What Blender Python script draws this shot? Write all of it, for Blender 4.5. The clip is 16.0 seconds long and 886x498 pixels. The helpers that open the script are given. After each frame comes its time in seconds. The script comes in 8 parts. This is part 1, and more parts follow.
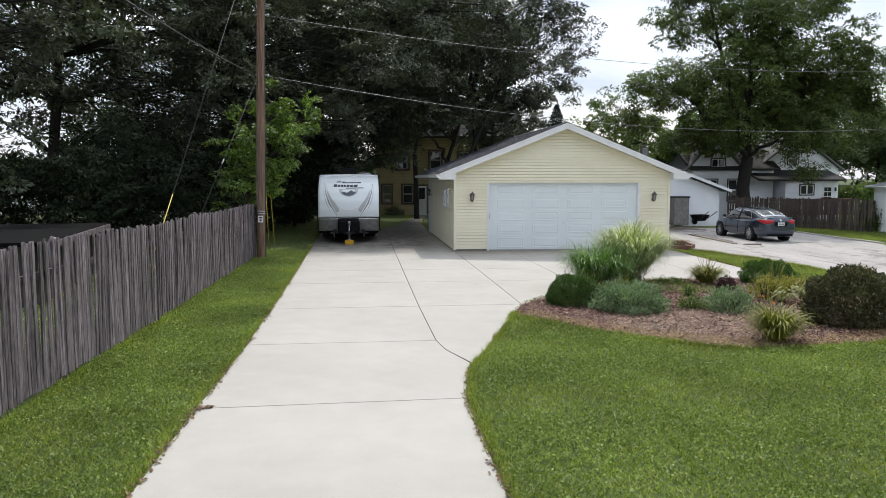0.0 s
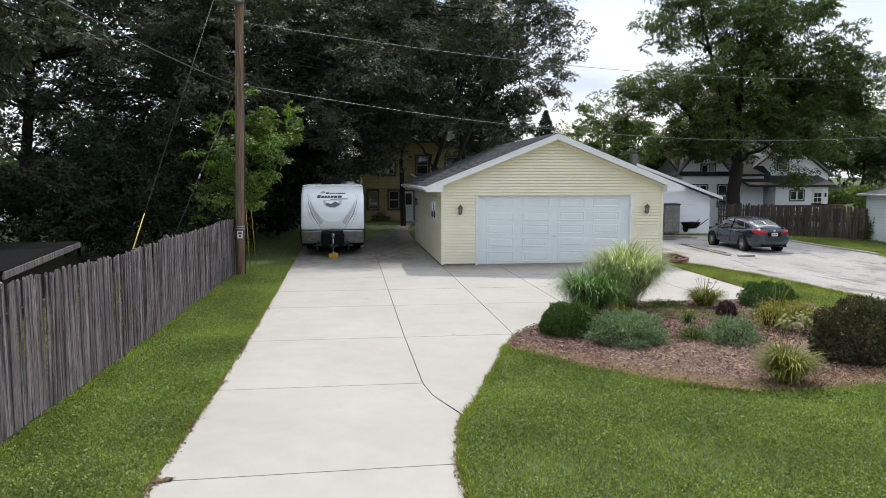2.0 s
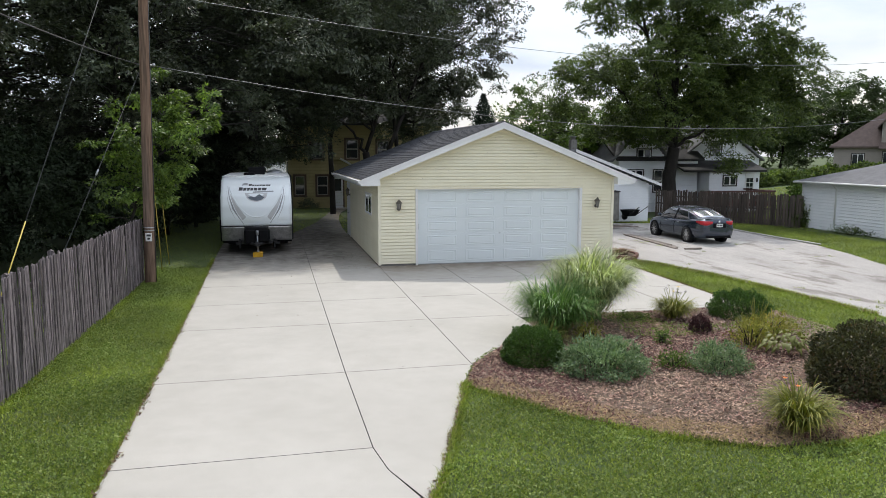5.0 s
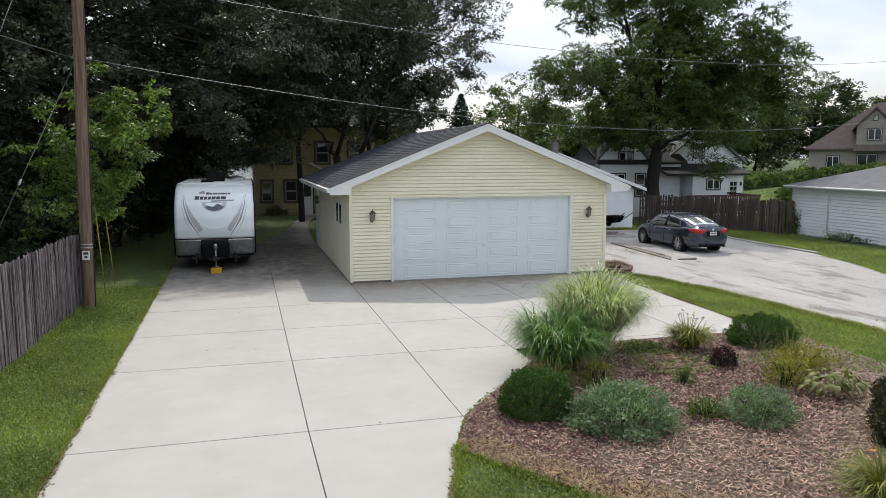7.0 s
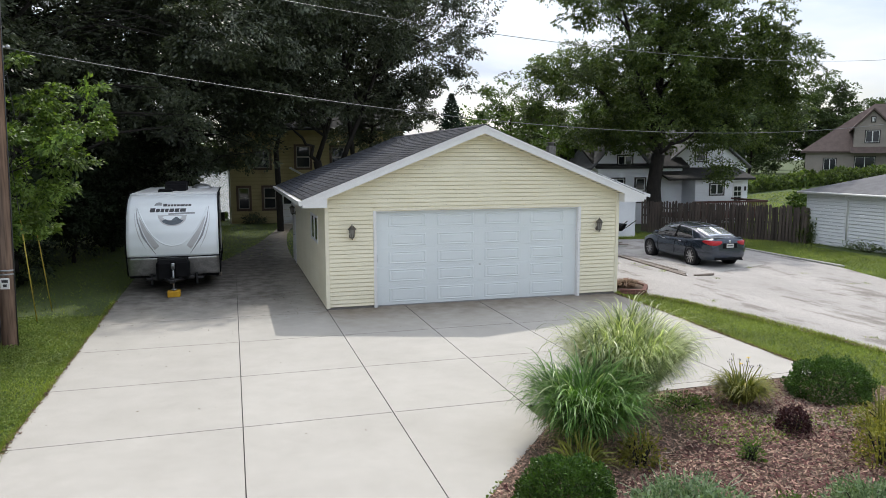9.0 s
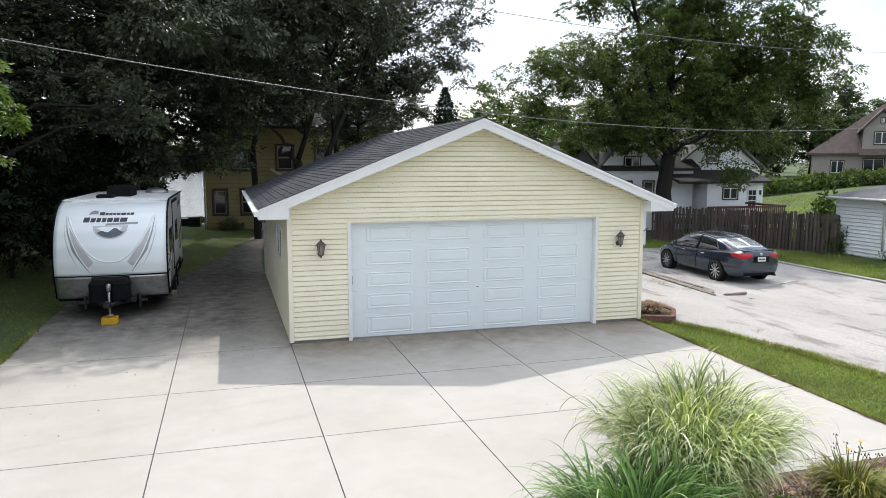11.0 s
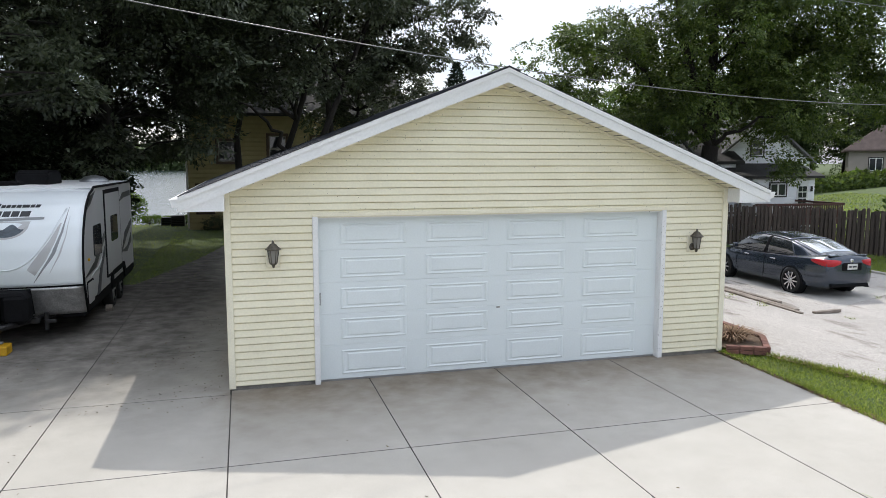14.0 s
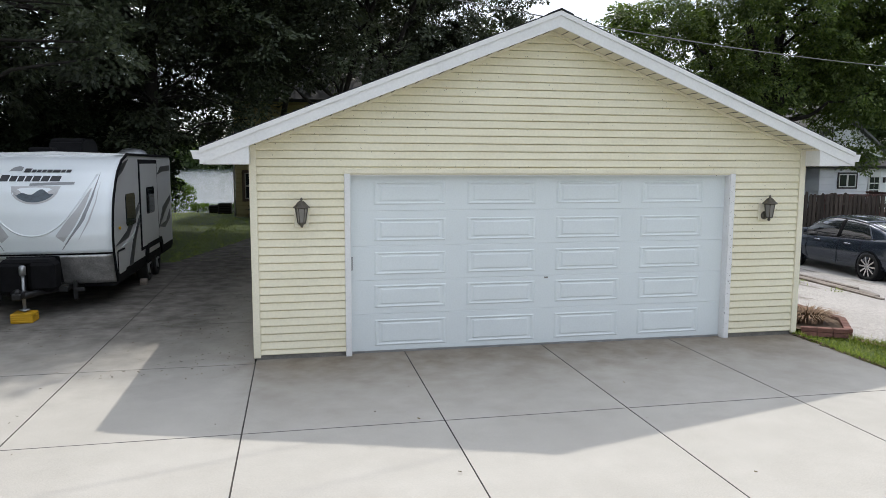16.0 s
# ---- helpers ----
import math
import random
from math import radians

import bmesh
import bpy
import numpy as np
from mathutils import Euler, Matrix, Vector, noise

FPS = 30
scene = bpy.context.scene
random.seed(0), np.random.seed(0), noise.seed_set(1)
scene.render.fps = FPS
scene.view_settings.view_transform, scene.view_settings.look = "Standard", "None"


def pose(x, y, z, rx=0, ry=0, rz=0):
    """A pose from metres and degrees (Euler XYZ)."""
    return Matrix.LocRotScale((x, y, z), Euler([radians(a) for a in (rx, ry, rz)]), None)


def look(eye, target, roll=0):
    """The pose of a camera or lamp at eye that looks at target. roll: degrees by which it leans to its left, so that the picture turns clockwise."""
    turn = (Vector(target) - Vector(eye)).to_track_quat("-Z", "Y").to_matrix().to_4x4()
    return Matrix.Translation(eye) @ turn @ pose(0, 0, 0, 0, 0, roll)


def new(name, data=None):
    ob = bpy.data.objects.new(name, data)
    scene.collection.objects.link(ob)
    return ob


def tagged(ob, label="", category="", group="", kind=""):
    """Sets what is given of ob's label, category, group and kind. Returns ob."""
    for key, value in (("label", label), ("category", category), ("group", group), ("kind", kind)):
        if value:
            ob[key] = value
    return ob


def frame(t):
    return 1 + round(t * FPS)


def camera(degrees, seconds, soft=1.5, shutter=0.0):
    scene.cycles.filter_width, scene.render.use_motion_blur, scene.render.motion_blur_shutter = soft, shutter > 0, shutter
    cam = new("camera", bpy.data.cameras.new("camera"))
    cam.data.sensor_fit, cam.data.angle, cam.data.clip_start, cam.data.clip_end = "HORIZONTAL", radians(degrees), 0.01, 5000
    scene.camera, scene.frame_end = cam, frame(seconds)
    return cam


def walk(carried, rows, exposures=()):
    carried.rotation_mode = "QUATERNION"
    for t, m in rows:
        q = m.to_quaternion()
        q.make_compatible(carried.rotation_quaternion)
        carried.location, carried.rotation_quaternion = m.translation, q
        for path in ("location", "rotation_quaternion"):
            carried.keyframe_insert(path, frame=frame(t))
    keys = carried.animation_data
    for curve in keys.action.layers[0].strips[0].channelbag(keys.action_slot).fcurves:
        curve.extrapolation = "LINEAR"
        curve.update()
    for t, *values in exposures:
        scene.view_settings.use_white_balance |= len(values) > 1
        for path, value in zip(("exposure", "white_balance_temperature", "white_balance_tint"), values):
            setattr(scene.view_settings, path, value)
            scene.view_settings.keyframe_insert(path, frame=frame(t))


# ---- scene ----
cam = camera(62.8, 16.0, soft=0.65)
PATH = [
    (0, (-2.987, -23.595, 2.384), (-2.768, -21.616, 2.19), -0.0),
    (0.5, (-2.98, -23.367, 2.443), (-2.747, -21.389, 2.252), -0.1),
    (1, (-2.95, -23.158, 2.524), (-2.695, -21.184, 2.331), -0.1),
    (1.5, (-2.955, -23.016, 2.665), (-2.696, -21.042, 2.47), -0.1),
    (2, (-2.895, -22.778, 2.809), (-2.641, -20.804, 2.612), -0.0),
    (2.5, (-2.917, -22.506, 2.942), (-2.663, -20.532, 2.741), 0.0),
    (3, (-2.926, -22.217, 3.007), (-2.652, -20.249, 2.779), 0.0),
    (3.5, (-2.937, -21.871, 3.0), (-2.637, -19.909, 2.753), 0.0),
    (4, (-2.938, -21.547, 3.066), (-2.571, -19.597, 2.814), -0.0),
    (6.5, (-2.729, -19.335, 3.313), (-2.237, -17.413, 3.059), 0.1),
    (7, (-2.609, -18.788, 3.295), (-2.088, -16.874, 3.045), -0.0),
    (7.5, (-2.518, -18.179, 3.369), (-1.97, -16.272, 3.117), 0.1),
    (8, (-2.356, -17.593, 3.407), (-1.805, -15.687, 3.155), 0.1),
    (8.5, (-2.177, -16.968, 3.389), (-1.628, -15.061, 3.144), -0.1),
    (11, (-1.04, -13.413, 3.368), (-0.475, -11.509, 3.129), -0.0),
    (11.5, (-0.787, -12.695, 3.35), (-0.224, -10.791, 3.112), -0.1),
    (12, (-0.603, -11.938, 3.315), (-0.038, -10.034, 3.077), -0.1),
    (12.5, (-0.386, -11.197, 3.243), (0.179, -9.294, 3.003), -0.0),
    (13, (-0.18, -10.538, 3.121), (0.384, -8.633, 2.886), -0.1),
    (13.5, (0.032, -9.973, 3.054), (0.58, -8.064, 2.817), -0.1),
    (14, (0.214, -9.514, 2.933), (0.743, -7.6, 2.698), -0.0),
    (14.5, (0.359, -9.148, 2.812), (0.863, -7.228, 2.573), 0.0),
    (15, (0.485, -8.857, 2.682), (0.952, -6.926, 2.451), 0.0),
    (15.5, (0.514, -8.799, 2.524), (0.94, -6.859, 2.291), 0.1),
    (16, (0.499, -8.799, 2.364), (0.896, -6.853, 2.13), 0.2),
]
walk(cam, [(t, look(e, g, r)) for t, e, g, r in PATH], exposures=[(0, -0.08), (4, -0.08), (6.3, -0.16), (8.5, -0.13), (11, 0.22), (12.5, 0.26), (13.5, 0.14), (14.5, 0.05), (16, -0.03)])

# ---- world, sun ----
SUN = Vector((0.258, 0.732, 1.0)).normalized()
world = bpy.data.worlds.new("sky")
scene.world = world
world.use_nodes = True
wn, wl = world.node_tree.nodes, world.node_tree.links
wn.clear()
sky = wn.new("ShaderNodeTexSky")
sky.sky_type = "NISHITA"
sky.sun_disc = False
sky.sun_elevation = math.asin(SUN.z)
sky.sun_rotation = math.atan2(SUN.x, SUN.y)
sky.air_density, sky.dust_density, sky.ozone_density = 1.0, 2.5, 1.0
tc = wn.new("ShaderNodeTexCoord")
mp = wn.new("ShaderNodeMapping")
mp.inputs["Scale"].default_value = (1.0, 1.0, 3.2)
cn = wn.new("ShaderNodeTexNoise")
cn.inputs["Scale"].default_value = 2.6
cn.inputs["Detail"].default_value = 7
cn.inputs["Roughness"].default_value = 0.55
cn.inputs["Distortion"].default_value = 0.6
ramp = wn.new("ShaderNodeValToRGB")
ramp.color_ramp.elements[0].position, ramp.color_ramp.elements[1].position = 0.30, 0.62
cloud = wn.new("ShaderNodeMixRGB")
shade_n = wn.new("ShaderNodeTexNoise")
shade_n.inputs["Scale"].default_value, shade_n.inputs["Detail"].default_value = 3.4, 6
shade_r = wn.new("ShaderNodeValToRGB")
shade_r.color_ramp.elements[0].position, shade_r.color_ramp.elements[1].position = 0.38, 0.62
shade_r.color_ramp.elements[0].color, shade_r.color_ramp.elements[1].color = (0.56, 0.63, 0.73, 1), (0.98, 0.985, 1.0, 1)
white = wn.new("ShaderNodeMixRGB")
white.blend_type = "MULTIPLY"
white.inputs[0].default_value = 1.0
white.inputs[2].default_value = (12.2, 12.35, 12.9, 1)
bg = wn.new("ShaderNodeBackground")
bg.inputs["Strength"].default_value = 0.146
wo = wn.new("ShaderNodeOutputWorld")
wl.new(tc.outputs["Generated"], mp.inputs["Vector"])
wl.new(mp.outputs["Vector"], cn.inputs["Vector"])
wl.new(cn.outputs["Fac"], ramp.inputs["Fac"])
wl.new(ramp.outputs["Color"], cloud.inputs[0])
wl.new(sky.outputs["Color"], cloud.inputs[1])
wl.new(mp.outputs["Vector"], shade_n.inputs["Vector"])
wl.new(shade_n.outputs["Fac"], shade_r.inputs["Fac"])
wl.new(shade_r.outputs["Color"], white.inputs[1])
tall_sky = wn.new("ShaderNodeSeparateXYZ")
wl.new(tc.outputs["Generated"], tall_sky.inputs[0])
grade = wn.new("ShaderNodeMapRange")
grade.inputs["To Min"].default_value, grade.inputs["To Max"].default_value = 0.66, 1.28
wl.new(tall_sky.outputs["Z"], grade.inputs["Value"])
overcast = wn.new("ShaderNodeMixRGB")
overcast.blend_type = "MULTIPLY"
overcast.inputs[0].default_value = 1.0
wl.new(white.outputs["Color"], overcast.inputs[1])
wl.new(grade.outputs["Result"], overcast.inputs[2])
wl.new(overcast.outputs["Color"], cloud.inputs[2])
wl.new(cloud.outputs["Color"], bg.inputs["Color"])
wl.new(bg.outputs["Background"], wo.inputs["Surface"])
sun = new("sun", bpy.data.lights.new("sun", "SUN"))
sun.data.energy, sun.data.angle, sun.data.color = 2.8, radians(0.8), (1.0, 0.96, 0.90)
sun.matrix_world = look(SUN * 60, (0, 0, 0))

# ---- mesh helpers ----
def poly(bm, pts):
    return bm.faces.new([bm.verts.new(p) for p in pts])


def box(bm, x0, y0, z0, x1, y1, z1, bev=0.0):
    a, b = Vector((min(x0, x1), min(y0, y1), min(z0, z1))), Vector((max(x0, x1), max(y0, y1), max(z0, z1)))
    if bev <= 0:
        v = [bm.verts.new((x, y, z)) for z in (a.z, b.z) for y in (a.y, b.y) for x in (a.x, b.x)]
        for f in ((0, 2, 3, 1), (4, 5, 7, 6), (0, 1, 5, 4), (2, 6, 7, 3), (0, 4, 6, 2), (1, 3, 7, 5)):
            bm.faces.new([v[i] for i in f])
        return
    made = []
    for sx, sy, sz in ((1, 1, 0), (1, 0, 1), (0, 1, 1)):
        lo = a + Vector((bev * sx, bev * sy, bev * sz))
        hi = b - Vector((bev * sx, bev * sy, bev * sz))
        made += [Vector((x, y, z)) for x in (lo.x, hi.x) for y in (lo.y, hi.y) for z in (lo.z, hi.z)]
    tmp = bmesh.new()
    for p in made:
        tmp.verts.new(p)
    bmesh.ops.convex_hull(tmp, input=tmp.verts)
    bmesh.ops.dissolve_limit(tmp, angle_limit=0.02, verts=tmp.verts, edges=tmp.edges)
    merge(bm, tmp)


def merge(bm, tmp):
    tmp.verts.index_update()
    vs = [bm.verts.new(v.co) for v in tmp.verts]
    for f in tmp.faces:
        try:
            g = bm.faces.new([vs[v.index] for v in f.verts])
            g.smooth = f.smooth
        except ValueError:
            pass
    tmp.free()


def loft(bm, rings, caps=True, smooth=True, closed=True):
    vs = [[bm.verts.new(p) for p in r] for r in rings]
    n = len(vs[0])
    for a, b in zip(vs, vs[1:]):
        for i in range(n if closed else n - 1):
            f = bm.faces.new((a[i], a[(i + 1) % n], b[(i + 1) % n], b[i]))
            f.smooth = smooth
    if caps:
        bm.faces.new(vs[0][::-1])
        bm.faces.new(vs[-1])
    return vs


def tube(bm, pts, radii, n=8, caps=True, smooth=True):
    pts = [Vector(p) for p in pts]
    if not hasattr(radii, "__len__"):
        radii = [radii] * len(pts)
    t0 = (pts[1] - pts[0]).normalized()
    u = t0.orthogonal().normalized()
    rings = []
    for i, p in enumerate(pts):
        t = (pts[min(i + 1, len(pts) - 1)] - pts[max(i - 1, 0)]).normalized()
        u = (u - t * u.dot(t)).normalized()
        w = t.cross(u)
        rings.append([p + (u * math.cos(2 * math.pi * k / n) + w * math.sin(2 * math.pi * k / n)) * radii[i] for k in range(n)])
    loft(bm, rings, caps, smooth)


def lathe(bm, base, profile, n=16, axis="z", smooth=True):
    rings = []
    for r, h in profile:
        c = [(math.cos(2 * math.pi * k / n) * r, math.sin(2 * math.pi * k / n) * r) for k in range(n)]
        if axis == "z":
            rings.append([Vector(base) + Vector((a, b, h)) for a, b in c])
        elif axis == "x":
            rings.append([Vector(base) + Vector((h, a, b)) for a, b in c])
        else:
            rings.append([Vector(base) + Vector((b, h, a)) for a, b in c])
    loft(bm, rings, True, smooth)


def prism(bm, outline, lo, hi, axis="z"):
    """A straight prism: outline in the two other axes (x y, x z or y z), from lo to hi."""
    def put(p, h):
        return {"z": (p[0], p[1], h), "y": (p[0], h, p[1]), "x": (h, p[0], p[1])}[axis]
    a = [bm.verts.new(put(p, lo)) for p in outline]
    b = [bm.verts.new(put(p, hi)) for p in outline]
    n = len(outline)
    for i in range(n):
        bm.faces.new((a[i], a[(i + 1) % n], b[(i + 1) % n], b[i]))
    bm.faces.new(a[::-1])
    bm.faces.new(b)


def finish(bm, name, material):
    bmesh.ops.recalc_face_normals(bm, faces=bm.faces)
    me = bpy.data.meshes.new(name)
    bm.to_mesh(me)
    bm.free()
    me.materials.append(material)
    return me


def part(name, bm, material, parent=None, label=""):
    ob = new(name, finish(bm, name, material))
    ob.parent = parent
    if label:
        ob["label"] = label
    return ob


def thing(name, label, category, loc=(0, 0, 0), rz=0.0, group="", kind=""):
    ob = new(name)
    ob.empty_display_size = 0.1
    ob.matrix_basis = pose(*loc, 0, 0, rz)
    return tagged(ob, label, category, group, kind)


def quads(name, verts, material, parent=None, label="", tris=False):
    """A mesh of separate quads (or triangles) from an array of corners."""
    k = 3 if tris else 4
    v = np.asarray(verts, np.float32).reshape(-1, 3)
    n = len(v) // k
    me = bpy.data.meshes.new(name)
    me.vertices.add(len(v))
    me.vertices.foreach_set("co", v.ravel())
    me.loops.add(len(v))
    me.loops.foreach_set("vertex_index", np.arange(len(v), dtype=np.int32))
    me.polygons.add(n)
    me.polygons.foreach_set("loop_start", np.arange(0, n * k, k, dtype=np.int32))
    me.polygons.foreach_set("loop_total", np.full(n, k, np.int32))
    me.update(calc_edges=True)
    me.materials.append(material)
    ob = new(name, me)
    ob.parent = parent
    if label:
        ob["label"] = label
    return ob


# ---- materials ----
def surface(name, color, rough=0.6, metal=0.0, vary=0.25, scale=3.0, fine=60.0, bump=0.15, tint=None, stretch=(1, 1, 1), per=0.0, spec=0.5, island=0.0, coat=0.0):
    """A plain surface with broad stains, fine grain and a little relief. tint: the second colour; per: change from object to object."""
    m = bpy.data.materials.new(name)
    m.use_nodes = True
    nt = m.node_tree
    b = nt.nodes["Principled BSDF"]
    L = nt.links.new
    geo = nt.nodes.new("ShaderNodeNewGeometry")
    mapping = nt.nodes.new("ShaderNodeMapping")
    mapping.inputs["Scale"].default_value = stretch
    L(geo.outputs["Position"], mapping.inputs["Vector"])
    n1, n2 = nt.nodes.new("ShaderNodeTexNoise"), nt.nodes.new("ShaderNodeTexNoise")
    n1.inputs["Scale"].default_value, n1.inputs["Detail"].default_value = scale, 6
    n2.inputs["Scale"].default_value, n2.inputs["Detail"].default_value = fine, 3
    L(mapping.outputs["Vector"], n1.inputs["Vector"])
    L(mapping.outputs["Vector"], n2.inputs["Vector"])
    second = tint or tuple(c * (1 - vary) for c in color)
    mix = nt.nodes.new("ShaderNodeMixRGB")
    mix.inputs[1].default_value, mix.inputs[2].default_value = (*color, 1), (*second, 1)
    cr = nt.nodes.new("ShaderNodeValToRGB")
    cr.color_ramp.elements[0].position, cr.color_ramp.elements[1].position = 0.36, 0.68
    L(n1.outputs["Fac"], cr.inputs["Fac"])
    L(cr.outputs["Color"], mix.inputs[0])
    hsv = nt.nodes.new("ShaderNodeHueSaturation")
    L(mix.outputs["Color"], hsv.inputs["Color"])
    val = nt.nodes.new("ShaderNodeMapRange")
    val.inputs["From Min"].default_value, val.inputs["From Max"].default_value = 0.3, 0.7
    val.inputs["To Min"].default_value, val.inputs["To Max"].default_value = 1 - vary * 0.6, 1 + vary * 0.6
    L(n2.outputs["Fac"], val.inputs["Value"])
    last = val.outputs["Result"]
    for amount, socket in ((per, "object"), (island, "island")):
        if amount:
            src = nt.nodes.new("ShaderNodeObjectInfo").outputs["Random"] if socket == "object" else geo.outputs["Random Per Island"]
            r = nt.nodes.new("ShaderNodeMapRange")
            r.inputs["To Min"].default_value, r.inputs["To Max"].default_value = 1 - amount, 1 + amount
            L(src, r.inputs["Value"])
            mul = nt.nodes.new("ShaderNodeMath")
            mul.operation = "MULTIPLY"
            L(last, mul.inputs[0])
            L(r.outputs["Result"], mul.inputs[1])
            last = mul.outputs[0]
    L(last, hsv.inputs["Value"])
    L(hsv.outputs["Color"], b.inputs["Base Color"])
    b.inputs["Roughness"].default_value = rough
    b.inputs["Metallic"].default_value = metal
    b.inputs["Specular IOR Level"].default_value = spec
    b.inputs["Coat Weight"].default_value = coat
    if bump:
        bp = nt.nodes.new("ShaderNodeBump")
        bp.inputs["Strength"].default_value, bp.inputs["Distance"].default_value = bump, 0.01
        L(n2.outputs["Fac"], bp.inputs["Height"])
        L(bp.outputs["Normal"], b.inputs["Normal"])
    return m


def leafy(name, dark, light, through_light=0.35, rough=0.5, third=None, broad=(0.6, 0.7, 1.25), spec=0.3):
    """Leaves: two greens from leaf to leaf, a little gloss, light that comes through."""
    m = bpy.data.materials.new(name)
    m.use_nodes = True
    nt = m.node_tree
    L = nt.links.new
    b = nt.nodes["Principled BSDF"]
    out = nt.nodes["Material Output"]
    geo = nt.nodes.new("ShaderNodeNewGeometry")
    cr = nt.nodes.new("ShaderNodeValToRGB")
    cr.color_ramp.elements[0].color, cr.color_ramp.elements[1].color = (*dark, 1), (*light, 1)
    if third:
        e = cr.color_ramp.elements.new(0.93)
        e.color = (*light, 1)
        cr.color_ramp.elements[2].color = (*third, 1)
    L(geo.outputs["Random Per Island"], cr.inputs["Fac"])
    no = nt.nodes.new("ShaderNodeTexNoise")
    no.inputs["Scale"].default_value = broad[0]
    L(geo.outputs["Position"], no.inputs["Vector"])
    mr = nt.nodes.new("ShaderNodeMapRange")
    mr.inputs["From Min"].default_value, mr.inputs["From Max"].default_value = 0.3, 0.7
    mr.inputs["To Min"].default_value, mr.inputs["To Max"].default_value = broad[1], broad[2]
    L(no.outputs["Fac"], mr.inputs["Value"])
    hsv = nt.nodes.new("ShaderNodeHueSaturation")
    L(cr.outputs["Color"], hsv.inputs["Color"])
    L(mr.outputs["Result"], hsv.inputs["Value"])
    L(hsv.outputs["Color"], b.inputs["Base Color"])
    b.inputs["Roughness"].default_value = rough
    b.inputs["Specular IOR Level"].default_value = spec
    tr = nt.nodes.new("ShaderNodeBsdfTranslucent")
    warm = nt.nodes.new("ShaderNodeMixRGB")
    warm.blend_type = "MULTIPLY"
    warm.inputs[0].default_value = 1.0
    warm.inputs[2].default_value = (1.0, 1.15, 0.45, 1)
    L(hsv.outputs["Color"], warm.inputs[1])
    L(warm.outputs["Color"], tr.inputs["Color"])
    ms = nt.nodes.new("ShaderNodeMixShader")
    ms.inputs[0].default_value = through_light
    L(b.outputs["BSDF"], ms.inputs[1])
    L(tr.outputs["BSDF"], ms.inputs[2])
    L(ms.outputs["Shader"], out.inputs["Surface"])
    return m


def glass(name, color=(0.02, 0.024, 0.028), rough=0.03):
    m = bpy.data.materials.new(name)
    m.use_nodes = True
    b = m.node_tree.nodes["Principled BSDF"]
    b.inputs["Base Color"].default_value = (*color, 1)
    b.inputs["Roughness"].default_value = rough
    b.inputs["Specular IOR Level"].default_value = 0.6
    return m


def blend(nt, fac, a, b, kind="MIX"):
    """A colour mix; a and b are colours or sockets."""
    mx = nt.nodes.new("ShaderNodeMixRGB")
    mx.blend_type = kind
    for sock, val in ((mx.inputs[0], fac), (mx.inputs[1], a), (mx.inputs[2], b)):
        if hasattr(val, "is_output"):
            nt.links.new(val, sock)
        else:
            sock.default_value = val
    return mx.outputs["Color"]


def span(nt, value, lo, hi, a=0.0, b=1.0):
    mr = nt.nodes.new("ShaderNodeMapRange")
    nt.links.new(value, mr.inputs["Value"])
    for key, v in (("From Min", lo), ("From Max", hi), ("To Min", a), ("To Max", b)):
        mr.inputs[key].default_value = v
    return mr.outputs["Result"]


def sums(nt, op, a, b):
    m = nt.nodes.new("ShaderNodeMath")
    m.operation = op
    for sock, val in ((m.inputs[0], a), (m.inputs[1], b)):
        if hasattr(val, "is_output"):
            nt.links.new(val, sock)
        else:
            sock.default_value = val
    return m.outputs[0]


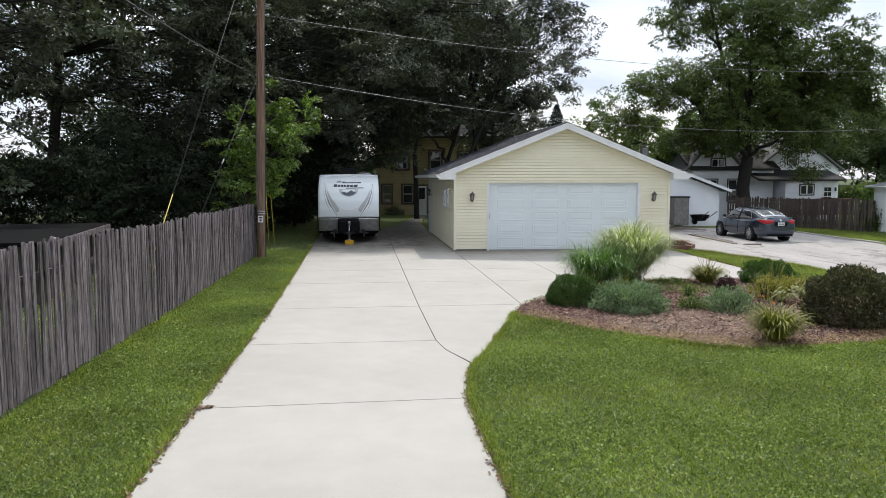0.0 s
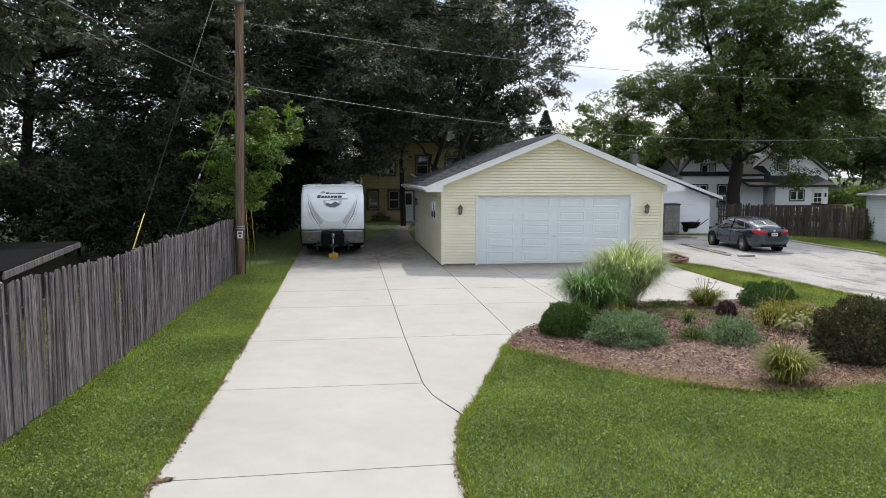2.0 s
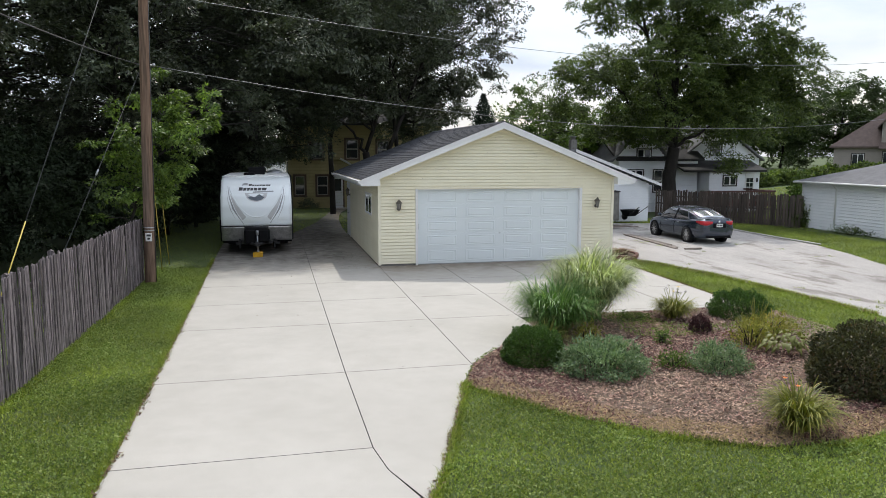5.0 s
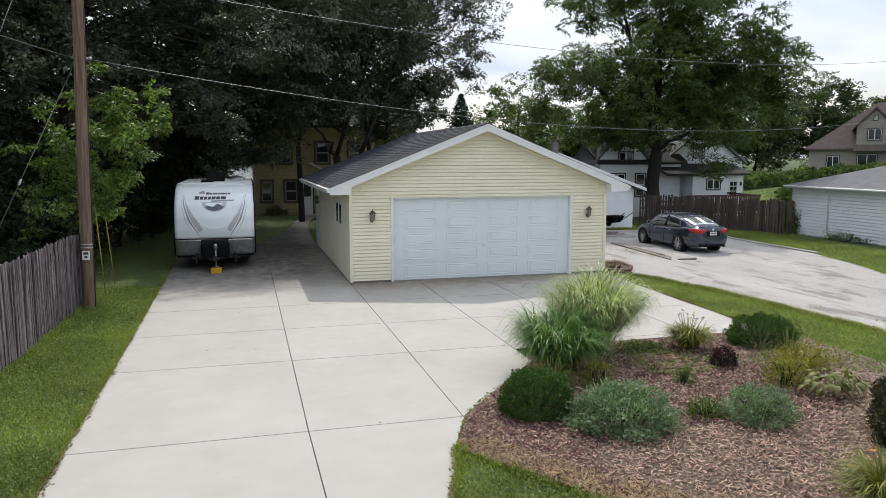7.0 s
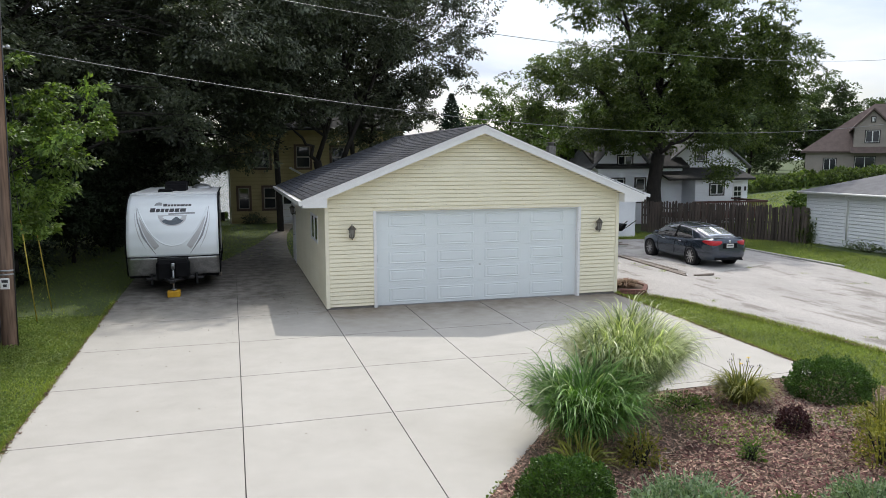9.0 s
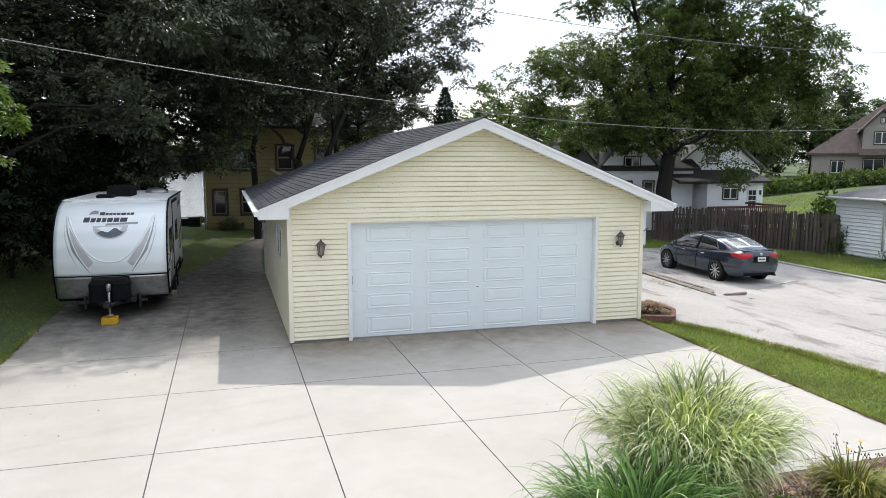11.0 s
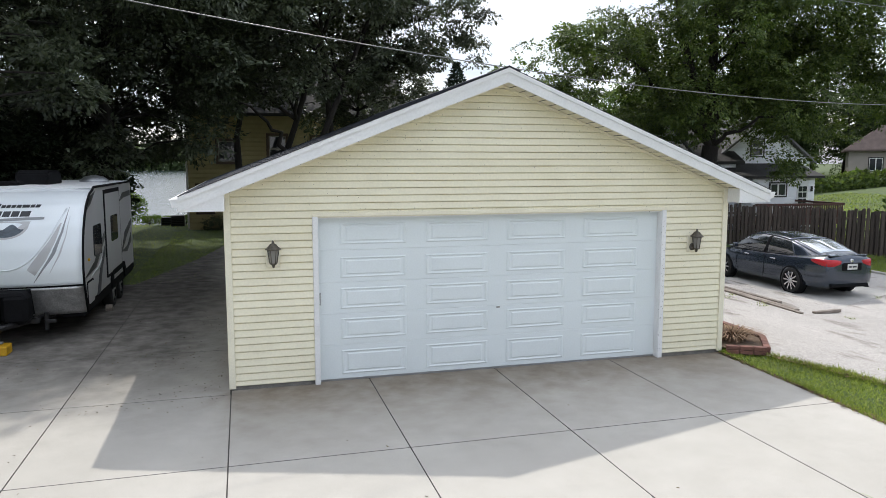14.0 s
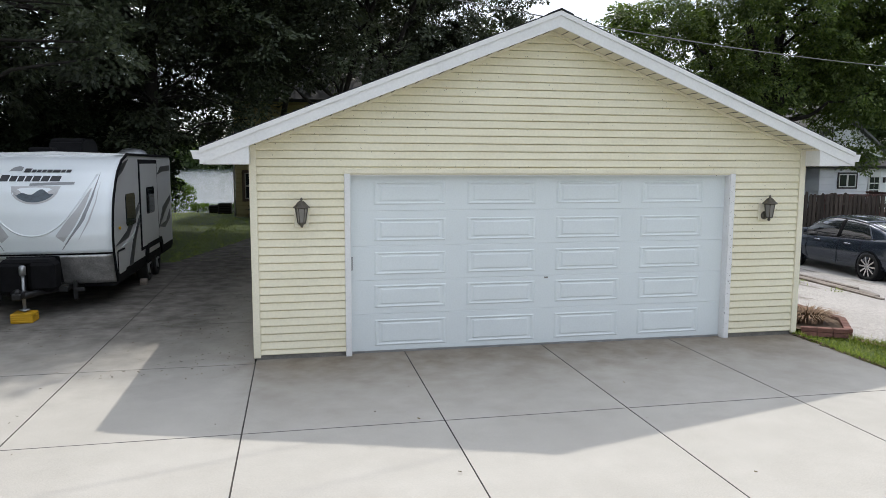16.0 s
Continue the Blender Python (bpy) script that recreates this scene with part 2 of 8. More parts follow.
def paving(name, pale, tan, grime_shade, stretch=(1, 1, 1), speck=0.5, grain=90.0, ruts=0.0, bump=0.25):
    """Worn ground: two pale tones, blotches, speckle, then soft masks by place, each with its colour, for grime and
    painted shade.
    """
    m = bpy.data.materials.new(name)
    m.use_nodes = True
    nt = m.node_tree
    b = nt.nodes["Principled BSDF"]
    geo = nt.nodes.new("ShaderNodeNewGeometry")
    mp_ = nt.nodes.new("ShaderNodeMapping")
    mp_.inputs["Scale"].default_value = stretch
    nt.links.new(geo.outputs["Position"], mp_.inputs["Vector"])

    def cloudy(scale, detail, rough=0.55, raw=False):
        n = nt.nodes.new("ShaderNodeTexNoise")
        n.inputs["Scale"].default_value, n.inputs["Detail"].default_value, n.inputs["Roughness"].default_value = scale, detail, rough
        nt.links.new(geo.outputs["Position"] if raw else mp_.outputs["Vector"], n.inputs["Vector"])
        return n.outputs["Fac"]
    col = blend(nt, span(nt, cloudy(0.45, 5), 0.38, 0.64), (*pale, 1), (*tan, 1))
    col = blend(nt, 1.0, col, blend(nt, span(nt, cloudy(2.6, 8, 0.65), 0.36, 0.66), (1, 1, 1, 1), (0.93, 0.925, 0.92, 1)), "MULTIPLY")
    fine = cloudy(grain, 2, 0.6, True)
    g = span(nt, fine, 0.3, 0.7, 1 - speck * 0.5, 1 + speck * 0.4)
    col = blend(nt, 1.0, col, g, "MULTIPLY")
    if ruts:
        col = blend(nt, span(nt, cloudy(1.1, 7, 0.7), 0.54, 0.62, 0.0, ruts), col, blend(nt, 1.0, col, (0.55, 0.53, 0.50, 1), "MULTIPLY"))
    if grime_shade:
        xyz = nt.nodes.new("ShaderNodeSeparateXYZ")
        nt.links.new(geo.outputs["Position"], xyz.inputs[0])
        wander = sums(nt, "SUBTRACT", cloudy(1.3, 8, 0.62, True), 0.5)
        # each mask multiplies the colour by its tone: dirt by the door, shade by the trailer
        for (axis_a, lo_a, hi_a), (axis_b, lo_b, hi_b), much, tone, stray in grime_shade:
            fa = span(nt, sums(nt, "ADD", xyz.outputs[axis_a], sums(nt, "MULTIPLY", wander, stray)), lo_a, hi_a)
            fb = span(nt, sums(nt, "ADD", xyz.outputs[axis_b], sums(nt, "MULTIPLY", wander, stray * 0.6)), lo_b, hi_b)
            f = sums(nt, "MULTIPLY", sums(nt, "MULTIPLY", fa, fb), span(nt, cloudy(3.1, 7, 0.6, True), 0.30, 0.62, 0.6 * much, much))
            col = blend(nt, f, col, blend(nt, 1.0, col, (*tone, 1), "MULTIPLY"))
    nt.links.new(col, b.inputs["Base Color"])
    b.inputs["Roughness"].default_value = 0.9
    bp = nt.nodes.new("ShaderNodeBump")
    bp.inputs["Strength"].default_value, bp.inputs["Distance"].default_value = bump, 0.01
    nt.links.new(fine, bp.inputs["Height"])
    nt.links.new(bp.outputs["Normal"], b.inputs["Normal"])
    return m


M = {
    "lawn_soil": surface("lawn_soil", (0.05, 0.078, 0.019), 0.95, vary=0.5, scale=0.9, fine=14, bump=0.5, tint=(0.078, 0.105, 0.027)),
    "grass": leafy("grass_blades", (0.076, 0.124, 0.019), (0.395, 0.45, 0.092), 0.38, 0.5, third=(0.46, 0.43, 0.18)),
    "clover": leafy("clover_leaves", (0.11, 0.175, 0.035), (0.31, 0.37, 0.11), 0.25, 0.6),
    # first two masks: door dirt; last two: stains plus painted shade beside the trailer
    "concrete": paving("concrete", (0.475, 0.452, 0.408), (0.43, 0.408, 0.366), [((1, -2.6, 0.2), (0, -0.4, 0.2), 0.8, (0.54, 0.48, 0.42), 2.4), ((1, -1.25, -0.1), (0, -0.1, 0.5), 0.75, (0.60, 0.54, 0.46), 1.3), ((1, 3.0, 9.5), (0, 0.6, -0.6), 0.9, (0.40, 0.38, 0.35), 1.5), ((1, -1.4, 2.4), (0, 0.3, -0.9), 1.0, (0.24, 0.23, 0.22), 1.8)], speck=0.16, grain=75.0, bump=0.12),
    "concrete_old": surface("concrete_old", (0.48, 0.46, 0.42), 0.9, vary=0.2, scale=1.6, fine=80, bump=0.15, tint=(0.36, 0.345, 0.32)),
    "joint": surface("joint_dirt", (0.115, 0.106, 0.095), 0.95, vary=0.4, scale=6),
    "gravel": paving("crushed_limestone", (0.465, 0.438, 0.41), (0.385, 0.362, 0.338), [], (1.0, 0.34, 1.0), speck=0.85, grain=42.0, ruts=1.0, bump=0.9),
    "stone": surface("gravel_stones", (0.46, 0.435, 0.405), 0.9, vary=0.2, scale=20, island=0.2),
    "mulch": surface("mulch_soil", (0.125, 0.088, 0.062), 0.95, vary=0.5, scale=3, fine=45, bump=0.8, tint=(0.17, 0.12, 0.08)),
    "chip": surface("wood_chips", (0.32, 0.218, 0.155), 0.9, vary=0.35, scale=4, fine=60, island=0.8, tint=(0.25, 0.145, 0.115)),
    "straw": surface("dry_grass", (0.36, 0.25, 0.12), 0.9, vary=0.3, scale=4, island=0.4),
    "siding": surface("cream_vinyl_siding", (0.84, 0.79, 0.605), 0.5, vary=0.07, scale=1.3, fine=30, bump=0.03, per=0.018, tint=(0.79, 0.735, 0.545)),
    "cream_trim": surface("cream_trim", (0.84, 0.79, 0.62), 0.5, vary=0.08, scale=3),
    "white_trim": surface("white_trim", (0.80, 0.80, 0.79), 0.45, vary=0.07, scale=2.5, fine=40, bump=0.03),
    "door_white": surface("white_door_paint", (0.74, 0.79, 0.79), 0.42, vary=0.04, scale=1.2, fine=50, bump=0.02, per=0.01),
    "soffit": surface("soffit", (0.74, 0.69, 0.54), 0.6, vary=0.1, scale=4),
    "shingle": surface("asphalt_shingle", (0.032, 0.036, 0.047), 0.92, vary=0.35, scale=5, fine=160, bump=0.4, per=0.38, island=0.36, tint=(0.024, 0.026, 0.033)),
    "foundation": surface("foundation", (0.22, 0.21, 0.19), 0.9, vary=0.35, scale=8),
    "bronze": surface("bronze_lamp_metal", (0.072, 0.064, 0.052), 0.5, metal=0.5, vary=0.3, scale=12, tint=(0.14, 0.125, 0.10)),
    "lamp_glass": glass("lamp_glass", (0.22, 0.21, 0.19), 0.12),
    "window_glass": glass("window_glass"),
    "fence_grey": surface("weathered_grey_wood", (0.215, 0.180, 0.186), 0.9, vary=0.9, scale=9, fine=70, bump=0.6, per=0.34, tint=(0.066, 0.055, 0.054), stretch=(1, 1, 0.10)),
    "fence_brown": surface("brown_stained_wood", (0.098, 0.076, 0.064), 0.85, vary=0.45, scale=4, fine=40, bump=0.3, per=0.25, stretch=(1, 1, 0.15)),
    "deck_red": surface("red_deck_stain", (0.09, 0.034, 0.027), 0.7, vary=0.25, scale=5),
    "pole_wood": surface("pole_wood", (0.225, 0.135, 0.088), 0.9, vary=0.8, scale=3, fine=24, bump=0.5, tint=(0.11, 0.08, 0.062), stretch=(1, 1, 0.06)),
    "bark": surface("bark", (0.030, 0.025, 0.021), 0.95, vary=0.4, scale=7, fine=26, bump=0.8, stretch=(1, 1, 0.3)),
    "cable": surface("cable", (0.05, 0.05, 0.05), 0.6, vary=0.2),
    "cable_light": surface("bare_cable", (0.22, 0.22, 0.22), 0.5, metal=0.3, vary=0.2),
    "guard_yellow": surface("faded_yellow_plastic", (0.55, 0.42, 0.07), 0.55, vary=0.15, scale=5),
    "yellow": surface("yellow_plastic", (0.64, 0.36, 0.012), 0.5, vary=0.15, scale=5),
    "galvanised": surface("galvanised_metal", (0.42, 0.43, 0.44), 0.4, metal=0.8, vary=0.2, scale=10),
    "black": surface("black_plastic", (0.010, 0.010, 0.011), 0.8, vary=0.3, scale=8, spec=0.1),
    "steel_black": surface("black_steel", (0.02, 0.02, 0.021), 0.45, metal=0.3, vary=0.3, scale=10),
    "rubber": surface("tyre_rubber", (0.018, 0.018, 0.018), 0.85, vary=0.2, scale=20),
    "paint_white": surface("white_paint", (0.78, 0.78, 0.77), 0.5, vary=0.06, scale=2),
    "white_siding": surface("white_lap_siding", (0.87, 0.885, 0.90), 0.55, vary=0.06, scale=1.5, tint=(0.82, 0.84, 0.86)),
    "dark_trim": surface("dark_trim", (0.035, 0.03, 0.028), 0.6, vary=0.2),
    "yellow_siding": surface("yellow_lap_siding", (0.47, 0.40, 0.20), 0.65, vary=0.12, scale=1.5, tint=(0.40, 0.335, 0.165)),
    "storm_sash": surface("storm_sash", (0.34, 0.32, 0.28), 0.5, vary=0.15),
    "brown_trim": surface("brown_trim", (0.10, 0.062, 0.04), 0.6, vary=0.2),
    "taupe_siding": surface("taupe_siding", (0.30, 0.265, 0.235), 0.7, vary=0.1, scale=1.5),
    "roof_brown": surface("brown_shingles", (0.125, 0.092, 0.082), 0.9, vary=0.25, scale=2, fine=20, bump=0.3),
    "roof_grey": surface("grey_shingles", (0.17, 0.17, 0.178), 0.9, vary=0.25, scale=3, fine=30, bump=0.3, island=0.15),
    # dark roof, taken down to near black in place of the trees' shade
    "shaded_felt_roof": surface("shade_darkened_felt", (0.007, 0.007, 0.007), 0.95, vary=0.5, scale=3, spec=0.1),
    "roof_dark": surface("dark_shingles", (0.04, 0.038, 0.037), 0.9, vary=0.3, scale=3, fine=30, bump=0.3),
    "brick": surface("red_brick", (0.20, 0.09, 0.07), 0.85, vary=0.3, scale=8, per=0.2),
    "lumber": surface("old_lumber", (0.23, 0.195, 0.165), 0.85, vary=0.35, scale=5, per=0.2, tint=(0.14, 0.115, 0.095)),
    "leaf_dark": leafy("dark_tree_leaves", (0.052, 0.066, 0.044), (0.125, 0.143, 0.090), 0.20, 0.42, None, (0.45, 0.4, 1.6), 0.35),
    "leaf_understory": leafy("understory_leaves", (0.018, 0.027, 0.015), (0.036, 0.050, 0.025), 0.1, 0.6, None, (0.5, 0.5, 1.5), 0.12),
    "leaf_tree": leafy("walnut_leaves", (0.042, 0.070, 0.024), (0.165, 0.21, 0.064), 0.43, 0.42, None, (0.5, 0.5, 1.5)),
    "leaf_bright": leafy("bright_leaves", (0.055, 0.105, 0.022), (0.14, 0.20, 0.05), 0.4, 0.5),
    "leaf_elder": leafy("box_elder_leaves", (0.055, 0.10, 0.028), (0.24, 0.33, 0.085), 0.45, 0.45, None, (0.9, 0.45, 1.4)),
    "leaf_far": leafy("far_leaves", (0.045, 0.07, 0.028), (0.095, 0.135, 0.05), 0.35, 0.6),
    "conifer": leafy("conifer_needles", (0.012, 0.026, 0.014), (0.03, 0.055, 0.028), 0.1, 0.6),
}

# ---- ground ----
def smooth(a, b, x):
    t = np.clip((x - a) / (b - a), 0, 1)
    return t * t * (3 - 2 * t)


def height(x, y):
    """The lawn's height: level by the drive, down to the lake behind, up a low hill to the right."""
    h = -0.03 - 1.9 * smooth(28, 40, y - 0.25 * np.maximum(x - 12, 0)) * (1 - smooth(26, 42, x))
    h = h - (0.10 * smooth(12, 20, y) * smooth(8, 14, x) + 0.21 * smooth(8.6, 13.5, x)) * (1 - smooth(26, 42, x))
    return h + 1.5 * smooth(30, 62, x) * (1 - smooth(300, 700, np.hypot(x, y)))


def inside(poly_pts, x, y):
    c = np.zeros(np.shape(x), bool)
    n = len(poly_pts)
    for i in range(n):
        (x0, y0), (x1, y1) = poly_pts[i], poly_pts[(i + 1) % n]
        if y0 == y1:
            continue
        c ^= ((y0 > y) != (y1 > y)) & (x < (x1 - x0) * (y - y0) / (y1 - y0) + x0)
    return c


def axis_steps(lo, hi, fine, far):
    core = list(np.arange(lo, hi + 0.01, fine))
    out, step = [], fine
    while not out or out[-1] < far:
        step *= 1.45
        out.append((out[-1] if out else 0) + step)
    return np.array([lo - d for d in out[::-1]] + core + [hi + d for d in out])


gx, gy = axis_steps(-30, 40, 2.0, 1800), axis_steps(-34, 60, 2.0, 1800)
GX, GY = np.meshgrid(gx, gy)
GZ = height(GX, GY)
bm = bmesh.new()
rows = [[bm.verts.new((GX[j, i], GY[j, i], GZ[j, i])) for i in range(len(gx))] for j in range(len(gy))]
for j in range(len(gy) - 1):
    for i in range(len(gx) - 1):
        f = bm.faces.new((rows[j][i], rows[j][i + 1], rows[j + 1][i + 1], rows[j + 1][i]))
        f.smooth = True
tagged(part("ground", bm, M["lawn_soil"]), "mown green lawn with clover and bare patches", "lawn", kind="structure")

water_mat = bpy.data.materials.new("lake_water")
water_mat.use_nodes = True
wb = water_mat.node_tree.nodes["Principled BSDF"]
wb.inputs["Base Color"].default_value = (0.03, 0.045, 0.055, 1)
wb.inputs["Roughness"].default_value = 0.12
wnz = water_mat.node_tree.nodes.new("ShaderNodeTexNoise")
wnz.inputs["Scale"].default_value = 2.2
wbp = water_mat.node_tree.nodes.new("ShaderNodeBump")
wbp.inputs["Strength"].default_value, wbp.inputs["Distance"].default_value = 0.6, 0.08
wgeo = water_mat.node_tree.nodes.new("ShaderNodeNewGeometry")
water_mat.node_tree.links.new(wgeo.outputs["Position"], wnz.inputs["Vector"])
water_mat.node_tree.links.new(wnz.outputs["Fac"], wbp.inputs["Height"])
water_mat.node_tree.links.new(wbp.outputs["Normal"], wb.inputs["Normal"])
bm = bmesh.new()
poly(bm, [(-900, 29, -1.0), (44, 29, -1.0), (60, 420, -1.0), (-900, 420, -1.0)])
tagged(part("water", bm, water_mat), "calm pale lake behind the houses", "lake", kind="structure")


# ---- driveway of separate slabs ----
def clip_half(pts, p, q):
    """Keeps what lies to the left of the line from p to q."""
    def side(a):
        return (q[0] - p[0]) * (a[1] - p[1]) - (q[1] - p[1]) * (a[0] - p[0])
    out = []
    for i, a in enumerate(pts):
        b = pts[(i + 1) % len(pts)]
        sa, sb = side(a), side(b)
        if sa >= 0:
            out.append(a)
        if (sa > 0 > sb) or (sa < 0 < sb):
            k = sa / (sa - sb)
            out.append((a[0] + (b[0] - a[0]) * k, a[1] + (b[1] - a[1]) * k))
    return out


def shrink(pts, d):
    """An outline drawn in by d."""
    n, out = len(pts), []
    for i in range(n):
        a, b, c = Vector(pts[i - 1]).to_2d(), Vector(pts[i]).to_2d(), Vector(pts[(i + 1) % n]).to_2d()
        e1, e2 = (b - a).normalized(), (c - b).normalized()
        n1, n2 = Vector((-e1.y, e1.x)), Vector((-e2.y, e2.x))
        k = (n1 + n2) / max(0.35, 1 + n1.dot(n2))
        out.append(tuple(b + k * d))
    return out


def slab(bm, pts, top=0.0, gap=0.0024, edge=0.0045, deep=0.09):
    area = sum(a[0] * b[1] - b[0] * a[1] for a, b in zip(pts, pts[1:] + pts[:1]))
    if area < 0:
        pts = pts[::-1]
    o = shrink(pts, gap)
    i = shrink(pts, gap + edge)
    loft(bm, [[Vector((*p, top - deep)) for p in o], [Vector((*p, top - edge * 0.7)) for p in o], [Vector((*p, top)) for p in i]], True, False)
    bm.normal_update()
    for f in bm.faces:
        f.material_index = 0 if abs(f.normal.z) > 0.95 else 1


LONG = [-4.70, -1.96, 0.0, 1.82, 3.64, 5.45, 7.28]
CROSS = [9.3, 6.95, 4.6, 2.2, -0.15, -2.44, -4.72, -7.0, -10.2, -13.1, -15.95, -18.9, -21.9, -25.0, -28.0]
drive = thing("driveway", "pale broom-finished concrete driveway with sawn joints", "driveway", kind="structure")
EDGE = [(0.02, -10.2), (-0.32, -11.0), (-0.78, -12.4), (-1.3, -13.85), (-1.57, -14.5)]
shapes = []


def left_edge(y):
    """Where the drive's edge by the fence runs: a slow curve."""
    return -4.675 - 0.115 * float(smooth(-10, 4, y)) - 0.10 * float(1 - smooth(-18, -13, y))


for y1, y0 in zip(CROSS, CROSS[1:]):
    xr, xt = (-1.96, -1.96) if y0 > -13.2 else (-1.93, -1.93) if y1 < -16 else (-1.93, -1.88)
    if y0 < -13.2 and y1 > -14:
        shapes.append([(left_edge(y0), y0 - 0.06), (-1.88, y0), (-1.67, -14.75), (-1.6, -14.5), (-1.85, -13.7), (-1.93, y1), (left_edge(y1), y1)])
    else:
        xa, xb = left_edge(y0), left_edge(y1)
        shapes.append([(xa, y0), (xr if y0 > -13 or y0 < -13.2 else -1.93, y0), (xt, y1), (xb, y1 - (0.06 if -16 < y1 < -15.9 else 0.0))])
    if y0 >= -10.3:
        if y1 <= 9.3:
            shapes.append([(-1.96, y0), (-0.005 if y0 > -0.3 else 0.0, y0), (-0.005 if y0 > -0.3 else 0.0, y1), (-1.96, y1)])
shapes.append([(-1.96, -10.2), (-1.93, -13.1), (-1.85, -13.7), (-1.58, -14.5)] + EDGE[::-1][1:])
for y1, y0 in zip([0.12, -2.44, -4.72, -7.0], [-2.44, -4.72, -7.0, -10.2]):
    for x0, x1 in zip(LONG[2:], LONG[3:]):
        s = [(x0, y0), (x1, y0), (x1, y1), (x0, y1)]
        if x1 < 1.9:
            s = clip_half(s, (0.0, -10.2), (1.9, -7.95))
        elif x1 < 3.7 and len(s) > 2:
            s = clip_half(s, (1.2, -8.35), (3.1, -7.45))
        if len(s) > 2 and x1 > 1.9:
            s = clip_half(s, (0, -7.30), (8, -7.16))
        if len(s) > 2:
            s = clip_half(clip_half(s, (6.9, -7.3), (7.3, -6.7)), (6.98, -7.0), (7.31, 0.12))
        area = sum(a[0] * b[1] - b[0] * a[1] for a, b in zip(s, s[1:] + s[:1])) / 2 if len(s) > 2 else 0
        if area > 0.08:
            shapes.append(s)
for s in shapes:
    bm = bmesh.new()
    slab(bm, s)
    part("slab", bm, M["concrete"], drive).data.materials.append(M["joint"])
bm = bmesh.new()
for s in shapes:
    poly(bm, [(*p, -0.016) for p in s])
part("joint_bed", bm, M["joint"], drive, "dark dirt in the joints")

walkway = thing("walkway", "shaded concrete walkway beside the garage", "walkway", kind="structure")
WALK = [(9.32, -2.36, -0.03), (11.6, -1.74, 0.0), (13.9, -1.15, 0.1), (16.2, -0.70, 0.25), (18.5, -0.28, 0.45), (20.8, 0.1, 0.8), (23.4, 0.4, 1.4)]
for (ya, la, ra), (yb, lb, rb) in zip(WALK, WALK[1:]):
    bm = bmesh.new()
    slab(bm, [(la, ya), (ra, ya), (rb, yb - 0.012), (lb, yb - 0.012)])
    part("slab", bm, M["concrete"], walkway).data.materials.append(M["joint"])

GRAVEL = [(7.42, 10.5), (7.42, 1.3), (7.95, -0.35), (8.38, -1.8), (8.62, -3.0), (8.85, -4.6), (9.0, -6.5), (9.1, -8.5), (9.3, -14), (9.6, -34), (14.3, -34), (15.4, -8), (16.0, -1.4),
          (16.8, 0.6), (17.62, 3.3), (17.70, 6.0), (17.9, 9.7), (16.3, 12.9), (12, 13.6)]
bm = bmesh.new()
tmp = [(x + 0.05 * math.sin(3 * y), y + 0.05 * math.sin(5 * x)) for x, y in GRAVEL]
f = poly(bm, [(x, y, 0) for x, y in tmp])
bmesh.ops.triangulate(bm, faces=[f])
for k in range(16):
    bmesh.ops.bisect_plane(bm, geom=bm.verts[:] + bm.edges[:] + bm.faces[:], plane_co=(8.4 + 0.4 * k, 0, 0), plane_no=(1, 0, 0))
for k in range(5):
    bmesh.ops.bisect_plane(bm, geom=bm.verts[:] + bm.edges[:] + bm.faces[:], plane_co=(0, 5 + 2 * k, 0), plane_no=(0, 1, 0))
for v in bm.verts:
    v.co.z = float(height(v.co.x, v.co.y)) + 0.018
tagged(part("gravel_drive", bm, M["gravel"]), "pale crushed limestone gravel drive with worn ruts", "drive", kind="structure")

PAD = [(11.55, 2.62), (12.0, 2.56), (12.22, 2.66), (12.7, 3.1), (13.3, 3.5), (15.5, 4.4), (15.6, 9.6), (11.95, 9.5)]
pad = thing("parking_pad", "worn concrete pad under the parked car", "pad", kind="structure")
bm = bmesh.new()
slab(bm, PAD, -0.212, deep=0.12)
part("slab", bm, M["concrete_old"], pad).data.materials.append(M["gravel"])

BED = [(0.03, -10.25), (-0.36, -11.15), (-0.1, -11.6), (0.3, -12.2), (0.6, -12.65), (1.43, -13.46), (2.38, -14.05), (3.37, -14.15), (4.6, -13.9), (5.9, -13.3), (6.9, -12.0),
       (7.3, -10.4), (7.25, -9.0), (7.25, -8.0), (7.1, -7.1), (6.1, -7.16), (3.1, -7.30), (1.9, -7.97), (1.02, -8.95)]
bm = bmesh.new()
f = poly(bm, [(x, y, -0.006) for x, y in BED[:-4]] + [(3.1, -7.05, -0.006), (1.7, -7.75, -0.006), (0.80, -8.75, -0.006), (-0.15, -10.1, -0.006)])
bmesh.ops.triangulate(bm, faces=[f])
tagged(part("mulch_bed", bm, M["mulch"]), "planting bed of reddish wood mulch", "flower bed", kind="structure")

# ---- garage ----
GW, GD, WALL_H = 7.32, 9.2, 2.60
RIDGE, PITCH = 4.19, 0.396


def roof_z(x):
    return RIDGE - PITCH * abs(x - 3.66)


def wall_z(x):
    return roof_z(x) - 0.13


garage = thing("garage", "cream vinyl-sided garage with a white double door and grey shingle roof", "garage")


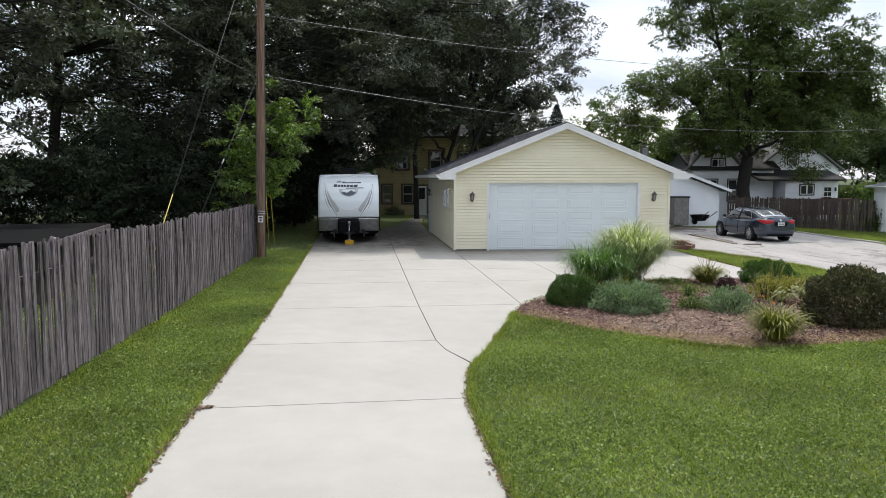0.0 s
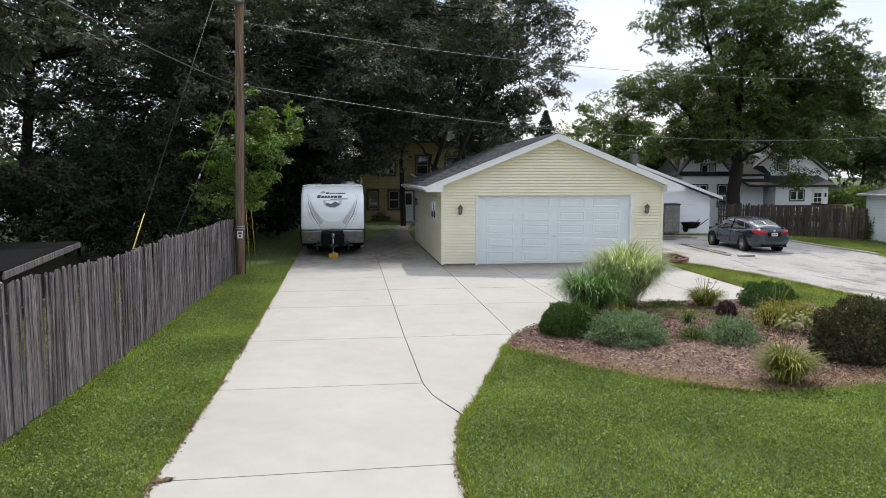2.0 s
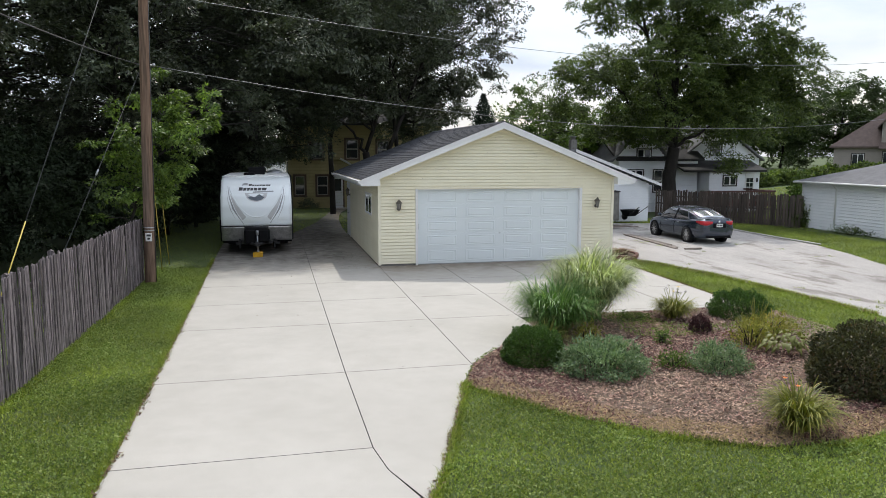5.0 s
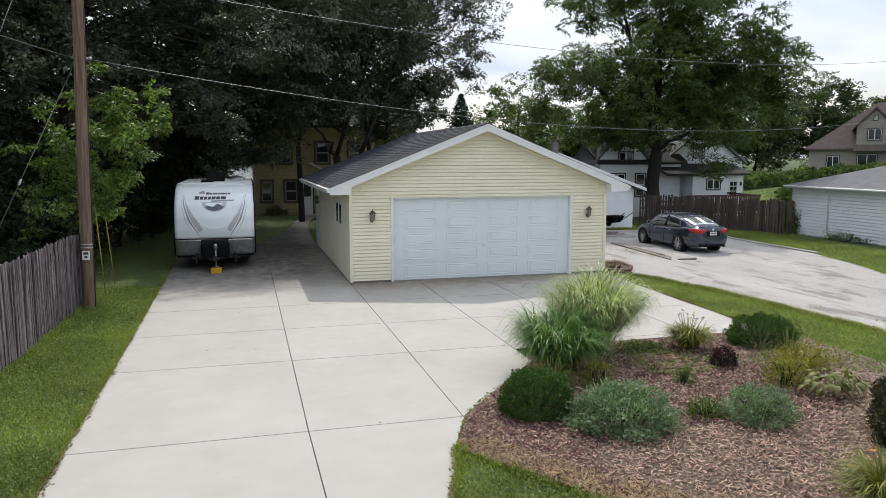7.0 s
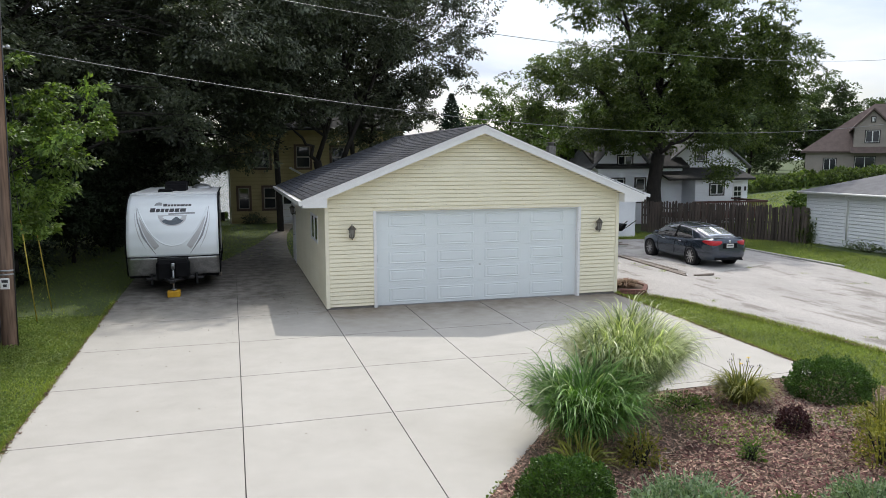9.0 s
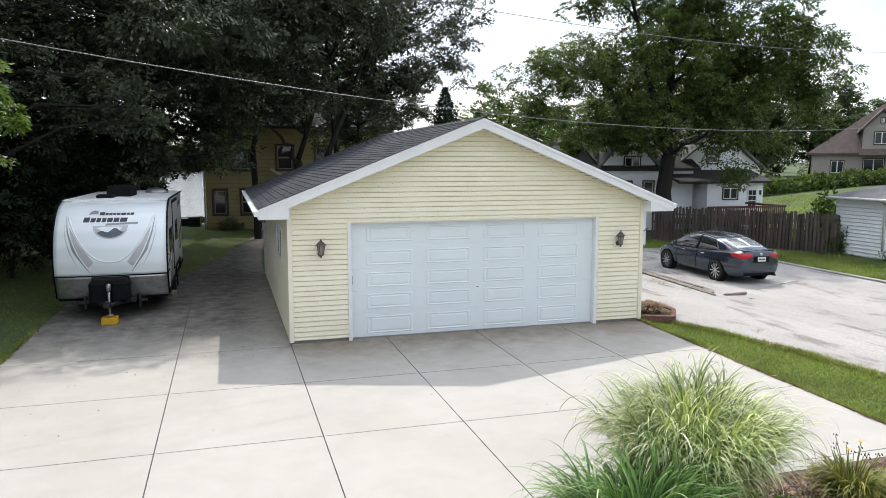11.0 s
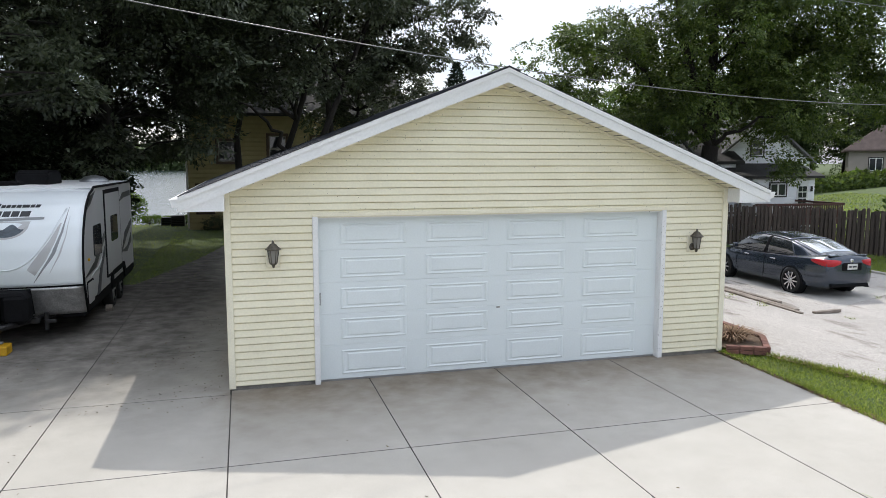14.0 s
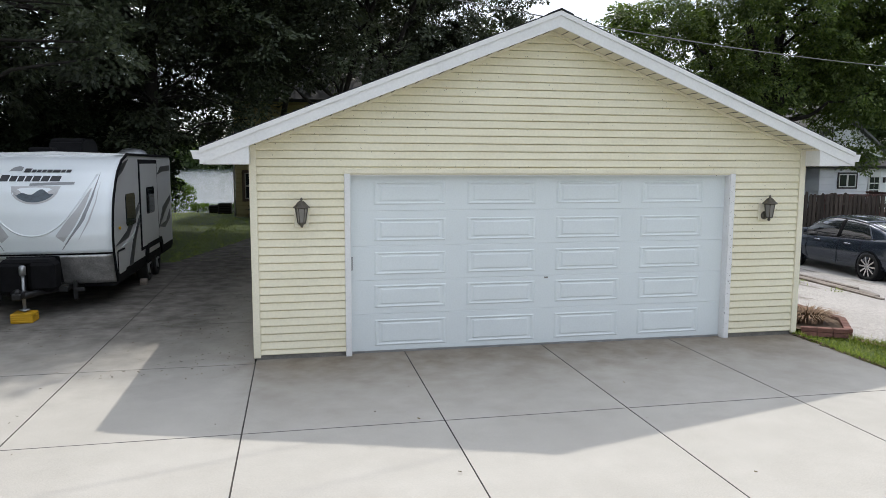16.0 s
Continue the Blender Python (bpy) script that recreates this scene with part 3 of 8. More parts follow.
def lap(bm, x0, x1, z0, z1, y, out=0.018, xa=None, xb=None):
    """One lapped board on a wall facing -y, its bottom edge proud."""
    xa, xb = x0 if xa is None else xa, x1 if xb is None else xb
    sec = [(y + 0.012, z0), (y - out * 0.6, z0), (y - out, z0 + 0.005), (y - out, z0 + 0.016), (y - 0.004, z1 - 0.010), (y + 0.007, z1 - 0.003)]
    a = [bm.verts.new((x0 if z < z1 - 0.01 else xa, yy, z)) for yy, z in sec]
    b = [bm.verts.new((x1 if z < z1 - 0.01 else xb, yy, z)) for yy, z in sec]
    for i in range(6):
        bm.faces.new((a[i], a[(i + 1) % 6], b[(i + 1) % 6], b[i]))
    bm.faces.new(a[::-1])
    bm.faces.new(b)


bm = bmesh.new()
T = 0.13
box(bm, 0.0, T, 0.05, T, GD, WALL_H)
box(bm, GW - T, T, 0.05, GW, GD, WALL_H)
box(bm, T, GD - T, 0.05, GW - T, GD, WALL_H)
prism(bm, [(0, 0.05), (1.145, 0.05), (1.145, 2.24), (6.217, 2.24), (6.217, 0.05), (GW, 0.05), (GW, WALL_H), (3.66, wall_z(3.66)), (0, WALL_H)], 0.024, T, "y")
prism(bm, [(T, WALL_H), (GW - T, WALL_H), (3.66, wall_z(3.66) - 0.03)], GD - T, GD, "y")
part("wall", bm, M["siding"], garage)
for a in ((0.01, 0.02, 1.13, T), (6.23, 0.02, GW - 0.01, T), (0.01, T, T, GD - 0.01), (GW - T, T, GW - 0.01, GD - 0.01)):
    bm = bmesh.new()
    box(bm, a[0], a[1], -0.1, a[2], a[3], 0.06)
    part("foundation", bm, M["foundation"], garage, "grey concrete sill under the siding")
bm = bmesh.new()
box(bm, T, 0.3, -0.02, GW - T, GD - T, 0.0)
part("floor", bm, M["concrete_old"], garage)

# boards of the front, the gable and the driveway side
STEP = 0.0955
front = []
row = 0
while True:
    z0 = 0.03 + row * STEP
    z1 = z0 + STEP
    z0 = max(z0, 0.058)
    if z0 > wall_z(3.66) - 0.05:
        break
    if z1 < 2.30:
        front += [(0.055, 1.08, z0, z1, None, None), (6.285, GW - 0.055, z0, z1, None, None)]
    else:
        half0 = (wall_z(3.66) - z0) / PITCH
        half1 = max(0.02, (wall_z(3.66) - z1) / PITCH)
        x0, xa = max(0.055, 3.66 - half0), max(0.055, 3.66 - half1)
        front.append((x0, GW - x0, z0, z1, xa, GW - xa))
    row += 1
for x0, x1, z0, z1, xa, xb in front:
    bm = bmesh.new()
    lap(bm, x0, x1, z0, z1, 0.012, xa=xa, xb=xb)
    part("siding_board", bm, M["siding"], garage)
WIN = (1.55, 2.95, 1.42, 1.98)
SDOOR = (8.0, 8.92, 0.0, 2.05)
for r in range(25):
    z0 = 0.03 + r * STEP
    z1 = z0 + STEP
    spans = [(0.055, GD)]
    for a, b, c, d in (WIN, SDOOR):
        if z1 > c and z0 < d:
            spans = [s for u, v in spans for s in ((u, min(v, a - 0.06)), (max(u, b + 0.06), v)) if s[1] > s[0] + 0.05]
    for u, v in spans:
        bm = bmesh.new()
        prism(bm, [(0.0, z0), (-0.012, z0), (-0.019, z0 + 0.007), (-0.019, z0 + 0.02), (-0.002, z1 - 0.007), (0.0, z1 - 0.006)], u, v, "y")
        part("siding_board", bm, M["siding"], garage)
for r in range(25):
    z0 = 0.03 + r * STEP
    bm = bmesh.new()
    prism(bm, [(GW, z0), (GW + 0.014, z0), (GW + 0.014, z0 + 0.012), (GW + 0.002, z0 + STEP), (GW, z0 + STEP)], 0.055, GD, "y")
    part("siding_board", bm, M["siding"], garage)

for x in (0.0, GW):
    s = 1 if x == 0 else -1
    bm = bmesh.new()
    box(bm, x - 0.022 * s, -0.024, 0.03, x + 0.062 * s, 0.012, 2.60, 0.004)
    box(bm, x - 0.022 * s, 0.012, 0.03, x, 0.065, 2.60, 0.004)
    part("corner_trim", bm, M["cream_trim"], garage)

# door opening trim
for x0, x1, z0, z1 in ((1.08, 1.15, 0.0, 2.24), (6.212, 6.285, 0.0, 2.24), (1.08, 6.285, 2.24, 2.29)):
    bm = bmesh.new()
    box(bm, x0, -0.026, z0, x1, 0.012, z1, 0.004)
    part("door_trim", bm, M["cream_trim"] if z0 > 1 else M["white_trim"], garage)
for x0, x1 in ((1.13, 1.155), (6.207, 6.232)):
    bm = bmesh.new()
    box(bm, x0, 0.0, 0.0, x1, 0.15, 2.24, 0.003)
    part("door_jamb", bm, M["white_trim"], garage)
bm = bmesh.new()
box(bm, 1.155, 0.0, 2.215, 6.207, 0.15, 2.243)
part("door_head", bm, M["white_trim"], garage)

gdoor = new("overhead_door")
gdoor.parent = garage
gdoor["label"] = "closed white sectional overhead door with embossed panels"
BANDS = [0.025, 0.493, 0.919, 1.347, 1.784, 2.235]
RAISED = [(0.088, 0.42), (0.572, 0.858), (0.988, 1.272), (1.408, 1.69), (1.858, 2.14)]
PANELS = [(1.444, 2.354), (2.621, 3.533), (3.805, 4.708), (4.985, 5.885)]
for (z0, z1), (a, b) in zip(zip(BANDS, BANDS[1:]), RAISED):
    panels = []
    bm = bmesh.new()
    box(bm, 1.155, 0.10, z0 + 0.0008, 6.207, 0.145, z1 - 0.0008, 0.0025)
    for x0, x1 in PANELS:
        y = 0.10
        rings = []
        for ins, dy in ((0.0, -0.0005), (0.012, -0.009), (0.018, -0.009), (0.034, 0.0), (0.044, 0.0), (0.060, -0.008)):
            rings.append([Vector((x0 + ins * 1.7, y + dy, a + ins)), Vector((x1 - ins * 1.7, y + dy, a + ins)), Vector((x1 - ins * 1.7, y + dy, b - ins)), Vector((x0 + ins * 1.7, y + dy, b - ins))])
        pm = bmesh.new()
        loft(pm, rings, True, False)
        panels.append(part("door_panel", pm, M["door_white"]))
    sec_ = part("door_section", bm, M["door_white"], gdoor)
    for p_ in panels:
        p_.parent = gdoor
bm = bmesh.new()
box(bm, 1.155, 0.095, 0.0, 6.207, 0.14, 0.026)
part("bottom_seal", bm, M["galvanised"], gdoor, "grey weather seal")
bm = bmesh.new()
box(bm, 3.66, 0.092, 0.885, 3.71, 0.10, 0.905, 0.003)
part("maker_plate", bm, M["foundation"], gdoor, "small grey plate")
bm = bmesh.new()
box(bm, 1.158, 0.085, 1.05, 1.183, 0.10, 1.22, 0.003)
part("lift_handle", bm, M["galvanised"], gdoor)

# roof deck, rakes, soffits, gutters
Y0, Y1 = -0.315, GD + 0.30
EL, ER = -0.53, GW + 0.53
for sgn, xe in ((-1, EL), (1, ER)):
    bm = bmesh.new()
    ze = roof_z(xe)
    prism(bm, [(3.66, RIDGE - 0.015), (xe, ze - 0.015), (xe, ze - 0.09), (3.66, RIDGE - 0.09)], Y0 + 0.03, Y1 - 0.03, "y")
    part("roof_deck", bm, M["soffit"], garage)
    bm = bmesh.new()
    prism(bm, [(3.66, RIDGE - 0.012), (xe, ze - 0.012), (xe, ze - 0.185), (3.66, RIDGE - 0.195)], Y0, Y0 + 0.028, "y")
    part("rake_board", bm, M["white_trim"], garage, "white rake fascia")
    bm = bmesh.new()
    prism(bm, [(3.66, RIDGE - 0.005), (xe, ze - 0.004), (xe, ze - 0.06), (3.66, RIDGE - 0.062)], Y0 - 0.014, Y0, "y")
    part("drip_edge", bm, M["white_trim"], garage)
    bm = bmesh.new()
    wx = 0.0 if sgn < 0 else GW
    prism(bm, [(xe, ze - 0.182), (wx, ze - 0.182), (wx, wall_z(wx) - 0.03)], Y0 + 0.01, -0.026, "y")
    part("eave_return", bm, M["white_trim"], garage)
    bm = bmesh.new()
    box(bm, xe, -0.02, ze - 0.188, wx, Y1 - 0.03, ze - 0.17)
    part("soffit", bm, M["white_trim"], garage)
    bm = bmesh.new()
    prism(bm, [(xe, ze - 0.03), (xe + sgn * 0.10, ze - 0.03), (xe + sgn * 0.085, ze - 0.06), (xe + sgn * 0.07, ze - 0.125), (xe, ze - 0.13)], Y0 + 0.01, Y1 - 0.02, "y")
    part("gutter", bm, M["white_trim"], garage)
    bm = bmesh.new()
    prism(bm, [(3.66, RIDGE - 0.172), (wx, roof_z(wx) - 0.172), (wx, roof_z(wx) - 0.188), (3.66, RIDGE - 0.188)], Y0 + 0.03, 0.02, "y")
    part("gable_soffit", bm, M["soffit"], garage, "cream vented soffit under the gable")
    bm = bmesh.new()
    prism(bm, [(3.66, RIDGE - 0.19), (wx, roof_z(wx) - 0.19), (wx, roof_z(wx) - 0.222), (3.66, RIDGE - 0.222)], -0.022, 0.01, "y")
    part("frieze_trim", bm, M["cream_trim"], garage)
bm = bmesh.new()
for i in range(26):
    y = 0
    for sgn in (-1, 1):
        u = 0.12 + i * 0.145
        x = 3.66 + sgn * u
        z = RIDGE - 0.190 - PITCH * u
        box(bm, x - 0.005, Y0 + 0.035, z - 0.005, x + 0.005, -0.03, z + 0.004)
tagged(part("soffit_vent", bm, M["foundation"], garage, "dark seams of the vented soffit"), kind="stuff")

# side window and side door on the driveway side
gwin = new("side_window")
gwin.parent = garage
bm = bmesh.new()
for a in ((WIN[0] - 0.06, WIN[2] - 0.06, WIN[1] + 0.06, WIN[2]), (WIN[0] - 0.06, WIN[3], WIN[1] + 0.06, WIN[3] + 0.06), (WIN[0] - 0.06, WIN[2], WIN[0], WIN[3]), (WIN[1], WIN[2], WIN[1] + 0.06, WIN[3]), (2.23, WIN[2], 2.27, WIN[3])):
    box(bm, -0.03, a[0], a[1], 0.0, a[2], a[3], 0.004)
part("window_frame", bm, M["white_trim"], gwin, "white window frame")
bm = bmesh.new()
box(bm, -0.012, WIN[0], WIN[2], -0.004, WIN[1], WIN[3])
part("pane", bm, M["window_glass"], gwin)
sdoor = new("side_door")
sdoor.parent = garage
bm = bmesh.new()
box(bm, -0.02, SDOOR[0], 0.02, 0.0, SDOOR[1], SDOOR[3], 0.004)
for z0, z1 in ((0.2, 0.85), (1.0, 1.85)):
    for k in (0, 1):
        box(bm, -0.028, SDOOR[0] + 0.1 + k * 0.4, z0, -0.018, SDOOR[0] + 0.42 + k * 0.4, z1, 0.006)
part("door_leaf", bm, M["paint_white"], sdoor)
bm = bmesh.new()
for a in ((SDOOR[0] - 0.07, 0.0, SDOOR[0], 2.12), (SDOOR[1], 0.0, SDOOR[1] + 0.07, 2.12), (SDOOR[0], 2.05, SDOOR[1], 2.12)):
    box(bm, -0.03, a[0], a[1], 0.0, a[2], a[3], 0.004)
part("door_frame", bm, M["white_trim"], sdoor)
bm = bmesh.new()
lathe(bm, (-0.03, SDOOR[0] + 0.08, 0.95), [(0.012, 0.0), (0.012, -0.03), (0.028, -0.04), (0.028, -0.06), (0.01, -0.07)], 10, "x")
part("knob", bm, M["galvanised"], sdoor)

# shingles, course by course
shingle_parts, rest = [], []
rng = random.Random(4)
courses = int((3.66 - EL) / math.cos(math.atan(PITCH)) / 0.142)
slope = Vector((1, 0, PITCH)).normalized()


def tab(bm, sgn, s0, s1, y0, y1, lift):
    """One shingle tab on a slope, from s0 to s1 metres below the ridge."""
    vs = []
    for s, h in ((s0, 0.002), (s1, 0.009 + lift)):
        x = 3.66 + sgn * s * slope.x
        z = RIDGE - s * slope.z
        for yy in (y0, y1):
            vs.append(Vector((x, yy, z + h)))
    a, b, c, d = vs
    low = [Vector((c.x, c.y, c.z - 0.012)), Vector((d.x, d.y, d.z - 0.012))]
    v = [bm.verts.new(p) for p in (a, b, d, c, low[0], low[1])]
    bm.faces.new((v[0], v[1], v[2], v[3]))
    bm.faces.new((v[3], v[2], v[5], v[4]))
    bm.faces.new((v[0], v[3], v[4]))
    bm.faces.new((v[1], v[5], v[2]))


bm_rest = bmesh.new()
tabs = []
for sgn in (-1, 1):
    for c in range(courses + 1):
        s1 = (c + 1) * 0.142
        s0 = s1 - 0.155
        y = Y0 - 0.015 - (c % 3) * 0.1
        while y < Y1:
            w = rng.choice((0.22, 0.30, 0.36))
            a, b = max(y, Y0 - 0.015), min(y + w - 0.012, Y1)
            if b - a > 0.04:
                tabs.append((sgn, max(0, s0), min(s1, courses * 0.142 + 0.11), a, b, rng.uniform(0, 0.004)))
            y += w
near = sorted((t for t in tabs if t[0] < 0), key=lambda t: t[3] + 0.35 * (4.2 - t[2]))[:290]
chosen = set(id(t) for t in near)
for t in tabs:
    if id(t) not in chosen:
        tab(bm_rest, *t)
for t in near:
    bm = bmesh.new()
    tab(bm, *t)
    shingle_parts.append(part("shingle", bm, M["shingle"], garage))
tagged(part("shingles", bm_rest, M["shingle"], garage), kind="stuff")
bm = bmesh.new()
yy = Y0 - 0.02
while yy < Y1:
    prism(bm, [(3.50, RIDGE - 0.045), (3.66, RIDGE + 0.022), (3.82, RIDGE - 0.045), (3.82, RIDGE - 0.055), (3.66, RIDGE + 0.012), (3.50, RIDGE - 0.055)], yy, min(yy + 0.235, Y1), "y")
    yy += 0.24
part("ridge_cap", bm, M["shingle"], garage)


# wall lanterns
def lantern(x, y, z, face):
    top = thing("wall_lantern", "bronze carriage lantern with seeded glass on the garage siding", "lamp", (x, y, z), face, "garage lanterns")
    bm = bmesh.new()
    box(bm, -0.086, -0.016, -0.135, 0.086, 0.0, 0.115, 0.005)
    part("mounting_block", bm, M["cream_trim"], top, "cream mounting block")
    bm = bmesh.new()
    lathe(bm, (0, -0.012, -0.06), [(0.055, 0.0), (0.055, -0.012), (0.035, -0.03), (0.015, -0.035)], 14, "y")
    tube(bm, [(0, -0.03, -0.06), (0, -0.075, -0.085), (0, -0.115, -0.075), (0, -0.12, -0.05)], 0.011, 8)
    part("arm", bm, M["bronze"], top)
    bm = bmesh.new()
    lathe(bm, (0, -0.12, 0), [(0.012, -0.13), (0.02, -0.11), (0.018, -0.095), (0.045, -0.085), (0.05, -0.075), (0.04, -0.07)], 8)
    for k in range(6):
        a = 2 * math.pi * k / 6
        c, s = math.cos(a), math.sin(a)
        tube(bm, [(0.046 * c, -0.12 + 0.046 * s, -0.075), (0.072 * c, -0.12 + 0.072 * s, 0.10)], 0.005, 5)
    lathe(bm, (0, -0.12, 0), [(0.08, 0.095), (0.098, 0.10), (0.10, 0.108), (0.07, 0.135), (0.045, 0.165), (0.04, 0.172), (0.012, 0.185), (0.016, 0.20), (0.004, 0.222)], 8)
    part("frame", bm, M["bronze"], top)
    bm = bmesh.new()
    lathe(bm, (0, -0.12, 0), [(0.042, -0.072), (0.066, 0.098)], 6, smooth=False)
    part("glass_pane", bm, M["lamp_glass"], top, "smoky seeded glass")
    bm = bmesh.new()
    lathe(bm, (0, -0.12, -0.06), [(0.012, 0), (0.012, 0.07), (0.008, 0.10)], 8)
    part("candle", bm, M["paint_white"], top)
    return top


lantern(0.572, -0.002, 1.74, 0)
lantern(6.745, -0.002, 1.74, 0)
lantern(-0.014, 7.72, 1.75, -90)

# ---- trees and leaves ----
def leaf_quads(centers, size, rnd, droop=0.3, slim=0.45, out=None):
    """A pointed leaf at every centre: base, side, tip, side."""
    n = len(centers)
    d = rnd.normal(size=(n, 3))
    if out is not None:
        d += out * 0.8
    d[:, 2] -= droop
    d /= np.linalg.norm(d, axis=1)[:, None]
    s = np.cross(d, rnd.normal(size=(n, 3)))
    s /= np.maximum(np.linalg.norm(s, axis=1)[:, None], 1e-6)
    nrm = np.cross(d, s)
    L = (size * rnd.uniform(0.65, 1.3, n))[:, None]
    mid = centers + d * L * 0.5
    v = np.stack([centers, mid + s * L * slim * 0.5 + nrm * L * 0.08, centers + d * L, mid - s * L * slim * 0.5 + nrm * L * 0.08], 1)
    return v


def spray_leaves(rnd, centers, radii, per, size, flat, droop, wide=0.5):
    """Leaves in ragged, layered sprays: every clump is a few tilted fans of leaves with gaps between them."""
    n = len(centers)
    fans = 7
    fc = rnd.normal(size=(n, fans, 3))
    fc /= np.linalg.norm(fc, axis=2)[:, :, None]
    fc *= (radii[:, None] * rnd.uniform(0.25, 1.0, (n, fans)) ** 0.6)[:, :, None]
    fc[:, :, 2] *= flat
    out = fc / np.maximum(np.linalg.norm(fc, axis=2), 1e-6)[:, :, None]
    up = rnd.normal(0, 0.45, (n, fans, 3)) + np.array([0, 0, 1.0]) + 0.35 * out
    up /= np.linalg.norm(up, axis=2)[:, :, None]
    fc = (fc + centers[:, None, :]).reshape(-1, 3)
    out, up = out.reshape(-1, 3), up.reshape(-1, 3)
    fr = np.repeat(radii, fans) * rnd.uniform(0.28, 0.62, n * fans)
    k = max(1, per // fans)
    fc, out, up, fr = (np.repeat(q, k, 0) for q in (fc, out, up, fr))
    m = len(fc)
    q = rnd.normal(size=(m, 3))
    q -= up * (q * up).sum(1)[:, None]
    q /= np.maximum(np.linalg.norm(q, axis=1), 1e-6)[:, None]
    r = fr * rnd.uniform(0, 1, m) ** 0.6
    p = fc + q * r[:, None] + up * (rnd.normal(0, 0.09, m) * fr)[:, None]
    p[:, 2] -= droop * 0.6 * r * r / np.maximum(fr, 0.1)
    d = q + 0.5 * out + rnd.normal(0, 0.35, (m, 3))
    d[:, 2] -= droop
    d /= np.linalg.norm(d, axis=1)[:, None]
    face = up + rnd.normal(0, 0.45, (m, 3))
    s = np.cross(d, face)
    s /= np.maximum(np.linalg.norm(s, axis=1), 1e-6)[:, None]
    nrm = np.cross(d, s)
    L = (size * rnd.uniform(0.65, 1.3, m))[:, None]
    mid = p + d * L * 0.5
    return np.stack([p, mid + s * L * wide * 0.5 + nrm * L * 0.08, p + d * L, mid - s * L * wide * 0.5 + nrm * L * 0.08], 1)


def tree(name, label, loc, h, r, seed, trunk_r=0.28, base=0.28, leaves=36000, size=0.22, leaf="leaf_dark", clumps=120, droop=0.35, flat=0.75, lean=(0, 0), limbs=6, clump_r=0.18, group="", rough=0.32, skirt=0.25, lobes=None, stems=1):
    """lobes: the crown's masses as (x, y, z, radius) from the foot; without them the crown is one uneven egg."""
    rnd = np.random.RandomState(seed)
    top = thing(name, label, "tree", loc, 0, group)
    fork = h * base * 0.85
    cz = h * (base + (1 - base) * 0.52)
    rz = h * (1 - base) * 0.52
    c = []
    if lobes:
        share = np.array([q[3] ** 2.2 for q in lobes])
        share = np.round(share / share.sum() * clumps).astype(int)
        for (lx, ly, lz, lr), k in zip(lobes, share):
            for i in range(max(2, k)):
                p = rnd.normal(size=3)
                p /= np.linalg.norm(p)
                p *= (rnd.uniform(0.05, 1) ** 0.45) * lr * (1 + rough * noise.noise(Vector(p * 2.1) + Vector((lx, ly, lz))))
                c.append((lx + p[0], ly + p[1], lz + p[2] * 0.78))
        clumps = len(c)
    while len(c) < clumps:
        p = rnd.normal(size=3)
        p /= np.linalg.norm(p)
        lump = 1 + rough * noise.noise(Vector(p * 1.7) + Vector((seed, 0, 0))) + 0.7 * rough * noise.noise(Vector(p * 3.9) + Vector((0, seed, 0)))
        p = p * (rnd.uniform(0.12, 1) ** 0.5) * lump
        q = np.array([p[0] * r, p[1] * r, cz + p[2] * rz])
        if p[2] < -0.2:
            q[:2] *= 1 + skirt * p[2]
        if q[2] > h * base * 0.62:
            c.append(q)
    c = np.array(c)
    if not lobes:
        c[:, 0] += lean[0] * (c[:, 2] / h)
        c[:, 1] += lean[1] * (c[:, 2] / h)
    if leaf == "leaf_dark":
        # the crowns stop where the sun still reaches the drive and the front lawn
        way = c[:, 2] + loc[2]
        sx_, sy_ = c[:, 0] + loc[0] - way * SUN.x / SUN.z, c[:, 1] + loc[1] - way * SUN.y / SUN.z
        open_y = np.where(sx_ < -5.0, 2.6, -0.5 - 0.25 * np.clip(sx_ + 4.6, 0, 2.6))
        c = c[~((sy_ < open_y + 0.35) & (sx_ > -8.0) & (sx_ < 0.0))]
        clumps = len(c)
    bm = bmesh.new()
    nodes = []
    for st in range(stems):
        a = 2 * math.pi * st / stems + 0.6
        off = Vector((math.cos(a), math.sin(a), 0)) * (trunk_r * 1.5 if stems > 1 else 0)
        tip = off * 2.2 + Vector((lean[0] * 0.2, lean[1] * 0.2, fork))
        pts = [off + Vector((0, 0, -0.15)), off + Vector((0, 0, 0.12)), off * 1.5 + Vector((0.03 * h * rnd.uniform(-.3, .3), 0.02 * h * rnd.uniform(-.5, .5), fork * 0.55)), tip]
        k = 1.0 if stems == 1 else 0.72
        tube(bm, pts, [trunk_r * 1.45 * k, trunk_r * 1.12 * k, trunk_r * 0.95 * k, trunk_r * 0.86 * k], 12)
        nodes.append((tip, trunk_r * 0.8 * k))
    feet = list(nodes)
    if lobes:
        goals = sorted((Vector(q[:3]) for q in lobes), key=lambda v: v.z)
    else:
        goals = []
        for k in range(limbs):
            a = 2 * math.pi * (k + rnd.uniform(-.3, .3)) / limbs
            reach = r * rnd.uniform(0.35, 0.62) * (0.25 if k == 0 else 1)
            goals.append(Vector((reach * math.cos(a) + lean[0] * .7, reach * math.sin(a) + lean[1] * .7, cz + rz * (0.75 if k == 0 else rnd.uniform(0.05, 0.6)))))
    # a leader or two first, then limbs that leave them lower down than where they end
    goals = sorted(goals, key=lambda v: 0.8 * math.hypot(v.x, v.y) - v.z)
    leaders = 3 if lobes and stems == 1 else stems if lobes else 1
    for k, e in enumerate(goals):
        if k < leaders:
            s0, r0 = feet[k % len(feet)]
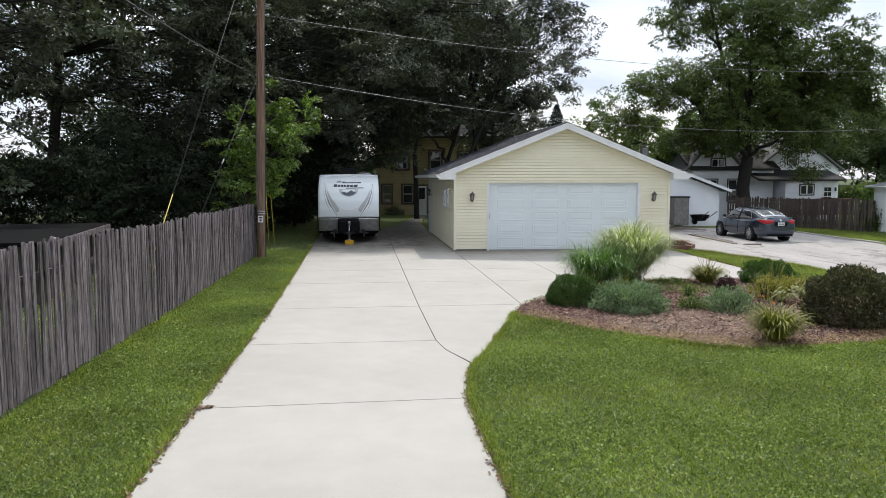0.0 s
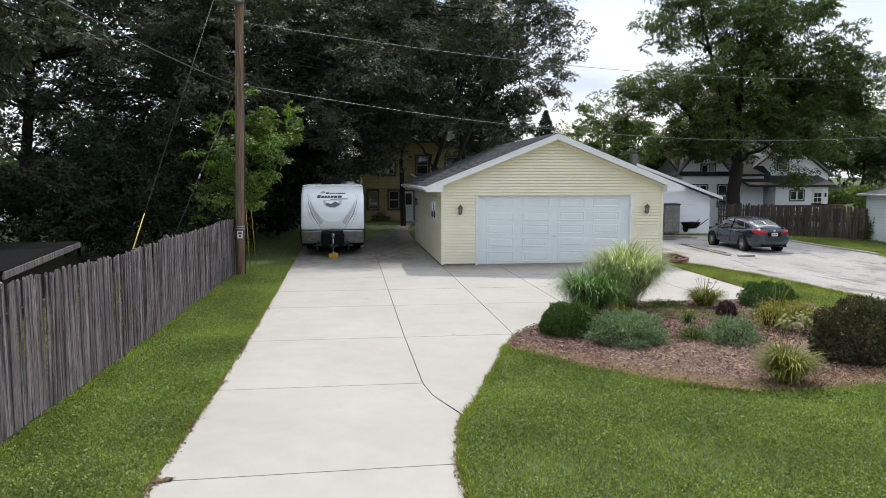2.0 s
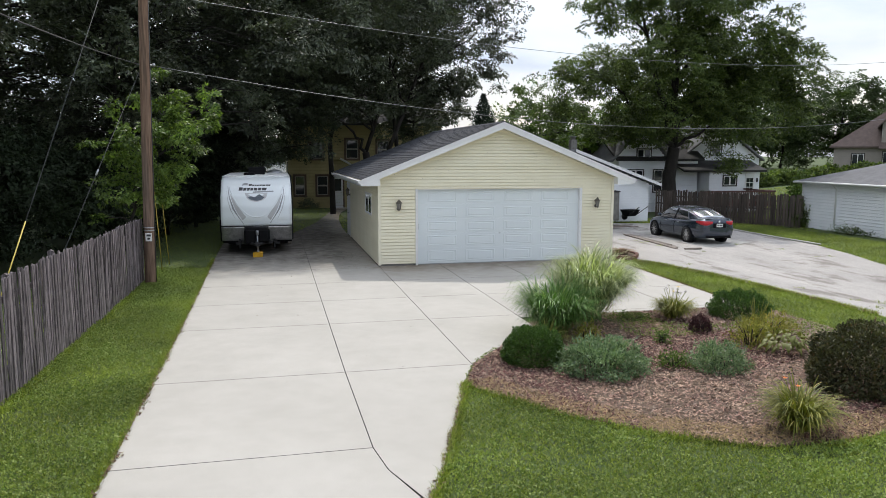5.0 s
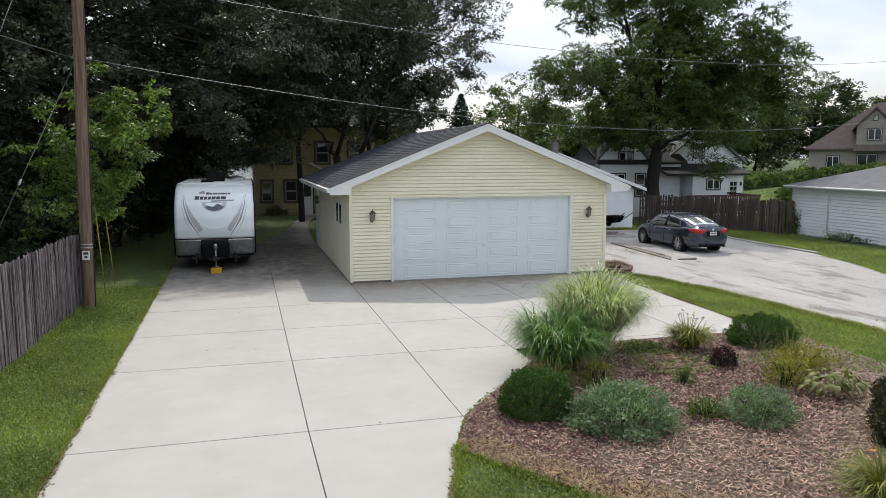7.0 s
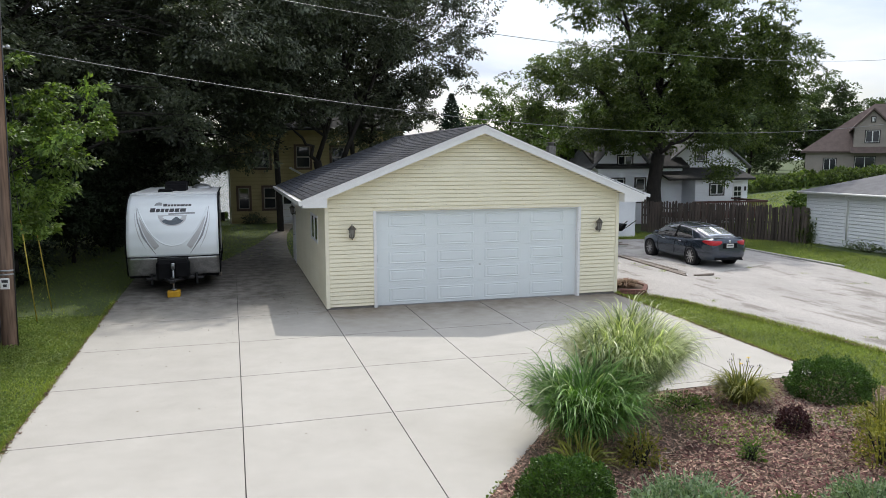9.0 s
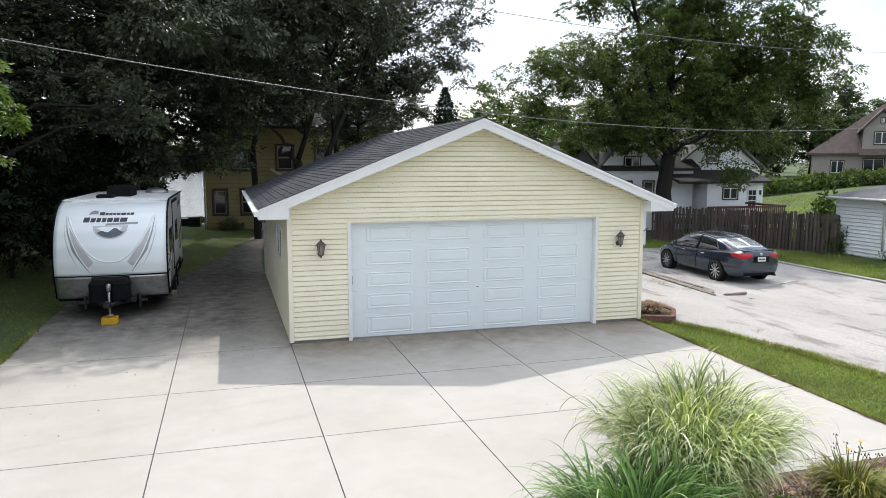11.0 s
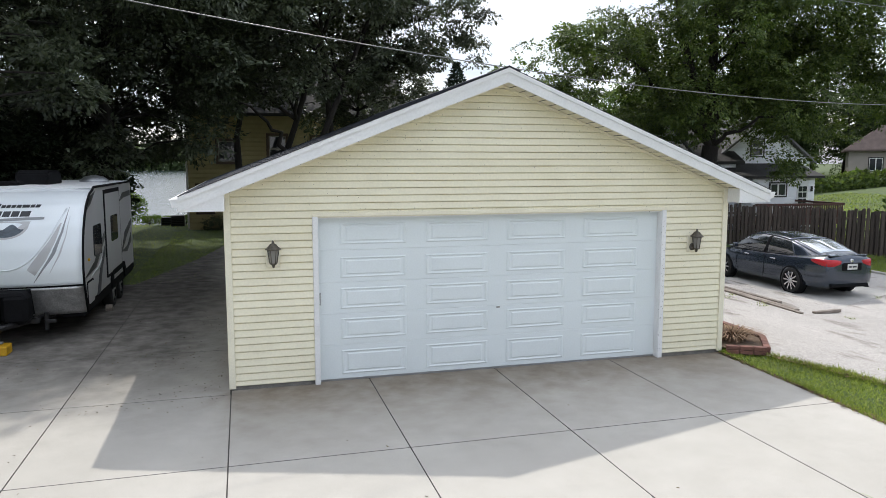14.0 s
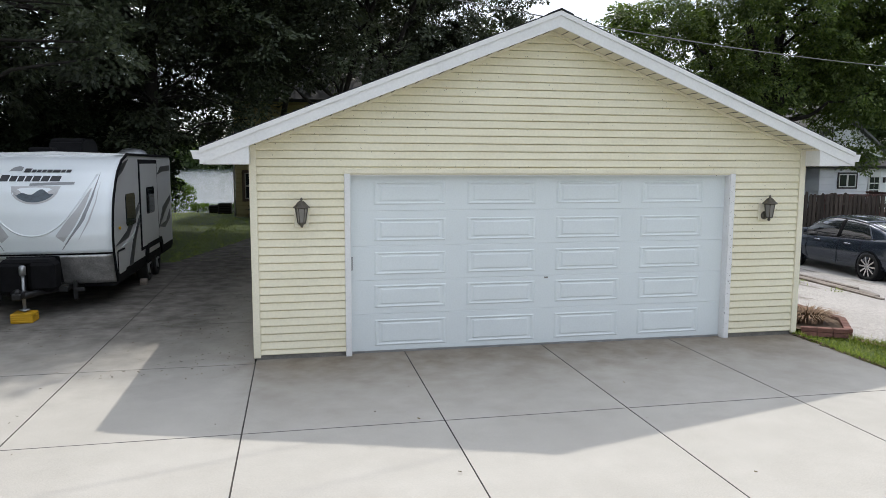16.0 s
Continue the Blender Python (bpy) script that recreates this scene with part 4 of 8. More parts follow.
            r0 *= 0.9 if leaders == 1 else 0.68
        else:
            flatd = [math.hypot(p.x - e.x, p.y - e.y) * 0.55 + abs(p.z - (e.z - 0.75 * math.hypot(p.x - e.x, p.y - e.y))) for p, _ in nodes]
            s0, r0 = nodes[int(np.argmin(flatd))]
            r0 = min(r0 * 0.72, 0.028 * (e - s0).length + 0.02)
        mid = s0.lerp(e, 0.45) + Vector((rnd.uniform(-.4, .4), rnd.uniform(-.4, .4), 0.10 * (e - s0).length * (1 if k >= leaders else 0)))
        line = []
        for i in range(9):
            t = i / 8
            line.append(s0 * (1 - t) ** 2 + mid * 2 * t * (1 - t) + e * t * t + Vector((rnd.normal(), rnd.normal(), rnd.normal())) * 0.07 * (0 < i))
        rad = [r0 * ((1 - t / 8) * 0.85 + 0.12) for t in range(9)]
        tube(bm, line, rad, 8)
        nodes += list(zip(line[1:], rad[1:]))
    P = np.array([tuple(p) for p, _ in nodes])
    for q in c:
        d = np.linalg.norm(P - q, axis=1) + 0.9 * np.maximum(0, P[:, 2] - q[2])
        i = int(np.argmin(d))
        s0, e = nodes[i][0], Vector(q)
        mid = s0.lerp(e, 0.5) + Vector((rnd.normal() * .2, rnd.normal() * .2, 0.12 * (e - s0).length))
        r0 = min(nodes[i][1] * 0.45, 0.014 + 0.009 * (e - s0).length)
        tube(bm, [s0, s0.lerp(mid, 0.5) + Vector((0, 0, .04)), mid, mid.lerp(e, .6), e], [r0, r0 * .85, r0 * .65, r0 * .45, r0 * .22], 5, False)
    part("trunk", bm, M["bark"], top)
    cr = clump_r * r * rnd.uniform(0.65, 1.35, clumps)
    quads("crown", spray_leaves(rnd, c, cr, max(7, leaves // clumps), size, flat, droop), M[leaf], top)
    return top


def conifer(name, label, loc, h, r, seed, leaves=9000, size=0.16, group=""):
    rnd = np.random.RandomState(seed)
    top = thing(name, label, "tree", loc, 0, group)
    bm = bmesh.new()
    tube(bm, [(0, 0, -0.1), (0, 0, h * 0.5), (0, 0, h * 0.97)], [r * 0.09, r * 0.06, 0.01], 8)
    part("trunk", bm, M["bark"], top)
    t = rnd.uniform(0, 1, leaves) ** 0.7
    tier = np.clip((np.floor(t * 16) + 0.5) / 16 + rnd.normal(0, 0.022, leaves), 0.01, 1)
    a = rnd.uniform(0, 2 * math.pi, leaves)
    arm = np.floor(a / (2 * math.pi) * 9 + tier * 40) * 2 * math.pi / 9
    a = arm + rnd.normal(0, 0.22, leaves)
    reach = r * (tier ** 0.85) * rnd.uniform(0.1, 1.0, leaves) ** 0.6 * (0.85 + 0.3 * np.sin(arm * 3.7 + tier * 20))
    z = h * (1 - tier * 0.93) - reach * 0.22 + rnd.normal(0, 0.05, leaves) * h * 0.04
    cpts = np.stack([reach * np.cos(a), reach * np.sin(a), z], 1)
    out = np.stack([np.cos(a), np.sin(a), np.full(leaves, -0.2)], 1)
    quads("crown", leaf_quads(cpts, size, rnd, 0.2, 0.35, out * 1.5), M["conifer"], top)
    return top


WALNUT = [(-7.5, -1.0, 8.0, 1.35), (-7.3, -1.0, 6.3, 1.4), (-4.7, -0.5, 7.9, 1.6), (-4.5, -0.5, 12.0, 1.9), (-3.0, 0.0, 14.6, 2.6), (0.0, 0.0, 16.2, 3.0), (3.0, -1.0, 13.2, 2.6), (5.0, -4.0, 9.7, 1.1),
          (3.9, -2.0, 8.2, 2.3), (4.6, -2.4, 6.2, 1.9), (-2.4, -2.6, 9.4, 2.2), (0.3, 0.6, 11.6, 3.0), (2.5, -2.4, 5.6, 1.6), (2.7, -1.8, 3.5, 0.9), (-3.4, -1.5, 6.2, 1.8), (0.5, 3.4, 8.8, 2.9), (-3.6, 2.4, 8.8, 2.2),
          (4.6, 2.0, 7.8, 2.4), (-1.9, -1.6, 5.2, 1.2), (-4.9, -0.4, 5.3, 1.2), (1.2, 2.4, 5.6, 2.1), (4.2, 1.0, 5.6, 1.5), (-2.2, 1.5, 5.5, 1.7), (1.6, -2.6, 10.2, 2.0), (5.4, -3.4, 7.8, 1.5), (4.0, -3.2, 10.6, 1.6), (-1.0, -2.8, 12.4, 2.2),
          (0.4, -1.8, 7.0, 1.9), (2.6, 0.4, 7.0, 2.2), (-0.6, 1.2, 6.6, 2.0), (1.9, -0.6, 9.2, 2.3), (6.2, -1.0, 9.0, 1.4)]
tree("walnut_tree", "large walnut tree with a dark trunk and spreading crown", (20.5, 19.0, -0.4), 17.5, 8.0, 12, 0.41, 0.275, 290000, 0.14, "leaf_tree", 540, 0.5, 0.8, (0.3, 0), 8, 0.108, rough=0.5, lobes=WALNUT)
MAPLES = "dark maples"
LEANER = [(5.3, 0.3, 9.1, 1.8), (4.4, -0.5, 11.6, 2.3), (3.3, 0.0, 7.3, 1.7), (5.7, 1.0, 7.6, 1.1), (6.3, 0.4, 10.6, 1.3), (1.8, -2.0, 9.2, 2.3), (2.4, -1.5, 13.0, 2.8), (-0.6, -2.0, 11.0, 2.8), (-1.6, -1.4, 8.0, 2.1),
          (0.0, -0.5, 15.6, 3.0), (-3.2, -1.5, 12.5, 2.6), (-2.4, 0.0, 5.5, 1.3), (2.9, 2.0, 10.0, 2.4), (4.9, 0.5, 14.2, 2.4), (-0.2, 2.5, 12.0, 2.8), (-3.4, -1.6, 6.4, 1.6), (-4.6, -1.2, 7.6, 1.9), (-0.4, -2.2, 6.5, 1.5), (-5.4, -1.5, 10.5, 2.2), (1.8, 2.2, 7.5, 1.9), (2.0, -1.0, 6.6, 1.2),
          (-5.0, -0.5, 4.3, 1.2), (-4.3, -0.8, 5.6, 1.6), (-2.8, -1.0, 5.3, 1.2), (-2.2, 3.0, 9.0, 2.4), (-1.5, 4.5, 11.5, 2.6), (-3.6, 2.5, 8.0, 2.0), (-5.0, 3.5, 10.5, 2.4), (-3.6, -3.4, 9.0, 2.2), (-1.2, -3.6, 8.8, 2.0), (1.2, -3.4, 10.2, 2.0), (-3.0, -4.4, 7.4, 1.5)]
tree("maple_tree", "tall dark multi-stemmed maple beside the lakeside house", (2.7, 17.5, -0.1), 18.5, 6.8, 23, 0.30, 0.22, 215000, 0.138, "leaf_dark", 520, 0.35, 0.75, (0.2, -0.3), 7, 0.125, MAPLES, 0.45, lobes=LEANER, stems=3)
for label, loc, h, r, seed, tr, base, n, size, clumps, lean, cr in (
        ("tall dark maple overhanging the lawn", (-4.2, 16.5, -0.1), 19, 7.8, 31, 0.34, 0.16, 125000, 0.165, 240, (1.2, -3.4), 0.165),
        ("tall dark maple behind the trailer", (-9.5, 12.0, -0.1), 20, 6.8, 37, 0.30, 0.10, 85000, 0.15, 220, (0.5, -1.5), 0.16),
        ("tall dark maple shading the trailer", (-8.6, 8.4, -0.1), 13, 6.2, 36, 0.24, 0.26, 115000, 0.135, 200, (3.8, 0.2), 0.17),
        ("slender dark maple in front of the lakeside house", (0.2, 19.4, -0.1), 13.0, 4.6, 48, 0.15, 0.36, 62000, 0.155, 150, (-0.6, -0.6), 0.2),
        ("dark maple beside the garage roof", (4.6, 19.6, -0.1), 9.5, 2.9, 49, 0.12, 0.36, 36000, 0.14, 80, (0.0, -0.4), 0.22),
        ("dark maple behind the trailer roof", (-4.6, 17.8, -0.1), 9.5, 2.9, 50, 0.13, 0.22, 34000, 0.15, 90, (0.0, -0.4), 0.22),
        ("dark maple on the shore", (0.5, 27.5, -0.4), 18, 7.0, 38, 0.30, 0.20, 8000, 0.24, 120, (0, 0), 0.17),
        ("dark maple among the shore trees", (-8.5, 24.0, -0.3), 19, 6.5, 39, 0.28, 0.15, 12000, 0.22, 130, (0, 0), 0.17),
        ("tall dark maple behind the fence", (-15.5, 8.0, -0.1), 20, 7.2, 40, 0.36, 0.09, 80000, 0.19, 190, (0, -1), 0.16),
        ("spreading dark maple behind the fence", (-23, 8.0, -0.1), 19, 7.4, 41, 0.36, 0.13, 36000, 0.22, 120, (0, 0), 0.15),
        ("dark maple by the shore", (-17, 21.0, -0.1), 19, 7.5, 43, 0.34, 0.08, 22000, 0.26, 140, (0, 0), 0.17),
        ("dark maple over the neighbouring roof", (-14.5, -1.5, -0.1), 16, 5.4, 47, 0.26, 0.22, 56000, 0.15, 140, (0, 0), 0.15)):
    tree("maple_tree", label, loc, h, r, seed, tr, base, int(n * 0.9), size, "leaf_dark", int(clumps * 1.25), 0.35, 0.75, lean, 7, cr * 0.8, MAPLES, 0.42)
tree("box_elder", "young bright green box elder leaning over the fence", (-7.2, 0.7, -0.1), 5.2, 1.65, 53, 0.07, 0.26, 17000, 0.105, "leaf_elder", 85, 0.6, 0.55, (1.9, -0.7), 7, 0.17, rough=0.6)
# the last five, at the back, are added to block skylight from the lake
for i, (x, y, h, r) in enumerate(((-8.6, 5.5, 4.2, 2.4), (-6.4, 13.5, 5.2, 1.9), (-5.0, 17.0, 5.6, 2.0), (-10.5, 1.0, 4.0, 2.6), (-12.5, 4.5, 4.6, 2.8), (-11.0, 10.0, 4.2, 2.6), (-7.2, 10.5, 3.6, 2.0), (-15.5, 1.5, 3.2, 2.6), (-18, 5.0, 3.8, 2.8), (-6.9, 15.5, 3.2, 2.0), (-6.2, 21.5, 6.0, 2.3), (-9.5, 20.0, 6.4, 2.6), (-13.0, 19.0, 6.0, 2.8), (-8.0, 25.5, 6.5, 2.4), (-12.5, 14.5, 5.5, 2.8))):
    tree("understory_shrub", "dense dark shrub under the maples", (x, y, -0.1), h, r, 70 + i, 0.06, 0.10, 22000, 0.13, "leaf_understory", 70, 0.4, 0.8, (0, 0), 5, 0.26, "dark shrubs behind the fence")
conifer("spruce_tree", "dark spruce behind the garage", (6.95, 13.2, -0.1), 6.25, 2.1, 84, 17000, 0.13)
for x, y, h in ((-40.5, 14, 4.6), (-38.6, 14.5, 5.2), (-36.4, 14, 4.9), (-44, 15, 5.0)):
    conifer("arborvitae", "columnar dark arborvitae beside the bungalow", (x, y, -0.1), h, 0.9, int(x * -7), 3500, 0.2, "arborvitae row")
FAR = "far trees"
for i, (x, y, h, r) in enumerate(((73.0, 65.5, 14.5, 6.5), (78.5, 63.5, 12.5, 5), (87, 63, 12.5, 4.5), (66, 68, 12.5, 6), (54, 62, 13, 6), (60, 74, 13.5, 6.5), (46, 66, 12, 6), (90, 96, 13, 8), (39, 60, 10, 5), (31, 58, 9, 4.5), (24, 33, 7.5, 3.4), (14.0, 25, 7.5, 3.4), (32.5, 40, 8, 3.8))):
    tree("broadleaf_tree", "round-headed green tree beyond the houses", (x, y, 0.0), h, r, 90 + i, 0.3, 0.12, 30000, 0.32 if h > 12 else 0.18, "leaf_far" if h > 10 else "leaf_bright", 90, 0.3, 0.8, (0, 0), 5, 0.2, FAR)


def hedge(name, label, a, b, h, w, n, size, leaf, seed):
    """A clipped run of leaves between two points, its top uneven."""
    rnd = np.random.RandomState(seed)
    a, b = np.array(a, float), np.array(b, float)
    t = rnd.uniform(0, 1, n)
    L = np.linalg.norm(b - a)
    side = np.array([-(b - a)[1], (b - a)[0]]) / L
    ang = rnd.uniform(-0.2, math.pi + 0.2, n)
    rad = rnd.uniform(0.75, 1.05, n)
    u, v = np.cos(ang) * rad * w / 2, np.abs(np.sin(ang)) ** 0.6 * rad * h
    v *= 1 + 0.14 * np.sin(t * L * 1.3) + 0.10 * np.sin(t * L * 3.1 + 1)
    p = a + (b - a) * t[:, None] + side * u[:, None]
    z = height(p[:, 0], p[:, 1]) + v
    top = thing(name, label, "hedge")
    quads("foliage", leaf_quads(np.column_stack([p, z]), size, rnd, 0.1, 0.6), M[leaf], top)
    bm = bmesh.new()
    k = max(4, int(L / 3))
    for i in range(k):
        q = a + (b - a) * (i + 0.5) / k
        zz = float(height(q[0], q[1]))
        tube(bm, [(q[0], q[1], zz - 0.1), (q[0] + 0.1, q[1], zz + h * 0.8)], [0.05, 0.02], 5)
    tagged(part("stems", bm, M["bark"], top), kind="stuff")


hedge("hedge", "long green hedge below the taupe house", (33, 38), (75, 41), 1.15, 2.2, 26000, 0.30, "leaf_tree", 5)
hedge("lakeside_bushes", "pale wild bushes along the lake shore", (-11.5, 30.2), (-4.5, 29.2), 1.35, 1.8, 12000, 0.11, "leaf_bright", 6)
hedge("lakeside_bushes", "low wild growth along the lake shore", (-4.6, 29.3), (-2.3, 29.5), 0.35, 1.0, 2500, 0.09, "leaf_bright", 16)
hedge("lakeside_bushes", "wild bushes along the lake shore", (-40, 30.5), (-12, 30.8), 2.6, 3.0, 12000, 0.25, "leaf_dark", 7)
hedge("shore_woods", "distant wooded shore across the lake", (-330, 405), (240, 415), 13, 26, 30000, 3.2, "leaf_far", 8)

# ---- travel trailer ----
M["trailer_white"] = surface("white_fibreglass", (0.83, 0.875, 0.885), 0.25, vary=0.04, scale=1.0, bump=0.0, coat=0.6)
M["trailer_side"] = surface("silver_grey_fibreglass", (0.47, 0.47, 0.465), 0.35, vary=0.06, scale=1.0, bump=0.0)
M["decal_grey"] = surface("grey_decal", (0.27, 0.28, 0.29), 0.4, vary=0.08)
M["decal_light"] = surface("light_grey_decal", (0.50, 0.50, 0.50), 0.4, vary=0.08)
M["decal_dark"] = surface("dark_decal", (0.035, 0.037, 0.042), 0.4, vary=0.1)
M["decal_blue"] = surface("slate_decal", (0.10, 0.125, 0.15), 0.4, vary=0.35, scale=9)
M["checker"] = surface("diamond_plate", (0.55, 0.55, 0.55), 0.32, metal=0.85, vary=0.3, scale=9, fine=50, bump=0.5)
M["checker_dark"] = surface("dark_diamond_plate", (0.05, 0.052, 0.055), 0.35, metal=0.6, vary=0.3, scale=9, fine=50, bump=0.5)
TX0, TX1 = -4.62, -2.375
TCX, THW = (TX0 + TX1) / 2, (TX1 - TX0) / 2
NOSE_Z = [0.42, 0.93, 1.2, 1.55, 1.9, 2.2, 2.4, 2.5]
NOSE_Y = [3.64, 3.46, 3.44, 3.50, 3.66, 3.95, 4.30, 4.75]


def nose(x, z):
    """How far back the trailer's front lies at a place on it."""
    u = abs(x - TCX) / THW
    bulge = 0.035 * math.exp(-((z - 1.5) / 0.5) ** 2) * max(0, 1 - (u / 0.75) ** 2)
    return float(np.interp(z, NOSE_Z, NOSE_Y)) + 0.09 * u ** 4 - bulge


trailer = thing("travel_trailer", "white travel trailer with grey swooshes parked on the driveway", "trailer")


def shell(bm, z0, z1, nz, lift=0.0, deep=0.03, nx=25):
    xs = [TX0 + (TX1 - TX0) * i / (nx - 1) for i in range(nx)]
    zs = [z0 + (z1 - z0) * k / (nz - 1) for k in range(nz)]
    fr = [[bm.verts.new((x, nose(x, z) - lift, z)) for x in xs] for z in zs]
    bk = [[bm.verts.new((x, nose(x, z) + deep, z - (0.02 if z > 2.45 else 0))) for x in xs] for z in zs]
    for g, flip in ((fr, 0), (bk, 1)):
        for a, b in zip(g, g[1:]):
            for i in range(nx - 1):
                q = (a[i], a[i + 1], b[i + 1], b[i])
                f = bm.faces.new(q[::-1] if flip else q)
                f.smooth = True
    for k in range(nz - 1):
        bm.faces.new((fr[k][0], fr[k + 1][0], bk[k + 1][0], bk[k][0]))
        bm.faces.new((fr[k][-1], bk[k][-1], bk[k + 1][-1], fr[k + 1][-1]))
    for i in range(nx - 1):
        bm.faces.new((fr[0][i], bk[0][i], bk[0][i + 1], fr[0][i + 1]))
        bm.faces.new((fr[-1][i], fr[-1][i + 1], bk[-1][i + 1], bk[-1][i]))


bm = bmesh.new()
shell(bm, 0.935, 2.5, 26)
part("front_cap", bm, M["trailer_white"], trailer, "white moulded front cap")
bm = bmesh.new()
shell(bm, 0.43, 0.92, 9)
part("rock_guard", bm, M["checker"], trailer, "diamond-plate rock guard")
bm = bmesh.new()
shell(bm, 0.915, 0.94, 3, 0.008)
part("belt_trim", bm, M["black"], trailer)
bm = bmesh.new()
prof = [(float(np.interp(z, NOSE_Z, NOSE_Y)) + 0.13, z - (0.01 if z > 2.45 else 0)) for z in (0.45, 0.7, 0.93, 1.2, 1.4, 1.6, 1.8, 2.0, 2.1, 2.2, 2.3, 2.4, 2.46)] + [(4.78, 2.49), (9.28, 2.5), (9.36, 2.42), (9.36, 0.5), (9.3, 0.45)]
prism(bm, prof, TX0 + 0.003, TX1 - 0.003, "x")
part("body", bm, M["trailer_side"], trailer, "silver-grey side walls")
bm = bmesh.new()
prism(bm, [(TX0 - 0.004, 2.485), (TX1 + 0.004, 2.485), (TX1 - 0.05, 2.515), (TCX, 2.545), (TX0 + 0.05, 2.515)], 4.72, 9.38, "y")
part("roof_membrane", bm, M["paint_white"], trailer)
for x in (TX0, TX1):
    bm = bmesh.new()
    sx = 0.012 if x == TX1 else -0.012
    line = [(x + sx, float(np.interp(z, NOSE_Z, NOSE_Y)) + 0.11, z) for z in (0.44, 0.7, 0.93, 1.2, 1.4, 1.6, 1.8, 2.0, 2.1, 2.2, 2.3, 2.4, 2.46)] + [(x + sx, 4.8, 2.505), (x + sx, 9.34, 2.5)]
    tube(bm, line, 0.022, 8)
    part("edge_moulding", bm, M["black"], trailer, "black edge moulding")


def decal(name, pts, material, lift=0.004, label="", mirror=False):
    """A flat graphic laid on the trailer's front: outline in metres from its middle, and height."""
    for s in ((1, -1) if mirror else (1,)):
        bm = bmesh.new()
        cols = 14 if len(pts[0]) > 2 else 2
        left, right = pts
        vs = []
        for k in range(cols + 1):
            t = k / cols * (len(left) - 1)
            i = min(int(t), len(left) - 2)
            f = t - i
            row_pts = []
            for side in (left, right):
                u = side[i][0] * (1 - f) + side[i + 1][0] * f
                z = side[i][1] * (1 - f) + side[i + 1][1] * f
                row_pts.append((u, z))
            line = []
            for j in range(5):
                g = j / 4
                u = row_pts[0][0] * (1 - g) + row_pts[1][0] * g
                z = row_pts[0][1] * (1 - g) + row_pts[1][1] * g
                line.append(bm.verts.new((TCX + s * u, nose(TCX + s * u, z) - lift, z)))
            vs.append(line)
        for a, b in zip(vs, vs[1:]):
            for j in range(4):
                bm.faces.new((a[j], a[j + 1], b[j + 1], b[j]))
        part(name, bm, material, trailer, label)


decal("swoosh", ([(0.90, 2.20), (0.86, 1.85), (0.74, 1.45), (0.42, 1.0)], [(0.895, 2.20), (0.83, 1.85), (0.68, 1.45), (0.41, 1.0)]), M["decal_grey"], mirror=True, label="grey swoosh decal")
decal("swoosh", ([(0.93, 2.05), (0.90, 1.75), (0.82, 1.45), (0.66, 1.15)], [(0.925, 2.05), (0.885, 1.75), (0.79, 1.45), (0.655, 1.15)]), M["decal_light"], mirror=True)
decal("swoosh", ([(0.82, 1.95), (0.74, 1.65), (0.60, 1.35), (0.44, 1.12)], [(0.80, 1.95), (0.64, 1.65), (0.44, 1.38), (0.33, 1.22)]), M["decal_light"], mirror=True, label="pale grey swoosh decal")
decal("guard_panel", ([(-0.40, 0.905), (0.36, 0.905)], [(-0.40, 0.46), (0.36, 0.46)]), M["checker_dark"], label="dark middle panel of the rock guard")
bm = bmesh.new()
line = []
for i in range(25):
    u = -0.86 + 1.72 * i / 24
    z = 1.22 + 0.95 * (abs(u) / 0.86) ** 2.2
    line.append((TCX + u, nose(TCX + u, z) - 0.002, z))
tube(bm, line, 0.014, 6)
part("moulded_line", bm, M["trailer_white"], trailer)


def blocks(name, u0, u1, z0, z1, widths, lean, material):
    """A row of plain blocks of uneven width and height standing for a line of lettering."""
    step = (u1 - u0) / sum(widths)
    a = u0
    for i, w in enumerate(widths):
        b = a + step * (w - 0.16)
        hi = z1 + (0.016 if i == 0 else 0.0)
        decal(name, ([(a + lean, hi), (b + lean, hi)], [(a, z0), (b, z0)]), material)
        a += step * w


blocks("name_block", -0.56, 0.34, 2.06, 2.145, (1.2, 1.0, 0.9, 0.9, 1.1, 1.1, 1.4), 0.02, M["decal_dark"])
blocks("maker_block", -0.24, 0.47, 2.20, 2.245, (1.2, 0.8, 0.8, 0.8, 0.9, 1.3, 0.8, 0.9), 0.008, M["decal_dark"])
decal("maker_mark", ([(-0.42, 2.275), (-0.34, 2.30), (-0.27, 2.285)], [(-0.46, 2.215), (-0.36, 2.225), (-0.27, 2.22)]), M["decal_grey"])
decal("script_bar", ([(-0.10, 2.03), (0.2, 2.045), (0.55, 2.05)], [(-0.10, 1.99), (0.2, 2.0), (0.55, 2.01)]), M["decal_grey"])
bm = bmesh.new()
for lift, k, z0, z1 in ((0.0035, 0.36, 1.98, 1.71),):
    n = 24
    vs = []
    for i in range(n + 1):
        u = -k + 2 * k * i / n
        zb = 1.985 - (1.985 - z1) * math.sqrt(max(0, 1 - (u / k) ** 2))
        vs.append([bm.verts.new((TCX + u, nose(TCX + u, z) - lift, z)) for z in (1.985, (1.985 + zb) / 2, zb)])
    for a, b in zip(vs, vs[1:]):
        for j in range(2):
            bm.faces.new((a[j], a[j + 1], b[j + 1], b[j]))
part("emblem_border", bm, M["decal_light"], trailer)
bm = bmesh.new()
n, k = 24, 0.305
vs = []
